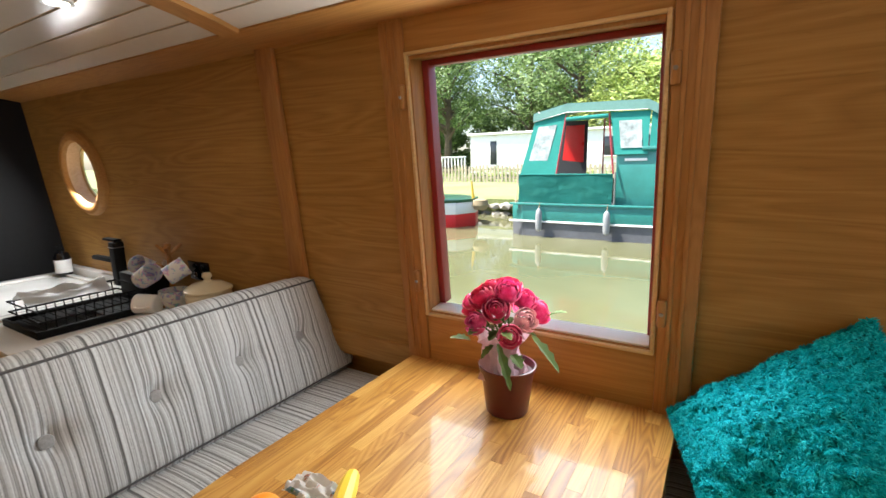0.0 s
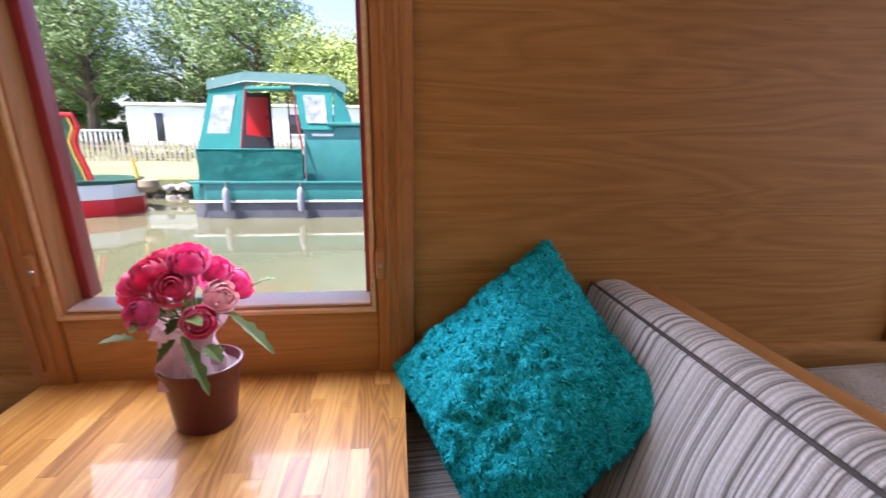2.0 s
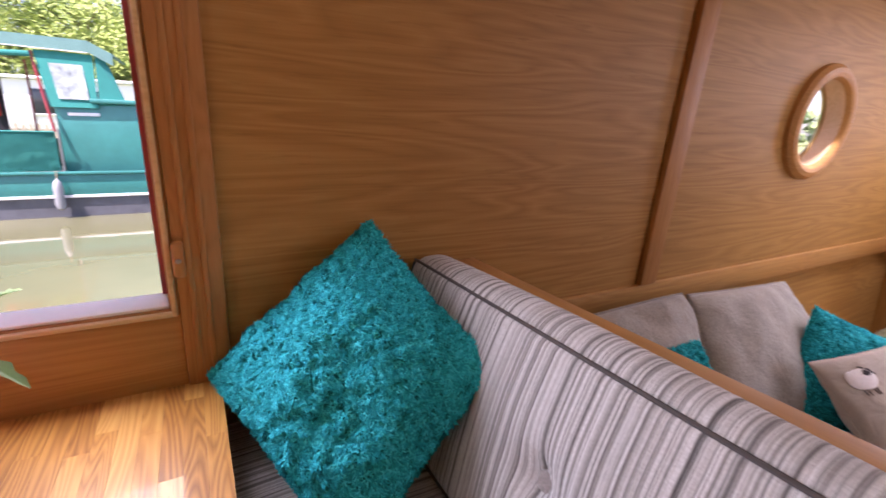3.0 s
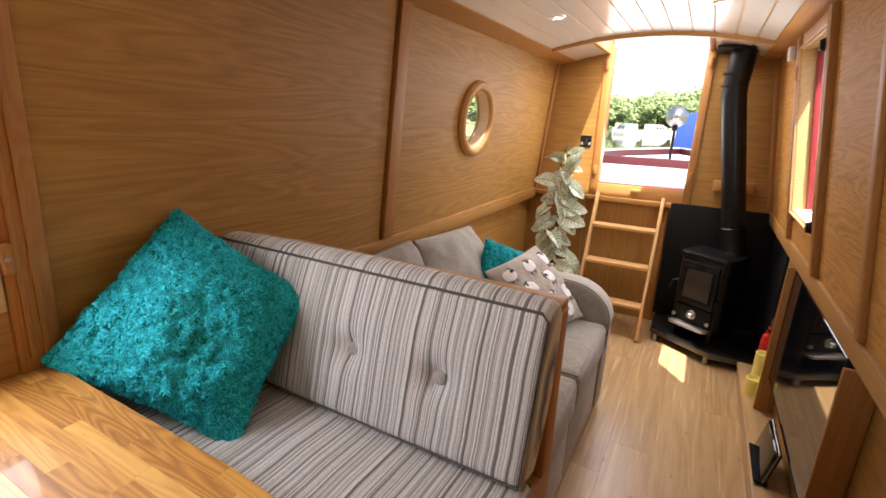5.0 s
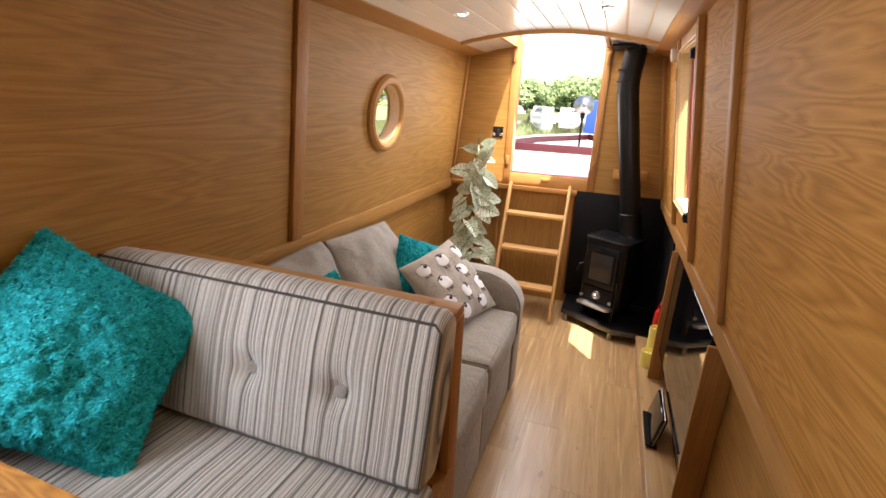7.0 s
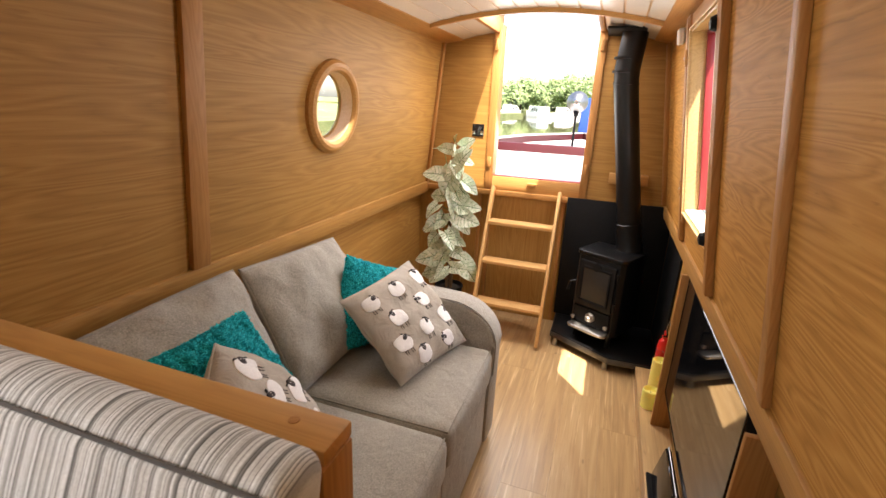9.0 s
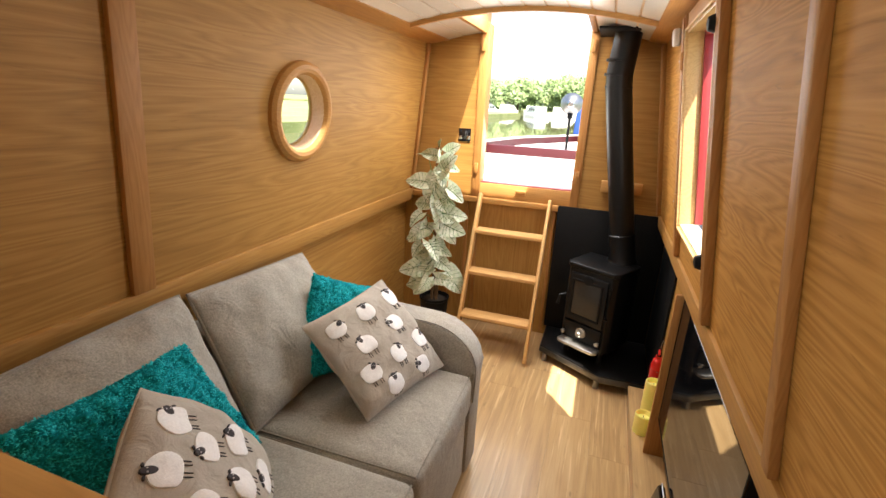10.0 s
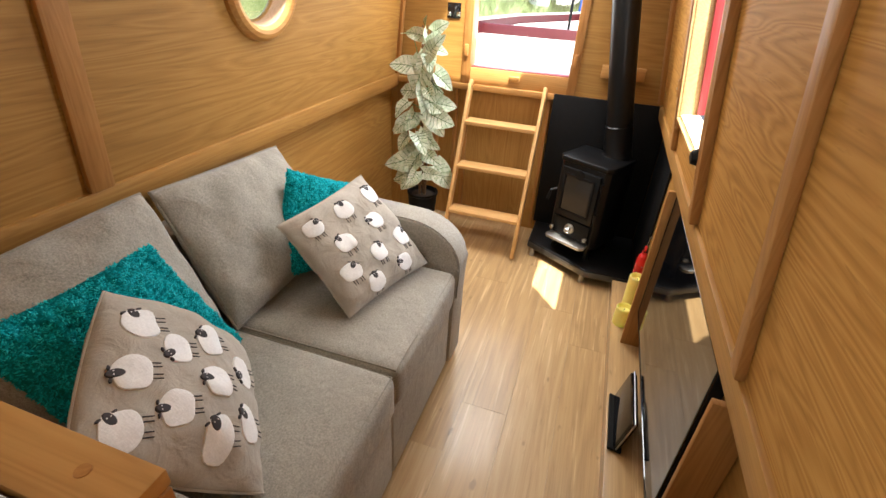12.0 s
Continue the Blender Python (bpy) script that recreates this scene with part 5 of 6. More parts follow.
    part("back_board", boxed((3.795, -0.885, 0.10), (3.81, -0.215, 0.965), Matrix.Translation((-0.033, 0, 0)), 0.004), M["black_matt"], h, "matt black heat board")
    part("side_board", boxed((3.20, -0.898, 0.10), (3.76, -0.886, 0.884), bevel=0.003), M["black_matt"], h, "matt black heat board")
    # oak mounting blocks behind the flue
    for y0, y1 in ((-0.70, -0.46),):
        b = thing("mounting_block", (3.78, (y0 + y1) / 2, 1.12), "oak block on the bulkhead behind the flue", "block")
        part("block", boxed((3.758, y0, 1.085), (3.789, y1, 1.155), bevel=0.004), M["trim_y"], b)


stove()


def television():
    p = thing("low_plinth", (2.1, -0.83, 0.0), "oak plinth shelf along the side of the boat", "plinth")
    part("plinth_top", boxed((0.4, -0.898, 0.085), (3.19, -0.765, 0.108), bevel=0.004), M["plank"], p)
    part("plinth_front", boxed((0.4, -0.79, 0.0), (3.185, -0.772, 0.085), bevel=0.002), M["plank"], p)
    for x in (1.552, 2.652):
        b = thing("divider_board", (x, -0.86, 0.108), "upright oak divider under the gunwale", "divider", "dividers under the gunwale")
        part("board", boxed((x - 0.009, -0.897, 0.108), (x + 0.009, -0.812, 0.884), bevel=0.003), M["trim_z"], b)
    t = thing("television", (2.13, -0.85, 0.108), "large flat black television standing under the gunwale", "television")
    m = Matrix.Translation((2.149, -0.845, 0.59)) @ Matrix.Rotation(radians(0), 4, "X")
    part("casing", boxed((-0.491, -0.03, -0.29), (0.491, -0.002, 0.285), m, 0.004), M["black_matt"], t)
    part("screen", boxed((-0.482, -0.0025, -0.275), (0.482, 0.001, 0.277), m, 0.0), M["black_gloss"], t, "glossy dark screen", False)
    part("bezel", tube(bmesh.new(), [m @ Vector(q) for q in ((-0.488, 0, -0.284), (0.488, 0, -0.284), (0.488, 0, 0.282), (-0.488, 0, 0.282))], 0.003, 6, closed=True), M["black_gloss"], t)
    for x in (1.9, 2.36):
        part("wall_bracket", boxed((x - 0.02, -0.899, 0.40), (x + 0.02, -0.874, 0.78), bevel=0.003), M["black_matt"], t)
    r = thing("router", (2.15, -0.80, 0.108), "black box router leaning on a stand before the television", "router")
    mm = Matrix.Translation((2.15, -0.800, 0.112)) @ Matrix.Rotation(radians(12), 4, "X")
    part("casing", boxed((-0.13, -0.014, 0.006), (0.13, 0.014, 0.16), mm, 0.01, 3), M["black_gloss"], r)
    part("stand", boxed((-0.135, -0.022, -0.003), (0.135, 0.03, 0.010), mm, 0.004), M["black_matt"], r)
    part("edge", tube(bmesh.new(), [mm @ Vector(q) for q in ((-0.132, 0, 0.01), (-0.132, 0, 0.16), (0.132, 0, 0.163), (0.132, 0, 0.01))], 0.003, 8), M["steel"], r, "silver edge")


television()


def candle(x, y, r, h, label):
    ob = thing("candle", (x, y, 0.108), label, "candle", "candles on the plinth")
    part("wax", lathe(bmesh.new(), [(0, 0), (r, 0), (r, h - 0.004), (r - 0.004, h), (r - 0.007, h - 0.003), (r - 0.012, h - 0.022), (0, h - 0.026)], (x, y, 0.108), 28), M["candle"], ob)
    part("wick", tube(bmesh.new(), [(x, y, 0.108 + h - 0.027), (x + 0.002, y, 0.108 + h - 0.012)], 0.0015, 6), M["ink"], ob)


candle(2.80, -0.812, 0.040, 0.10, "short yellow pillar candle on the plinth")
candle(2.97, -0.855, 0.040, 0.185, "tall yellow pillar candle on the plinth")
candle(2.72, -0.85, 0.025, 0.10, "thin yellow pillar candle on the plinth")


M["label_red"] = printed("printed_label", (0.50, 0.012, 0.012), [(0.05, 0.01, 0.02), (0.30, 0.30, 0.34), (0.08, 0.01, 0.02)], 60)


def extinguisher():
    x, y, z = 3.06, -0.866, 0.108
    ob = thing("fire_extinguisher", (x, y, z), "small red fire extinguisher on the plinth", "fire extinguisher")
    part("cylinder", lathe(bmesh.new(), [(0, 0), (0.027, 0), (0.030, 0.006), (0.030, 0.225), (0.025, 0.258), (0.014, 0.272), (0.016, 0.284), (0, 0.284)], (x, y, z)), M["red"], ob)
    part("valve", boxed((x - 0.016, y - 0.010, z + 0.284), (x + 0.016, y + 0.010, z + 0.308), bevel=0.003), M["black_matt"], ob)
    part("lever", tube(bmesh.new(), [(x + 0.015, y, z + 0.306), (x - 0.02, y + 0.004, z + 0.316), (x - 0.055, y + 0.01, z + 0.318)], 0.006, 8), M["red"], ob)
    part("label", lathe(bmesh.new(), [(0.0301, 0.08), (0.0306, 0.08), (0.0306, 0.21), (0.0301, 0.21)], (x, y, z)), M["label_red"], ob, "red label with dark print")
    part("safety_wire", tube(bmesh.new(), [(x + 0.03 * math.sin(2.4 * k / 9), y - 0.02 * k / 9, z + 0.305 + 0.055 * math.sin(2.6 * k / 9)) for k in range(10)], 0.0018, 6), M["steel"], ob, "thin steel safety wire")


extinguisher()


def leaf_mat():
    n = Nodes("variegated_leaf")
    f = n.noise(n.coords((1, 1, 1)), 30, 4)
    f2 = n.noise(n.coords((1, 1, 1), shift=n.math("MULTIPLY", n.random(), 9.0)), 110, 3)
    c = n.mix(n.ramp(f, [(0.38, (0, 0, 0)), (0.62, (1, 1, 1))]), (0.55, 0.66, 0.46), (0.80, 0.84, 0.72))
    c = n.mix(n.ramp(f2, [(0.55, (0, 0, 0)), (0.70, (0.6, 0.6, 0.6))]), c, (0.28, 0.44, 0.20))
    return n.set(Base_Color=c, Roughness=0.55)


M["caladium"] = leaf_mat()
M["vein"] = plain("green_vein", (0.09, 0.20, 0.06), 0.55)


def heart_leaf(size):
    """A broad heart-shaped leaf lying along +x, facing +z, its edges wavy; and its raised veins."""
    bm = bmesh.new()
    n, rows = 12, []

    def surf(f, g):
        w = 0.44 * (math.sin(math.pi * min(1.0, 0.16 + 0.84 * f) ** 0.72)) ** 0.75 if f < 1 else 0
        back = -0.22 * abs(g) ** 1.4 * (1 - f) ** 3
        return Vector((f + back, g * w, 0.16 * abs(g) ** 1.5 * w + 0.06 * math.sin(f * 2.6) - 0.16 * f * f + 0.022 * math.sin(11 * f + 2.0) * abs(g))) * size
    for i in range(n + 1):
        rows.append([bm.verts.new(surf(i / n, j / 5 - 1)) for j in range(11)])
    for a, b in zip(rows, rows[1:]):
        for j in range(10):
            bm.faces.new((a[j], a[j + 1], b[j + 1], b[j]))
    bmesh.ops.remove_doubles(bm, verts=bm.verts, dist=1e-5)
    vein = bmesh.new()
    tube(vein, [surf(i / 8, 0) + Vector((0, 0, 0.0012)) for i in range(9)], 0.0022, 5)
    for g in (-1, 1):
        for f in (0.05, 0.17, 0.32, 0.48, 0.63):
            tube(vein, [surf(min(0.97, f + 0.20 * k), g * 0.93 * k) + Vector((0, 0, 0.0012)) for k in (0, 0.33, 0.66, 1)], 0.0014, 4)
    return bm, vein


def house_plant():
    o = Vector((3.56, 0.545, 0.0))
    ob = thing("house_plant", o, "tall artificial plant with pale variegated heart leaves in a dark pot", "plant")
    part("pot", lathe(bmesh.new(), [(0, 0), (0.075, 0), (0.08, 0.01), (0.10, 0.245), (0.105, 0.25), (0.105, 0.265), (0.096, 0.265), (0.09, 0.24), (0, 0.235)], o), M["black_matt"], ob, "dark plastic pot")
    part("compost", lathe(bmesh.new(), [(0.09, 0.236), (0.05, 0.245), (0, 0.247)], o), M["soil"], ob)
    rng = random.Random(17)
    kinds = []
    for s in (0.13, 0.165, 0.20):
        kinds.append(heart_leaf(s))
    meshes = []
    for bm, vein in kinds:
        out = []
        for b, mat in ((bm, M["caladium"]), (vein, M["vein"])):
            me = bpy.data.meshes.new("leaf")
            b.to_mesh(me)
            b.free()
            me.materials.append(mat)
            for p in me.polygons:
                p.use_smooth = True
            out.append(me)
        meshes.append(out)
    for k in range(3):
        a = k * 2.1
        part("stem", tube(bmesh.new(), [o + Vector((0.02 * math.cos(a), 0.02 * math.sin(a), 0.23)), o + Vector((0.03 * math.cos(a + 1), 0.03 * math.sin(a + 1), 0.7)), o + Vector((0.01 * math.cos(a), 0.03 * math.sin(a), 1.30))], [0.010, 0.008, 0.005], 8), M["stem"], ob)
    for i in range(40):
        f = i / 39
        z = 0.36 + 0.93 * f + rng.uniform(-0.03, 0.03)
        # leaves mostly turn their faces to the open side of the cabin, drooping outwards at all angles
        sg = rng.uniform(-1.0, 1.0)
        spread = rng.uniform(0.02, 0.11) * (1.0 if f < 0.82 else 0.6)
        p = o + Vector((-0.02 - rng.uniform(0.0, 0.07), 0.01 - 0.06 * max(0.0, f - 0.4) + sg * spread, z))
        d = Vector((rng.uniform(-0.5, 0.1), sg + rng.uniform(-0.35, 0.35), rng.uniform(-1.1, 0.1) if f < 0.85 else rng.uniform(-0.2, 1.0))).normalized()
        face = Vector((-1.0, rng.uniform(-1.0, 0.6), rng.uniform(-0.15, 1.1)))
        face = (face - d * face.dot(d)).normalized()
        y = face.cross(d)
        k = rng.uniform(0.72, 1.02)
        q = Matrix(((d.x, y.x, face.x, p.x), (d.y, y.y, face.y, p.y), (d.z, y.z, face.z, p.z), (0, 0, 0, 1))) @ Matrix.Diagonal((k, k * rng.uniform(0.7, 1.0), k * rng.uniform(0.8, 1.9), 1))
        me, ve = rng.choice(meshes[:2] if f > 0.9 or f < 0.12 else meshes)
        lf = new("leaf", me)
        lf.parent = ob
        lf.matrix_parent_inverse = ob.matrix_basis.inverted()
        lf.matrix_basis = q
        vn = new("leaf_vein", ve)
        vn.parent = lf
        part("leaf_stalk", tube(bmesh.new(), [o + Vector((0.01, 0.01, z - 0.06)), p], 0.0028, 5), M["vein"], ob)
    # a thin shoot with two small leaves beside the crown
    tip = o + Vector((-0.03, 0.075, 1.245))
    part("stem", tube(bmesh.new(), [o + Vector((0, 0.02, 1.0)), o + Vector((-0.02, 0.05, 1.15)), tip], [0.004, 0.003, 0.002], 6), M["vein"], ob)
    for dy in (1, -1):
        part("leaf", blade(tip, tip + Vector((-0.02, 0.075 * dy, 0.012)), 0.018), M["caladium"], ob)


house_plant()


def ceiling_things():
    # the pair at x 0.62 and the one at (-1.16, -0.30) are unseen, added to brighten
    for x, y in ((2.45, 0.375), (2.40, -0.34), (-1.16, 0.29), (-1.16, -0.30), (0.62, 0.375), (0.62, -0.34)):
        z = arc(y)
        ob = thing("downlight", (x, y, z), "small recessed ceiling downlight, lit", "ceiling light", "ceiling downlights")
        m = Matrix.Translation((x, y, z))
        part("bezel", lathe(bmesh.new(), [(0.027, -0.001), (0.030, -0.006), (0.038, -0.006), (0.042, 0.0), (0.042, 0.004)], seg=28, m=m), M["white"], ob)
        part("lens", lathe(bmesh.new(), [(0.0, -0.002), (0.028, -0.002), (0.028, 0.002), (0, 0.002)], seg=24, m=m), M["lens"], ob, "glowing lens")
        lamp("downlight_beam", "SPOT", look((x, y, z - 0.012), (x, y, 0)), 0.75 if x < 0 else 0.2 if x < 1 else 2.9, (1.0, 0.90, 0.76), 0.03, spot=130 if x < 0 else 62 if x < 1 else 92)
    v = thing("roof_vent", (2.12, 0.0, 2.035), "turned oak mushroom vent ring in the ceiling", "vent")
    part("ring", lathe(bmesh.new(), [(0.055, -0.01), (0.060, -0.022), (0.085, -0.022), (0.098, -0.008), (0.098, 0.002)], (2.12, 0.0, arc(0))), M["trim_x"], v)
    part("throat", lathe(bmesh.new(), [(0.0, 0.03), (0.056, 0.03), (0.056, -0.012)], (2.12, 0.0, arc(0) - 0.002)), M["black_matt"], v)
    s = thing("wall_sensor", (3.15, -0.73, 1.93), "small white alarm sensor on the lining", "sensor")
    part("case", boxed((-3.19, lin(1.87), 0.0), (-3.12, lin(1.94), 0.03), STAR, 0.008, 3), M["white"], s)


M["lens"] = glow("lamp_lens", (1.0, 0.93, 0.80), 12.0)
ceiling_things()

# ---- outside ----
def water_mat():
    n = Nodes("canal_water")
    v = n.coords((1, 1, 1))
    a = n.noise(n.coords((0.5, 1.6, 1)), 1.2, 3)
    b = n.noise(v, 9.0, 3)
    n.bump(n.math("ADD", n.math("MULTIPLY", a, 0.7), n.math("MULTIPLY", b, 0.3)), 0.045, 0.04)
    c = n.ramp(n.noise(v, 0.4, 4), [(0.35, (0.125, 0.128, 0.066)), (0.65, (0.17, 0.168, 0.09))])
    return n.set(Base_Color=c, Roughness=0.02, IOR=1.33, Specular_IOR_Level=0.75)


def grass_mat():
    n = Nodes("mown_grass")
    v = n.coords((1, 1, 1))
    c = n.ramp(n.math("ADD", n.math("MULTIPLY", n.noise(v, 0.5, 4), 0.5), n.math("MULTIPLY", n.noise(v, 25.0, 4), 0.5)), [(0.35, (0.13, 0.17, 0.05)), (0.65, (0.31, 0.34, 0.15))])
    return n.set(Base_Color=c, Roughness=0.95)


def leaf_stuff(name, a, b):
    n = Nodes(name)
    g = n.tree.nodes.new("ShaderNodeNewGeometry")
    c = n.ramp(g.outputs["Random Per Island"], [(0.0, a), (1.0, b)])
    return n.set(Base_Color=c, Roughness=0.6, Subsurface_Weight=0.0, Transmission_Weight=0.0)


M["water"] = water_mat()
M["grass"] = grass_mat()
M["foliage"] = leaf_stuff("tree_leaves", (0.06, 0.12, 0.026), (0.23, 0.34, 0.10))
M["foliage_light"] = leaf_stuff("bright_tree_leaves", (0.18, 0.27, 0.04), (0.42, 0.50, 0.13))
# paler greens for the far trees: distance haze put into the leaf colour
M["foliage_far"] = leaf_stuff("haze_paled_leaves", (0.15, 0.24, 0.09), (0.36, 0.46, 0.20))
M["bark"] = plain("bark", (0.12, 0.09, 0.065), 0.95, vary=0.4, scale=18)
M["teal_paint"] = plain("teal_boat_paint", (0.030, 0.205, 0.185), 0.35, vary=0.15, scale=8)
M["teal_canvas"] = fabric("teal_canvas", (0.022, 0.225, 0.195), 300, 0.2, 0.2)
M["faded_canvas"] = fabric("sun_faded_canvas", (0.13, 0.26, 0.235), 300, 0.25, 0.2)
M["grey_hull"] = plain("grey_hull_blacking", (0.10, 0.105, 0.12), 0.6, vary=0.25, scale=6)
M["green_paint"] = plain("dark_green_boat_paint", (0.02, 0.09, 0.04), 0.35)
M["yellow_paint"] = plain("yellow_coach_line", (0.75, 0.48, 0.06), 0.4)
M["vinyl"] = plain("milky_vinyl_window", (0.33, 0.38, 0.37), 0.12, vary=0.75, scale=9, bump=0.6)
M["blue"] = plain("blue_boat_cover", (0.03, 0.09, 0.36), 0.5)
M["stone"] = plain("bank_stone", (0.30, 0.28, 0.24), 0.9, vary=0.4, scale=9, bump=0.5)
M["white_paint"] = plain("white_boat_paint", (0.80, 0.80, 0.79), 0.35, vary=0.05)
M["pale_deck"] = plain("pale_grey_deck_paint", (0.62, 0.60, 0.58), 0.6, vary=0.08)
M["window_dark"] = plain("dark_window", (0.03, 0.035, 0.04), 0.1, bump=0.0)
M["rope"] = plain("old_rope", (0.30, 0.24, 0.15), 0.95, vary=0.3)
M["fender"] = plain("grey_fender", (0.30, 0.31, 0.32), 0.6, vary=0.15)
M["fence"] = plain("weathered_fence", (0.42, 0.36, 0.27), 0.9, vary=0.25)

WZ = 0.24
def big_sheet(name, x0, x1, y0, y1, z, mat, label, n=1):
    bm = bmesh.new()
    vs = [bm.verts.new(p) for p in ((x0, y0, z), (x1, y0, z), (x1, y1, z), (x0, y1, z))]
    bm.faces.new(vs)
    return structure(name, bm, mat, label, False)


# the water has the boat's own outline cut out of it
for nm, x0, x1, y0, y1 in (("water", -1500, 1500, 1.05, 1500), ("water_south", -1500, 1500, -1500, -1.05), ("water_bow", 4.05, 1500, -1.05, 1.05), ("water_stern", -1500, -3.2, -1.05, 1.05)):
    big_sheet(nm, x0, x1, y0, y1, WZ, M["water"], "still olive canal water")
structure("ground", boxed((-400, 10.3, -0.5), (60, 400, 0.62), bevel=0.0), M["grass"], "grassy canal bank", False)
structure("ground_far", boxed((85, -400, -0.5), (500, 400, 0.6), bevel=0.0), M["grass"], "far wooded bank", False)
structure("ground_quay", boxed((-60, -300, -0.5), (60, -12, 0.7), bevel=0.0), M["grass"], "grassy bank across the water", False)
# own steel hull below the cabin
bm = bmesh.new()
for s in (-1, 1):
    box(bm, (-3.1, s * 0.985, -0.3), (4.0, s * 1.04, 0.97))
    box(bm, (-3.1, s * 0.94, 0.95), (4.0, s * 1.04, 0.975))
structure("hull", bm, M["charcoal"], "dark steel hull", False)


def bank_edge():
    rng = random.Random(2)
    ob = thing("bank_edge", (-3, 10.1, 0.2), "low rubble stone edge of the canal bank", "bank", kind="structure")
    for i in range(90):
        x = -14 + i * 0.30 + rng.uniform(-0.05, 0.05)
        for k in range(2):
            s = rng.uniform(0.12, 0.2)
            bm = bmesh.new()
            bmesh.ops.create_icosphere(bm, subdivisions=1, radius=s)
            for v in bm.verts:
                v.co = Vector((v.co.x * 1.2, v.co.y, v.co.z * 0.6)) * rng.uniform(0.85, 1.1) + Vector((x, 10.2 + rng.uniform(-0.1, 0.1), 0.27 + 0.19 * k))
            part("stone", bm, M["stone"], ob, smooth=False)


def leaves(rng, centres, count, size):
    """Small leaf cards scattered over clumps, as one mesh."""
    verts, faces = [], []
    for _ in range(count):
        c, r = rng.choice(centres)
        d = Vector((rng.gauss(0, 1), rng.gauss(0, 1), rng.gauss(0, 1))).normalized() * r * rng.uniform(0.55, 1.05)
        p = c + Vector((d.x, d.y, d.z * 0.75))
        a = Vector((rng.gauss(0, 1), rng.gauss(0, 1), rng.gauss(0, 0.6))).normalized()
        b = a.orthogonal().normalized()
        s = size * rng.uniform(0.6, 1.3)
        i = len(verts)
        verts += [p - a * s, p + b * s * 0.5, p + a * s, p - b * s * 0.5]
        faces.append((i, i + 1, i + 2, i + 3))
    me = bpy.data.meshes.new("crown")
    me.from_pydata([tuple(v) for v in verts], [], faces)
    return me


def tree(at, height, spread, seed, mat, count=4200, size=0.16, low=0.3):
    rng = random.Random(seed)
    o = Vector(at)
    ob = thing("tree", o, "leafy green broadleaf tree on the bank", "tree", "trees on the bank")
    top = o + Vector((rng.uniform(-0.5, 0.5), rng.uniform(-0.5, 0.5), height * 0.8))
    bm = tube(bmesh.new(), [o, o.lerp(top, 0.4) + Vector((0.15, 0.1, 0)), top], [height * 0.028, height * 0.02, 0.03], 8)
    centres = [(top, spread * 0.35)]
    for k in range(22):
        f = low + (0.95 - low) * k / 22
        a = k * 2.4 + rng.uniform(-0.4, 0.4)
        base = o.lerp(top, f * 0.85)
        reach = spread * math.sin(math.pi * (0.18 + 0.72 * f)) * rng.uniform(0.6, 1.05)
        tip = base + Vector((math.cos(a) * reach, math.sin(a) * reach, height * 0.12 + rng.uniform(-0.2, 0.5)))
        tube(bm, [base, base.lerp(tip, 0.5) + Vector((0, 0, 0.2)), tip], [height * 0.010, height * 0.006, 0.012], 5)
        centres.append((tip, spread * rng.uniform(0.22, 0.40)))
        centres.append((base.lerp(tip, 0.6), spread * rng.uniform(0.18, 0.3)))
    part("trunk", bm, M["bark"], ob)
    me = leaves(rng, centres, count, size)
    me.materials.append(mat)
    c = new("crown", me)
    c.parent = ob
    c.matrix_parent_inverse = ob.matrix_basis.inverted()
    return ob


def hedge(name, x0, x1, y, z, h, depth, seed, count, size, mat, axis="x"):
    rng = random.Random(seed)
    cs = []
    n = int((x1 - x0) / (h * 0.3))
    for i in range(n):
        for k in range(3):
            a, b = x0 + (x1 - x0) * i / n + rng.uniform(-1, 1), y + rng.uniform(0, depth)
            hh = h * (0.75 + 0.25 * noise.noise(Vector((a * 0.15, seed, 0))))
            c = Vector((a, b, z + hh * (0.2 + 0.36 * k))) if axis == "x" else Vector((b, a, z + hh * (0.2 + 0.36 * k)))
            cs.append((c, h * rng.uniform(0.16, 0.26)))
    me = leaves(rng, cs, count, size)
    me.materials.append(mat)
    return tagged(new(name, me), "dense green hedge and woodland", "hedge", "", "stuff")


bank_edge()
for i, (x, y, h, sp, mt, ct) in enumerate((
        (-17.5, 30, 12.0, 4.2, "foliage", 6500), (-12.0, 33, 13.0, 4.5, "foliage", 6500), (-7.5, 29, 12.5, 4.0, "foliage", 6500),
        (-3.0, 27, 8.0, 3.6, "foliage_light", 7500), (1.2, 25, 7.5, 3.4, "foliage_light", 7500), (-22, 34, 12, 4.5, "foliage", 5000), (5.5, 31, 12, 4.5, "foliage", 5000), (-26, 40, 14, 5, "foliage", 4000))):
    tree((x, y, 0.6), h, sp, 40 + i, M[mt], int(ct * 3.0), 0.095 if mt == "foliage" else 0.085)
hedge("woodland_hedge", -40, 20, 35, 0.6, 6.8, 4, 5, 120000, 0.15, M["foliage"])
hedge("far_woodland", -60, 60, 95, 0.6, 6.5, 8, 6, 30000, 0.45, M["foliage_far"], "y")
for i, (x, y, h, sp) in enumerate(((88, 16, 6.0, 4.5), (92, 8, 7.0, 5.0), (88, 1, 7.5, 5), (90, -7, 9.5, 5.5), (80, 22, 5.5, 4), (86, -16, 10, 6))):
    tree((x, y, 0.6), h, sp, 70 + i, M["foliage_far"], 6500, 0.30)


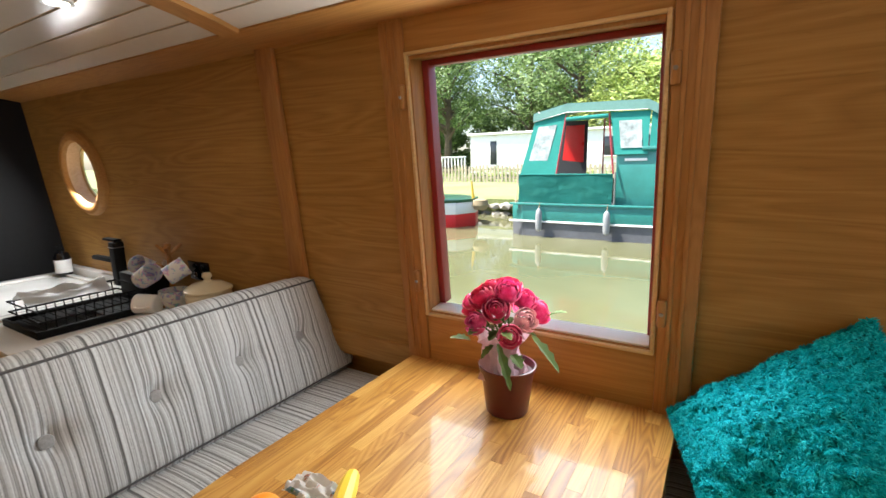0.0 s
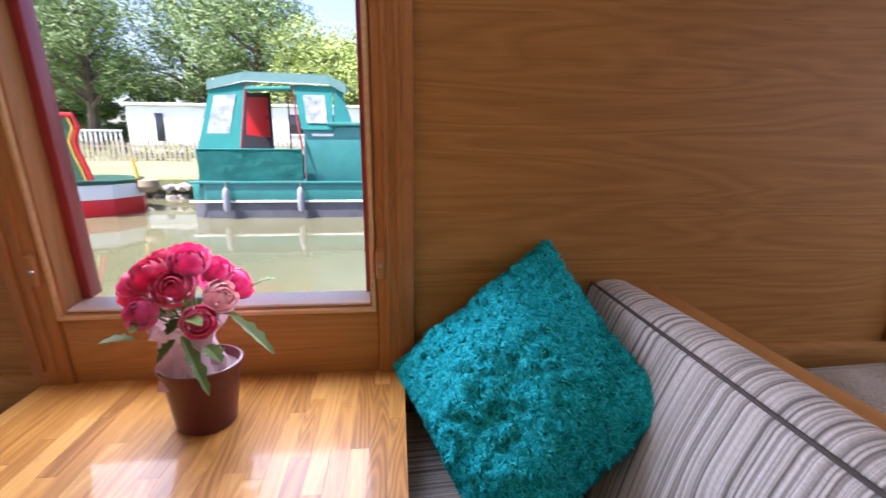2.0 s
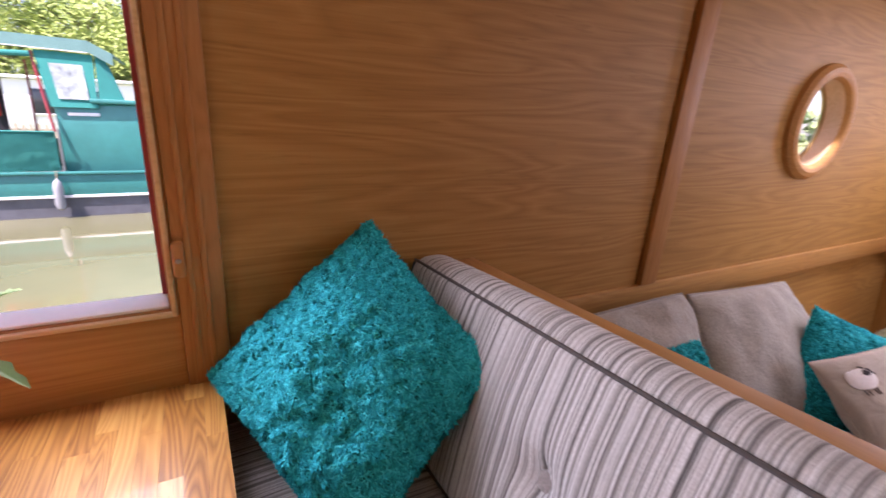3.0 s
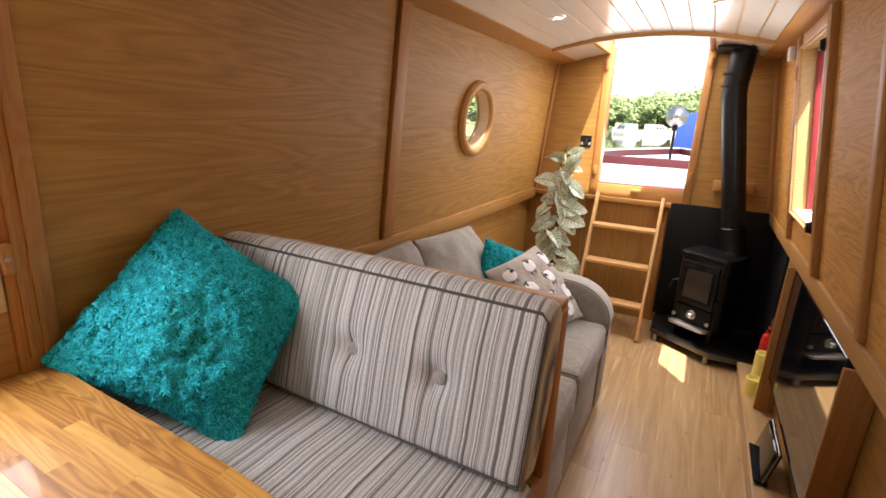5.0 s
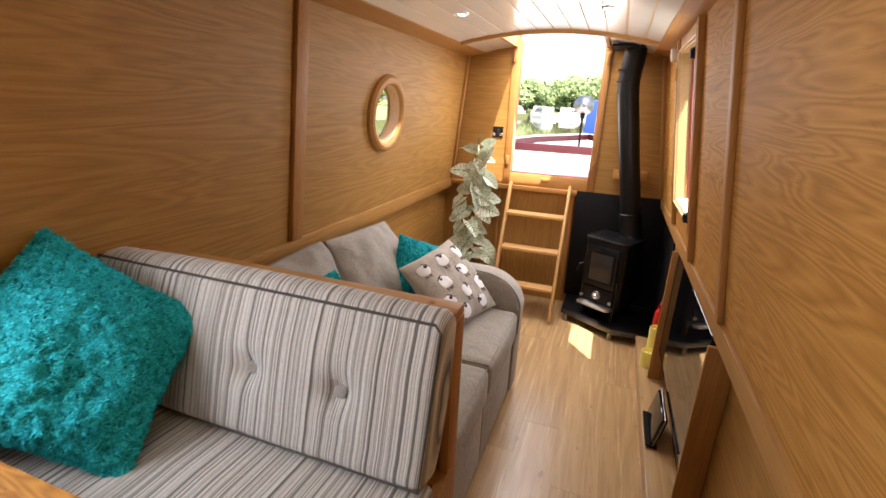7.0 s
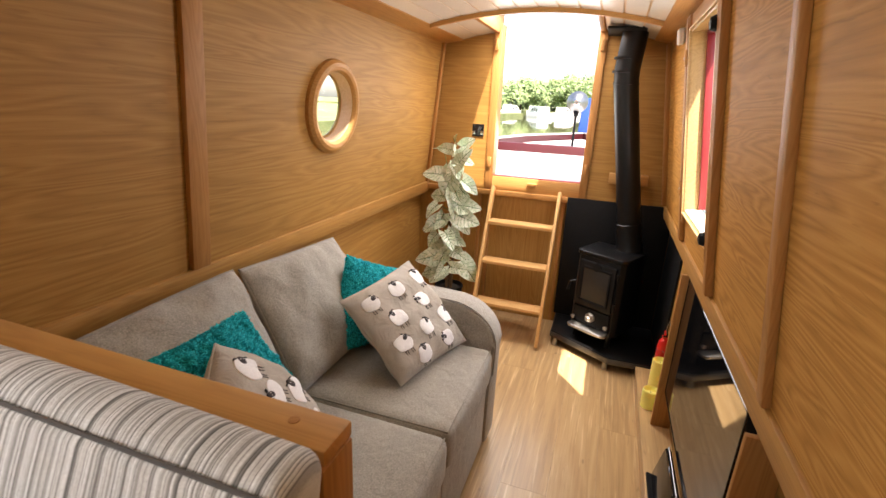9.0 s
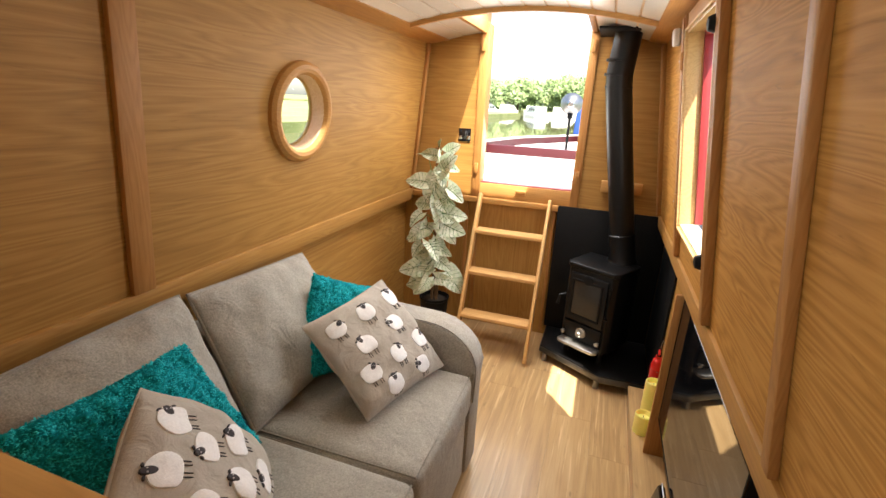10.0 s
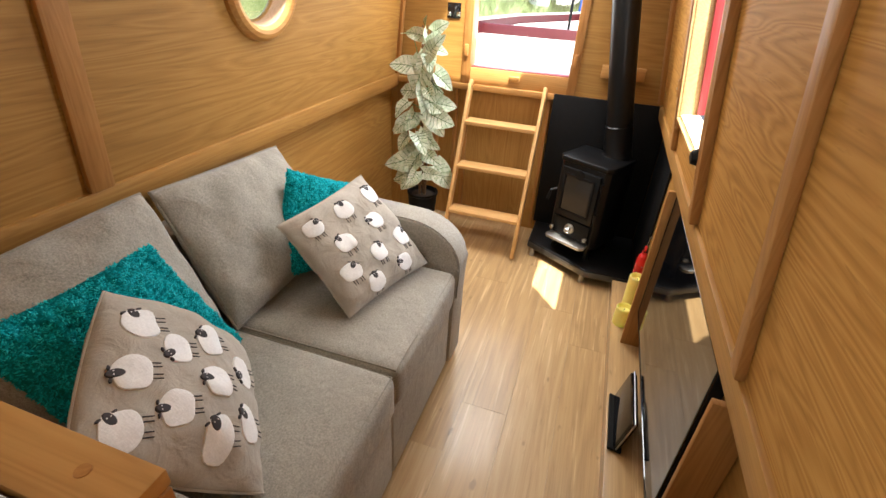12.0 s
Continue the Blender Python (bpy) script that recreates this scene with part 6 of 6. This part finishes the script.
def panel(bm, quad, thick):
    """A flat panel through four points, with thickness away from the viewer's bank."""
    q = [Vector(p) for p in quad]
    n = (q[1] - q[0]).cross(q[3] - q[0]).normalized() * thick
    a = [bm.verts.new(p) for p in q]
    b = [bm.verts.new(p + n) for p in q]
    bm.faces.new(a)
    bm.faces.new(list(reversed(b)))
    for i in range(4):
        bm.faces.new((a[i], b[i], b[(i + 1) % 4], a[(i + 1) % 4]))
    return bm


def teal_boat():
    ob = thing("canal_boat", (1.0, 8.3, WZ), "moored teal canal boat with a canvas cockpit canopy", "boat")
    hull = [(-2.90, 8.4), (-2.86, 7.6), (-2.6, 7.42), (6.2, 7.42), (6.6, 8.4), (6.2, 9.4), (-2.6, 9.4)]
    part("hull", prism(bmesh.new(), hull, -0.1, 0.50, "z"), M["grey_hull"], ob, "grey painted lower hull")
    up = [(p[0], p[1] - 0.02 if p[1] < 8 else p[1] + 0.02) for p in hull]
    part("upper_hull", prism(bmesh.new(), up, 0.505, 0.80, "z", bevel=0.012), M["teal_paint"], ob)
    part("rubbing_strake", boxed((-2.85, 7.385, 0.49), (6.2, 7.42, 0.525), bevel=0.008), M["white_paint"], ob, "pale rubbing strake")
    part("gunwale", boxed((-2.84, 7.37, 0.79), (6.2, 7.46, 0.825), bevel=0.008), M["teal_paint"], ob)
    part("deck", boxed((-2.7, 7.45, 0.72), (6.1, 9.35, 0.805), bevel=0.0), M["grey_hull"], ob)
    part("cabin", boxed((-1.08, 7.56, 0.80), (6.0, 9.25, 1.68), bevel=0.02), M["teal_paint"], ob)
    part("cabin_roof", boxed((-0.7, 7.5, 1.68), (6.05, 9.3, 1.74), bevel=0.02), M["teal_paint"], ob)
    # canopy frame and canvas
    def canvas(name, *quads, mat="teal_canvas", label="", th=0.012):
        bm = bmesh.new()
        for q in quads:
            panel(bm, q, th)
        return part(name, bm, M[mat], ob, label, False)
    yb, yt = 7.48, 7.66
    part("canopy_binding", tube(bmesh.new(), [(-2.50, yt - 0.05, 2.21), (-1.92, yt - 0.055, 2.335), (-0.66, yt - 0.055, 2.30)], 0.006, 6), M["white_paint"], ob, "pale binding")
    part("screen_binding", tube(bmesh.new(), [(-2.69, yb - 0.03, 1.315), (-1.10, yb - 0.03, 1.315)], 0.012, 6), M["teal_canvas"], ob)
    bm = bmesh.new()
    n = 14
    rows = []
    for i in range(n + 1):
        f = i / n
        x = -2.70 + 1.60 * f
        rows.append([bm.verts.new((x, yb - 0.03 + 0.03 * math.sin(11 * f + 4 * g) * (1 - abs(2 * g - 1)), 0.83 + (0.485 - 0.015 * math.sin(math.pi * f)) * g)) for g in (0, 0.25, 0.5, 0.75, 1)])
    for a, b in zip(rows, rows[1:]):
        for k in range(4):
            bm.faces.new((a[k], b[k], b[k + 1], a[k + 1]))
    bmesh.ops.solidify(bm, geom=list(bm.faces), thickness=0.01)
    part("dodger", bm, M["teal_canvas"], ob, "sagging teal canvas dodger")
    # side screens with clear windows; the middle one is rolled up
    canvas("side_screen", [(-2.68, yb, 1.30), (-2.03, yb, 1.30), (-1.93, yt, 2.32), (-2.46, yt, 2.28)])
    part("screen_window", panel(bmesh.new(), [(-2.53, yb - 0.012 + 0.05, 1.55), (-2.20, yb - 0.012 + 0.05, 1.55), (-2.08, yt - 0.05, 2.14), (-2.40, yt - 0.05, 2.12)], 0.006), M["vinyl"], ob, "milky vinyl window")
    canvas("side_screen", [(-1.10, yb + 0.05, 1.62), (-0.62, yb + 0.05, 1.62), (-0.62, yt, 2.28), (-1.22, yt, 2.30)])
    part("screen_window", panel(bmesh.new(), [(-1.01, yb + 0.045, 1.72), (-0.70, yb + 0.045, 1.72), (-0.74, yt - 0.03, 2.16), (-1.08, yt - 0.03, 2.17)], 0.006), M["vinyl"], ob, "milky vinyl window")
    canvas("side_screen", [(-0.60, yb + 0.06, 1.66), (-0.30, yb + 0.12, 1.66), (-0.50, yt + 0.05, 2.27), (-0.60, yt, 2.28)])
    ridge = ((-2.50, 2.34), (-1.92, 2.47), (-0.66, 2.44), (-0.40, 2.30))
    for (xa, za), (xb, zb) in zip(ridge, ridge[1:]):
        canvas("canopy_roof", [(xa, yt - 0.03, za), (xb, yt - 0.03, zb), (xb, 9.1, zb + 0.03), (xa, 9.1, za + 0.03)], mat="faded_canvas", label="sun-faded teal canvas roof")
        canvas("canopy_valance", [(xa, yt - 0.045, za - 0.13), (xb, yt - 0.045, zb - 0.14), (xb, yt - 0.03, zb), (xa, yt - 0.03, za)], mat="faded_canvas", label="sun-faded teal canvas valance")
    part("rolled_screen", tube(bmesh.new(), [(-1.92, yt - 0.06, 2.22), (-1.24, yt - 0.06, 2.24)], 0.035, 10), M["teal_canvas"], ob, "rolled up canvas flap")
    # charcoal sheet at the far side: the cockpit's inner shade put into its colour
    canvas("rear_screen", [(-2.95, 9.1, 1.0), (-1.93, 9.1, 1.0), (-1.93, 9.1, 2.3), (-2.62, 9.1, 2.3)], mat="charcoal")
    canvas("red_panel", [(-2.34, 8.85, 1.55), (-1.93, 8.85, 1.50), (-1.93, 8.85, 2.2), (-2.28, 8.85, 2.2)], mat="red", label="bright red inner canvas")
    part("seat_box", boxed((-2.5, 8.2, 0.805), (-1.3, 8.9, 1.2), bevel=0.02), M["charcoal"], ob)
    for a, b in (((-2.03, yb - 0.01, 1.30), (-1.93, yt - 0.02, 2.30)), ((-1.10, yb - 0.01, 1.32), (-1.24, yt - 0.02, 2.28)), ((-1.60, 9.0, 0.9), (-1.60, 9.0, 2.3))):
        part("frame_tube", tube(bmesh.new(), [a, b], 0.016, 8), M["red_paint"], ob, "dark red canopy frame tube")
    part("stanchion", tube(bmesh.new(), [(-1.06, 7.44, 0.80), (-1.06, 7.44, 1.35)], 0.016, 8), M["steel"], ob)
    for x in (-2.27, -1.14):
        f = part("fender", lathe(bmesh.new(), [(0, 0), (0.045, 0.03), (0.055, 0.08), (0.055, 0.30), (0.045, 0.36), (0.015, 0.40), (0, 0.41)], (x, 7.32, 0.34), 14), M["fender"], ob)
        part("lanyard", tube(bmesh.new(), [(x, 7.33, 0.74), (x, 7.36, 0.84)], 0.008, 6), M["rope"], f)
    part("nameplate", boxed((-0.95, 7.545, 1.52), (-0.62, 7.562, 1.56), bevel=0.002), M["white_paint"], ob, "small pale nameplate")
    part("mooring_rope", tube(bmesh.new(), [(-2.75, 7.5, 0.84), (-2.95, 7.9, 0.70), (-3.3, 8.8, 0.72), (-3.75, 10.0, 1.05)], 0.018, 7), M["rope"], ob)
    for i in range(6):
        part("vent_stud", lathe(bmesh.new(), [(0, 0), (0.016, 0), (0.012, 0.008), (0, 0.01)], seg=10, m=Matrix.Translation((-2.4 + i * 0.34, yt - 0.036, 2.36 + 0.02 * (i < 3) * i)) @ Matrix.Rotation(radians(90), 4, "X")), M["white_paint"], ob)


def red_boat():
    ob = thing("narrowboat", (-6.5, 8.3, WZ), "moored narrowboat with red, white and green bow", "boat")
    hull = [(-3.55, 8.3), (-3.75, 7.8), (-4.4, 7.35), (-12, 7.3), (-12, 9.3), (-4.4, 9.25), (-3.75, 8.8)]
    hull = [(p[0] - 0.44, p[1]) for p in hull]
    part("hull", prism(bmesh.new(), hull, -0.1, 0.50, "z", bevel=0.01), M["red"], ob, "red hull")
    part("rail", prism(bmesh.new(), [(p[0], p[1]) for p in hull], 0.505, 0.74, "z", bevel=0.012), M["white_paint"], ob, "white bow rail")
    part("gunwale", prism(bmesh.new(), [(p[0] + 0.01, p[1]) for p in hull], 0.742, 0.80, "z", bevel=0.012), M["green_paint"], ob)
    part("fender", lathe(bmesh.new(), [(0, 0), (0.13, 0.03), (0.17, 0.12), (0.15, 0.22), (0, 0.26)], (-3.88, 8.3, 0.55), 16), M["rope"], ob, "rope bow button")
    part("stem_post", tube(bmesh.new(), [(-4.04, 8.3, 0.8), (-4.08, 8.3, 1.15)], [0.035, 0.02], 8), M["yellow_paint"], ob)
    out = [(7.5, 0.80), (9.1, 0.80), (9.1, 1.55), (8.7, 1.78), (7.9, 1.78), (7.5, 1.55)]
    part("cratch_board", prism(bmesh.new(), out, -6.14, -6.10, "x"), M["green_paint"], ob)
    edge = [(-4.31, 0.84), (-4.34, 0.98), (-4.42, 1.22), (-4.46, 1.42), (-4.38, 1.62), (-4.44, 1.80)]
    part("cratch_cover", prism(bmesh.new(), [(-5.26, 0.80)] + edge + [(-6.6, 1.85), (-6.6, 0.80)], 7.5, 7.56, "y"), M["green_paint"], ob, "dark green cratch with red edge")
    part("red_edge", tube(bmesh.new(), [(x + 0.03, 7.48, z) for x, z in edge] + [(-6.6, 7.48, 1.86)], 0.035, 8), M["red"], ob)
    part("coach_line", tube(bmesh.new(), [(x - 0.05, 7.475, z) for x, z in edge], 0.016, 6), M["yellow_paint"], ob, "yellow coach line")
    part("cabin", boxed((-12, 7.5, 0.80), (-6.6, 9.1, 1.85), bevel=0.03), M["green_paint"], ob)


def caravan():
    ob = thing("static_caravan", (-8, 23, 0.62), "long white static caravan on the bank", "caravan")
    part("body", boxed((-11.3, 22, 0.85), (-1.0, 25, 2.86), bevel=0.05), M["white_paint"], ob)
    part("roof", boxed((-11.45, 21.85, 2.86), (-0.85, 25.15, 2.98), bevel=0.04), M["white_paint"], ob)
    part("skirt", boxed((-11.2, 22.1, 0.6), (-1.1, 24.9, 0.85), bevel=0), M["grey_hull"], ob)
    for x in (-9.9, -6.5, -4.2, -2.4):
        w = part("window", boxed((x - 0.22, 21.97, 1.35 if x < -9 else 1.7), (x + (0.12 if x < -9 else 0.6), 22.02, 2.55), bevel=0.01), M["window_dark"], ob)
        part("sill", boxed((x - 0.25, 21.93, 1.3 if x < -9 else 1.65), (x + (0.15 if x < -9 else 0.63), 22.0, 1.35 if x < -9 else 1.7), bevel=0.008), M["white_paint"], w)
    st = thing("decking_rail", (-12.2, 21.6, 0.62), "white railed steps beside the caravan", "railing")
    for i in range(9):
        part("baluster", boxed((-12.9 + 0.2 * i, 21.3, 0.62), (-12.85 + 0.2 * i, 21.36, 1.75), bevel=0.005), M["white_paint"], st)
    part("top_rail", boxed((-12.95, 21.28, 1.75), (-11.2, 21.38, 1.82), bevel=0.01), M["white_paint"], st)
    fe = thing("picket_fence", (-8, 18.5, 0.62), "weathered low picket fence before the caravan", "fence")
    rng = random.Random(4)
    for i in range(70):
        x = -13 + i * 0.18
        h = 0.75 + rng.uniform(-0.06, 0.06)
        bm = prism(bmesh.new(), [(x, 0.62), (x + 0.09, 0.62), (x + 0.09, 0.62 + h - 0.05), (x + 0.045, 0.62 + h), (x, 0.62 + h - 0.05)], 18.5, 18.53, "y")
        part("picket", bm, M["fence"], fe, smooth=False)
    for z in (0.8, 1.15):
        part("fence_rail", boxed((-13.1, 18.53, z), (-0.4, 18.57, z + 0.06), bevel=0.0), M["fence"], fe)
    hedge("border_plants", -13, 0, 19.2, 0.62, 0.7, 0.6, 12, 3500, 0.06, M["foliage_light"])


def bow():
    ob = thing("boat_bow", (5.5, 0.0, 0.9), "own bow with pale deck and maroon coaming", "bow", kind="structure")
    part("well_deck", boxed((3.95, -0.95, 0.94), (6.0, 0.95, 1.04), bevel=0.004), M["pale_deck"], ob, "pale painted locker deck")
    part("coaming", boxed((6.0, -0.86, 0.98), (6.06, 0.86, 1.135), bevel=0.012), M["maroon"], ob, "coaming in shade-darkened maroon")
    for s in (-1, 1):
        side = [(3.95, 0.96), (5.6, 0.98), (7.0, 0.70), (8.4, 0.05), (8.4, 0.0), (7.0, 0.64), (5.6, 0.92), (3.95, 0.90)]
        part("bulwark", prism(bmesh.new(), [(p[0], s * p[1]) for p in side], 0.3, 1.16, "z"), M["maroon"], ob, "maroon bulwark")
        part("capping", prism(bmesh.new(), [(p[0], s * p[1]) for p in side], 1.162, 1.18, "z"), M["pale_deck"], ob, "pale capping")
    part("foredeck", prism(bmesh.new(), [(6.06, -0.80), (7.0, -0.62), (8.3, 0.0), (7.0, 0.62), (6.06, 0.80)], 1.02, 1.08, "z"), M["pale_deck"], ob)
    x, y = 6.7, 0.02
    l = thing("headlamp", (x, y, 1.08), "round steel tunnel headlamp on a black pole at the bow", "headlamp")
    part("pole", tube(bmesh.new(), [(x, y, 1.08), (x, y, 1.5)], 0.016, 10), M["black_matt"], l)
    part("bracket", boxed((x - 0.04, y - 0.03, 1.45), (x + 0.04, y + 0.03, 1.52), bevel=0.008), M["black_matt"], l)
    m = Matrix.Translation((x, y, 1.62)) @ Matrix.Rotation(radians(90), 4, "Y")
    part("shell", lathe(bmesh.new(), [(0.045, -0.10), (0.05, -0.095), (0.09, -0.055), (0.122, 0.0), (0.13, 0.03), (0.124, 0.04), (0, 0.045)], seg=28, m=m), M["steel"], l)
    part("back_cap", lathe(bmesh.new(), [(0, -0.112), (0.03, -0.110), (0.046, -0.098), (0.046, -0.08)], seg=24, m=m), M["chrome"], l, "bright round cap")


def far_boat(x, y, length, mat, label, cover="white_paint", yaw=0.0):
    m = Matrix.Translation((x, y, WZ)) @ Matrix.Rotation(yaw, 4, "Z") @ Matrix.Diagonal((1, 1, 0.72, 1))
    ob = thing("moored_boat", (x, y, WZ), label, "boat", "boats across the marina")
    w = 0.9
    part("hull", prism(bmesh.new(), [(-length / 2, -w), (length * 0.3, -w), (length / 2, 0), (length * 0.3, w), (-length / 2, w)], -0.2, 0.75, "z", m, 0.03), M[mat], ob)
    c = part("cabin", prism(bmesh.new(), [(-length * 0.4, 0.75), (length * 0.25, 0.75), (length * 0.12, 1.35), (-length * 0.05, 1.75), (-length * 0.38, 1.75)], -w * 0.8, w * 0.8, "y", m, 0.03), M[cover], ob)
    for k in range(3):
        part("window", boxed((-length * 0.32 + k * length * 0.13, -w * 0.82, 1.05), (-length * 0.23 + k * length * 0.13, w * 0.82, 1.35), m, 0.01), M["window_dark"], c)


teal_boat(), red_boat(), caravan(), bow()
rngb = random.Random(31)
for k in range(14):
    far_boat(60 + 6.0 * (k % 4) + rngb.uniform(-1, 1), 19.0 - 2.6 * k + rngb.uniform(-0.6, 0.6), 5.2, "white_paint", "white cabin cruiser moored across the marina", ("white_paint", "vinyl", "pale_deck")[k % 3], rngb.uniform(-0.5, 1.9))
b = thing("covered_boat", (13.0, -0.9, WZ), "moored boat under a blue cover", "boat")
part("hull", boxed((10.5, -2.2, 0.1), (16.0, 0.3, 0.85), bevel=0.05), M["white_paint"], b)
part("cover", prism(bmesh.new(), [(-2.15, 0.85), (0.25, 0.85), (0.20, 1.72), (-0.9, 1.95), (-2.1, 1.72)], 10.6, 15.9, "x", bevel=0.03), M["blue"], b)

# ---- pieces laid last: table staves and floor planks ----
staves()
floor = structure("floor", boxed((X0, -0.98, -0.06), (3.9, 0.98, -0.012), bevel=0.0), M["dark_wood"], "oak laminate plank floor", False)


def planks():
    rng = random.Random(9)
    w, n = 0.196, 10
    for i in range(n):
        y = -0.98 + i * w
        x = X0 - rng.uniform(0.0, 1.1)
        while x < 3.88:
            e = min(3.89, x + 1.2)
            a = max(x, X0)
            if e - a > 0.03:
                part("plank", boxed((a + 0.0003, y + 0.0003, -0.012), (e - 0.0003, y + w - 0.0003, 0.0), bevel=0.0004, seg=1), M["plank"], floor, smooth=False)
            x = e


planks()
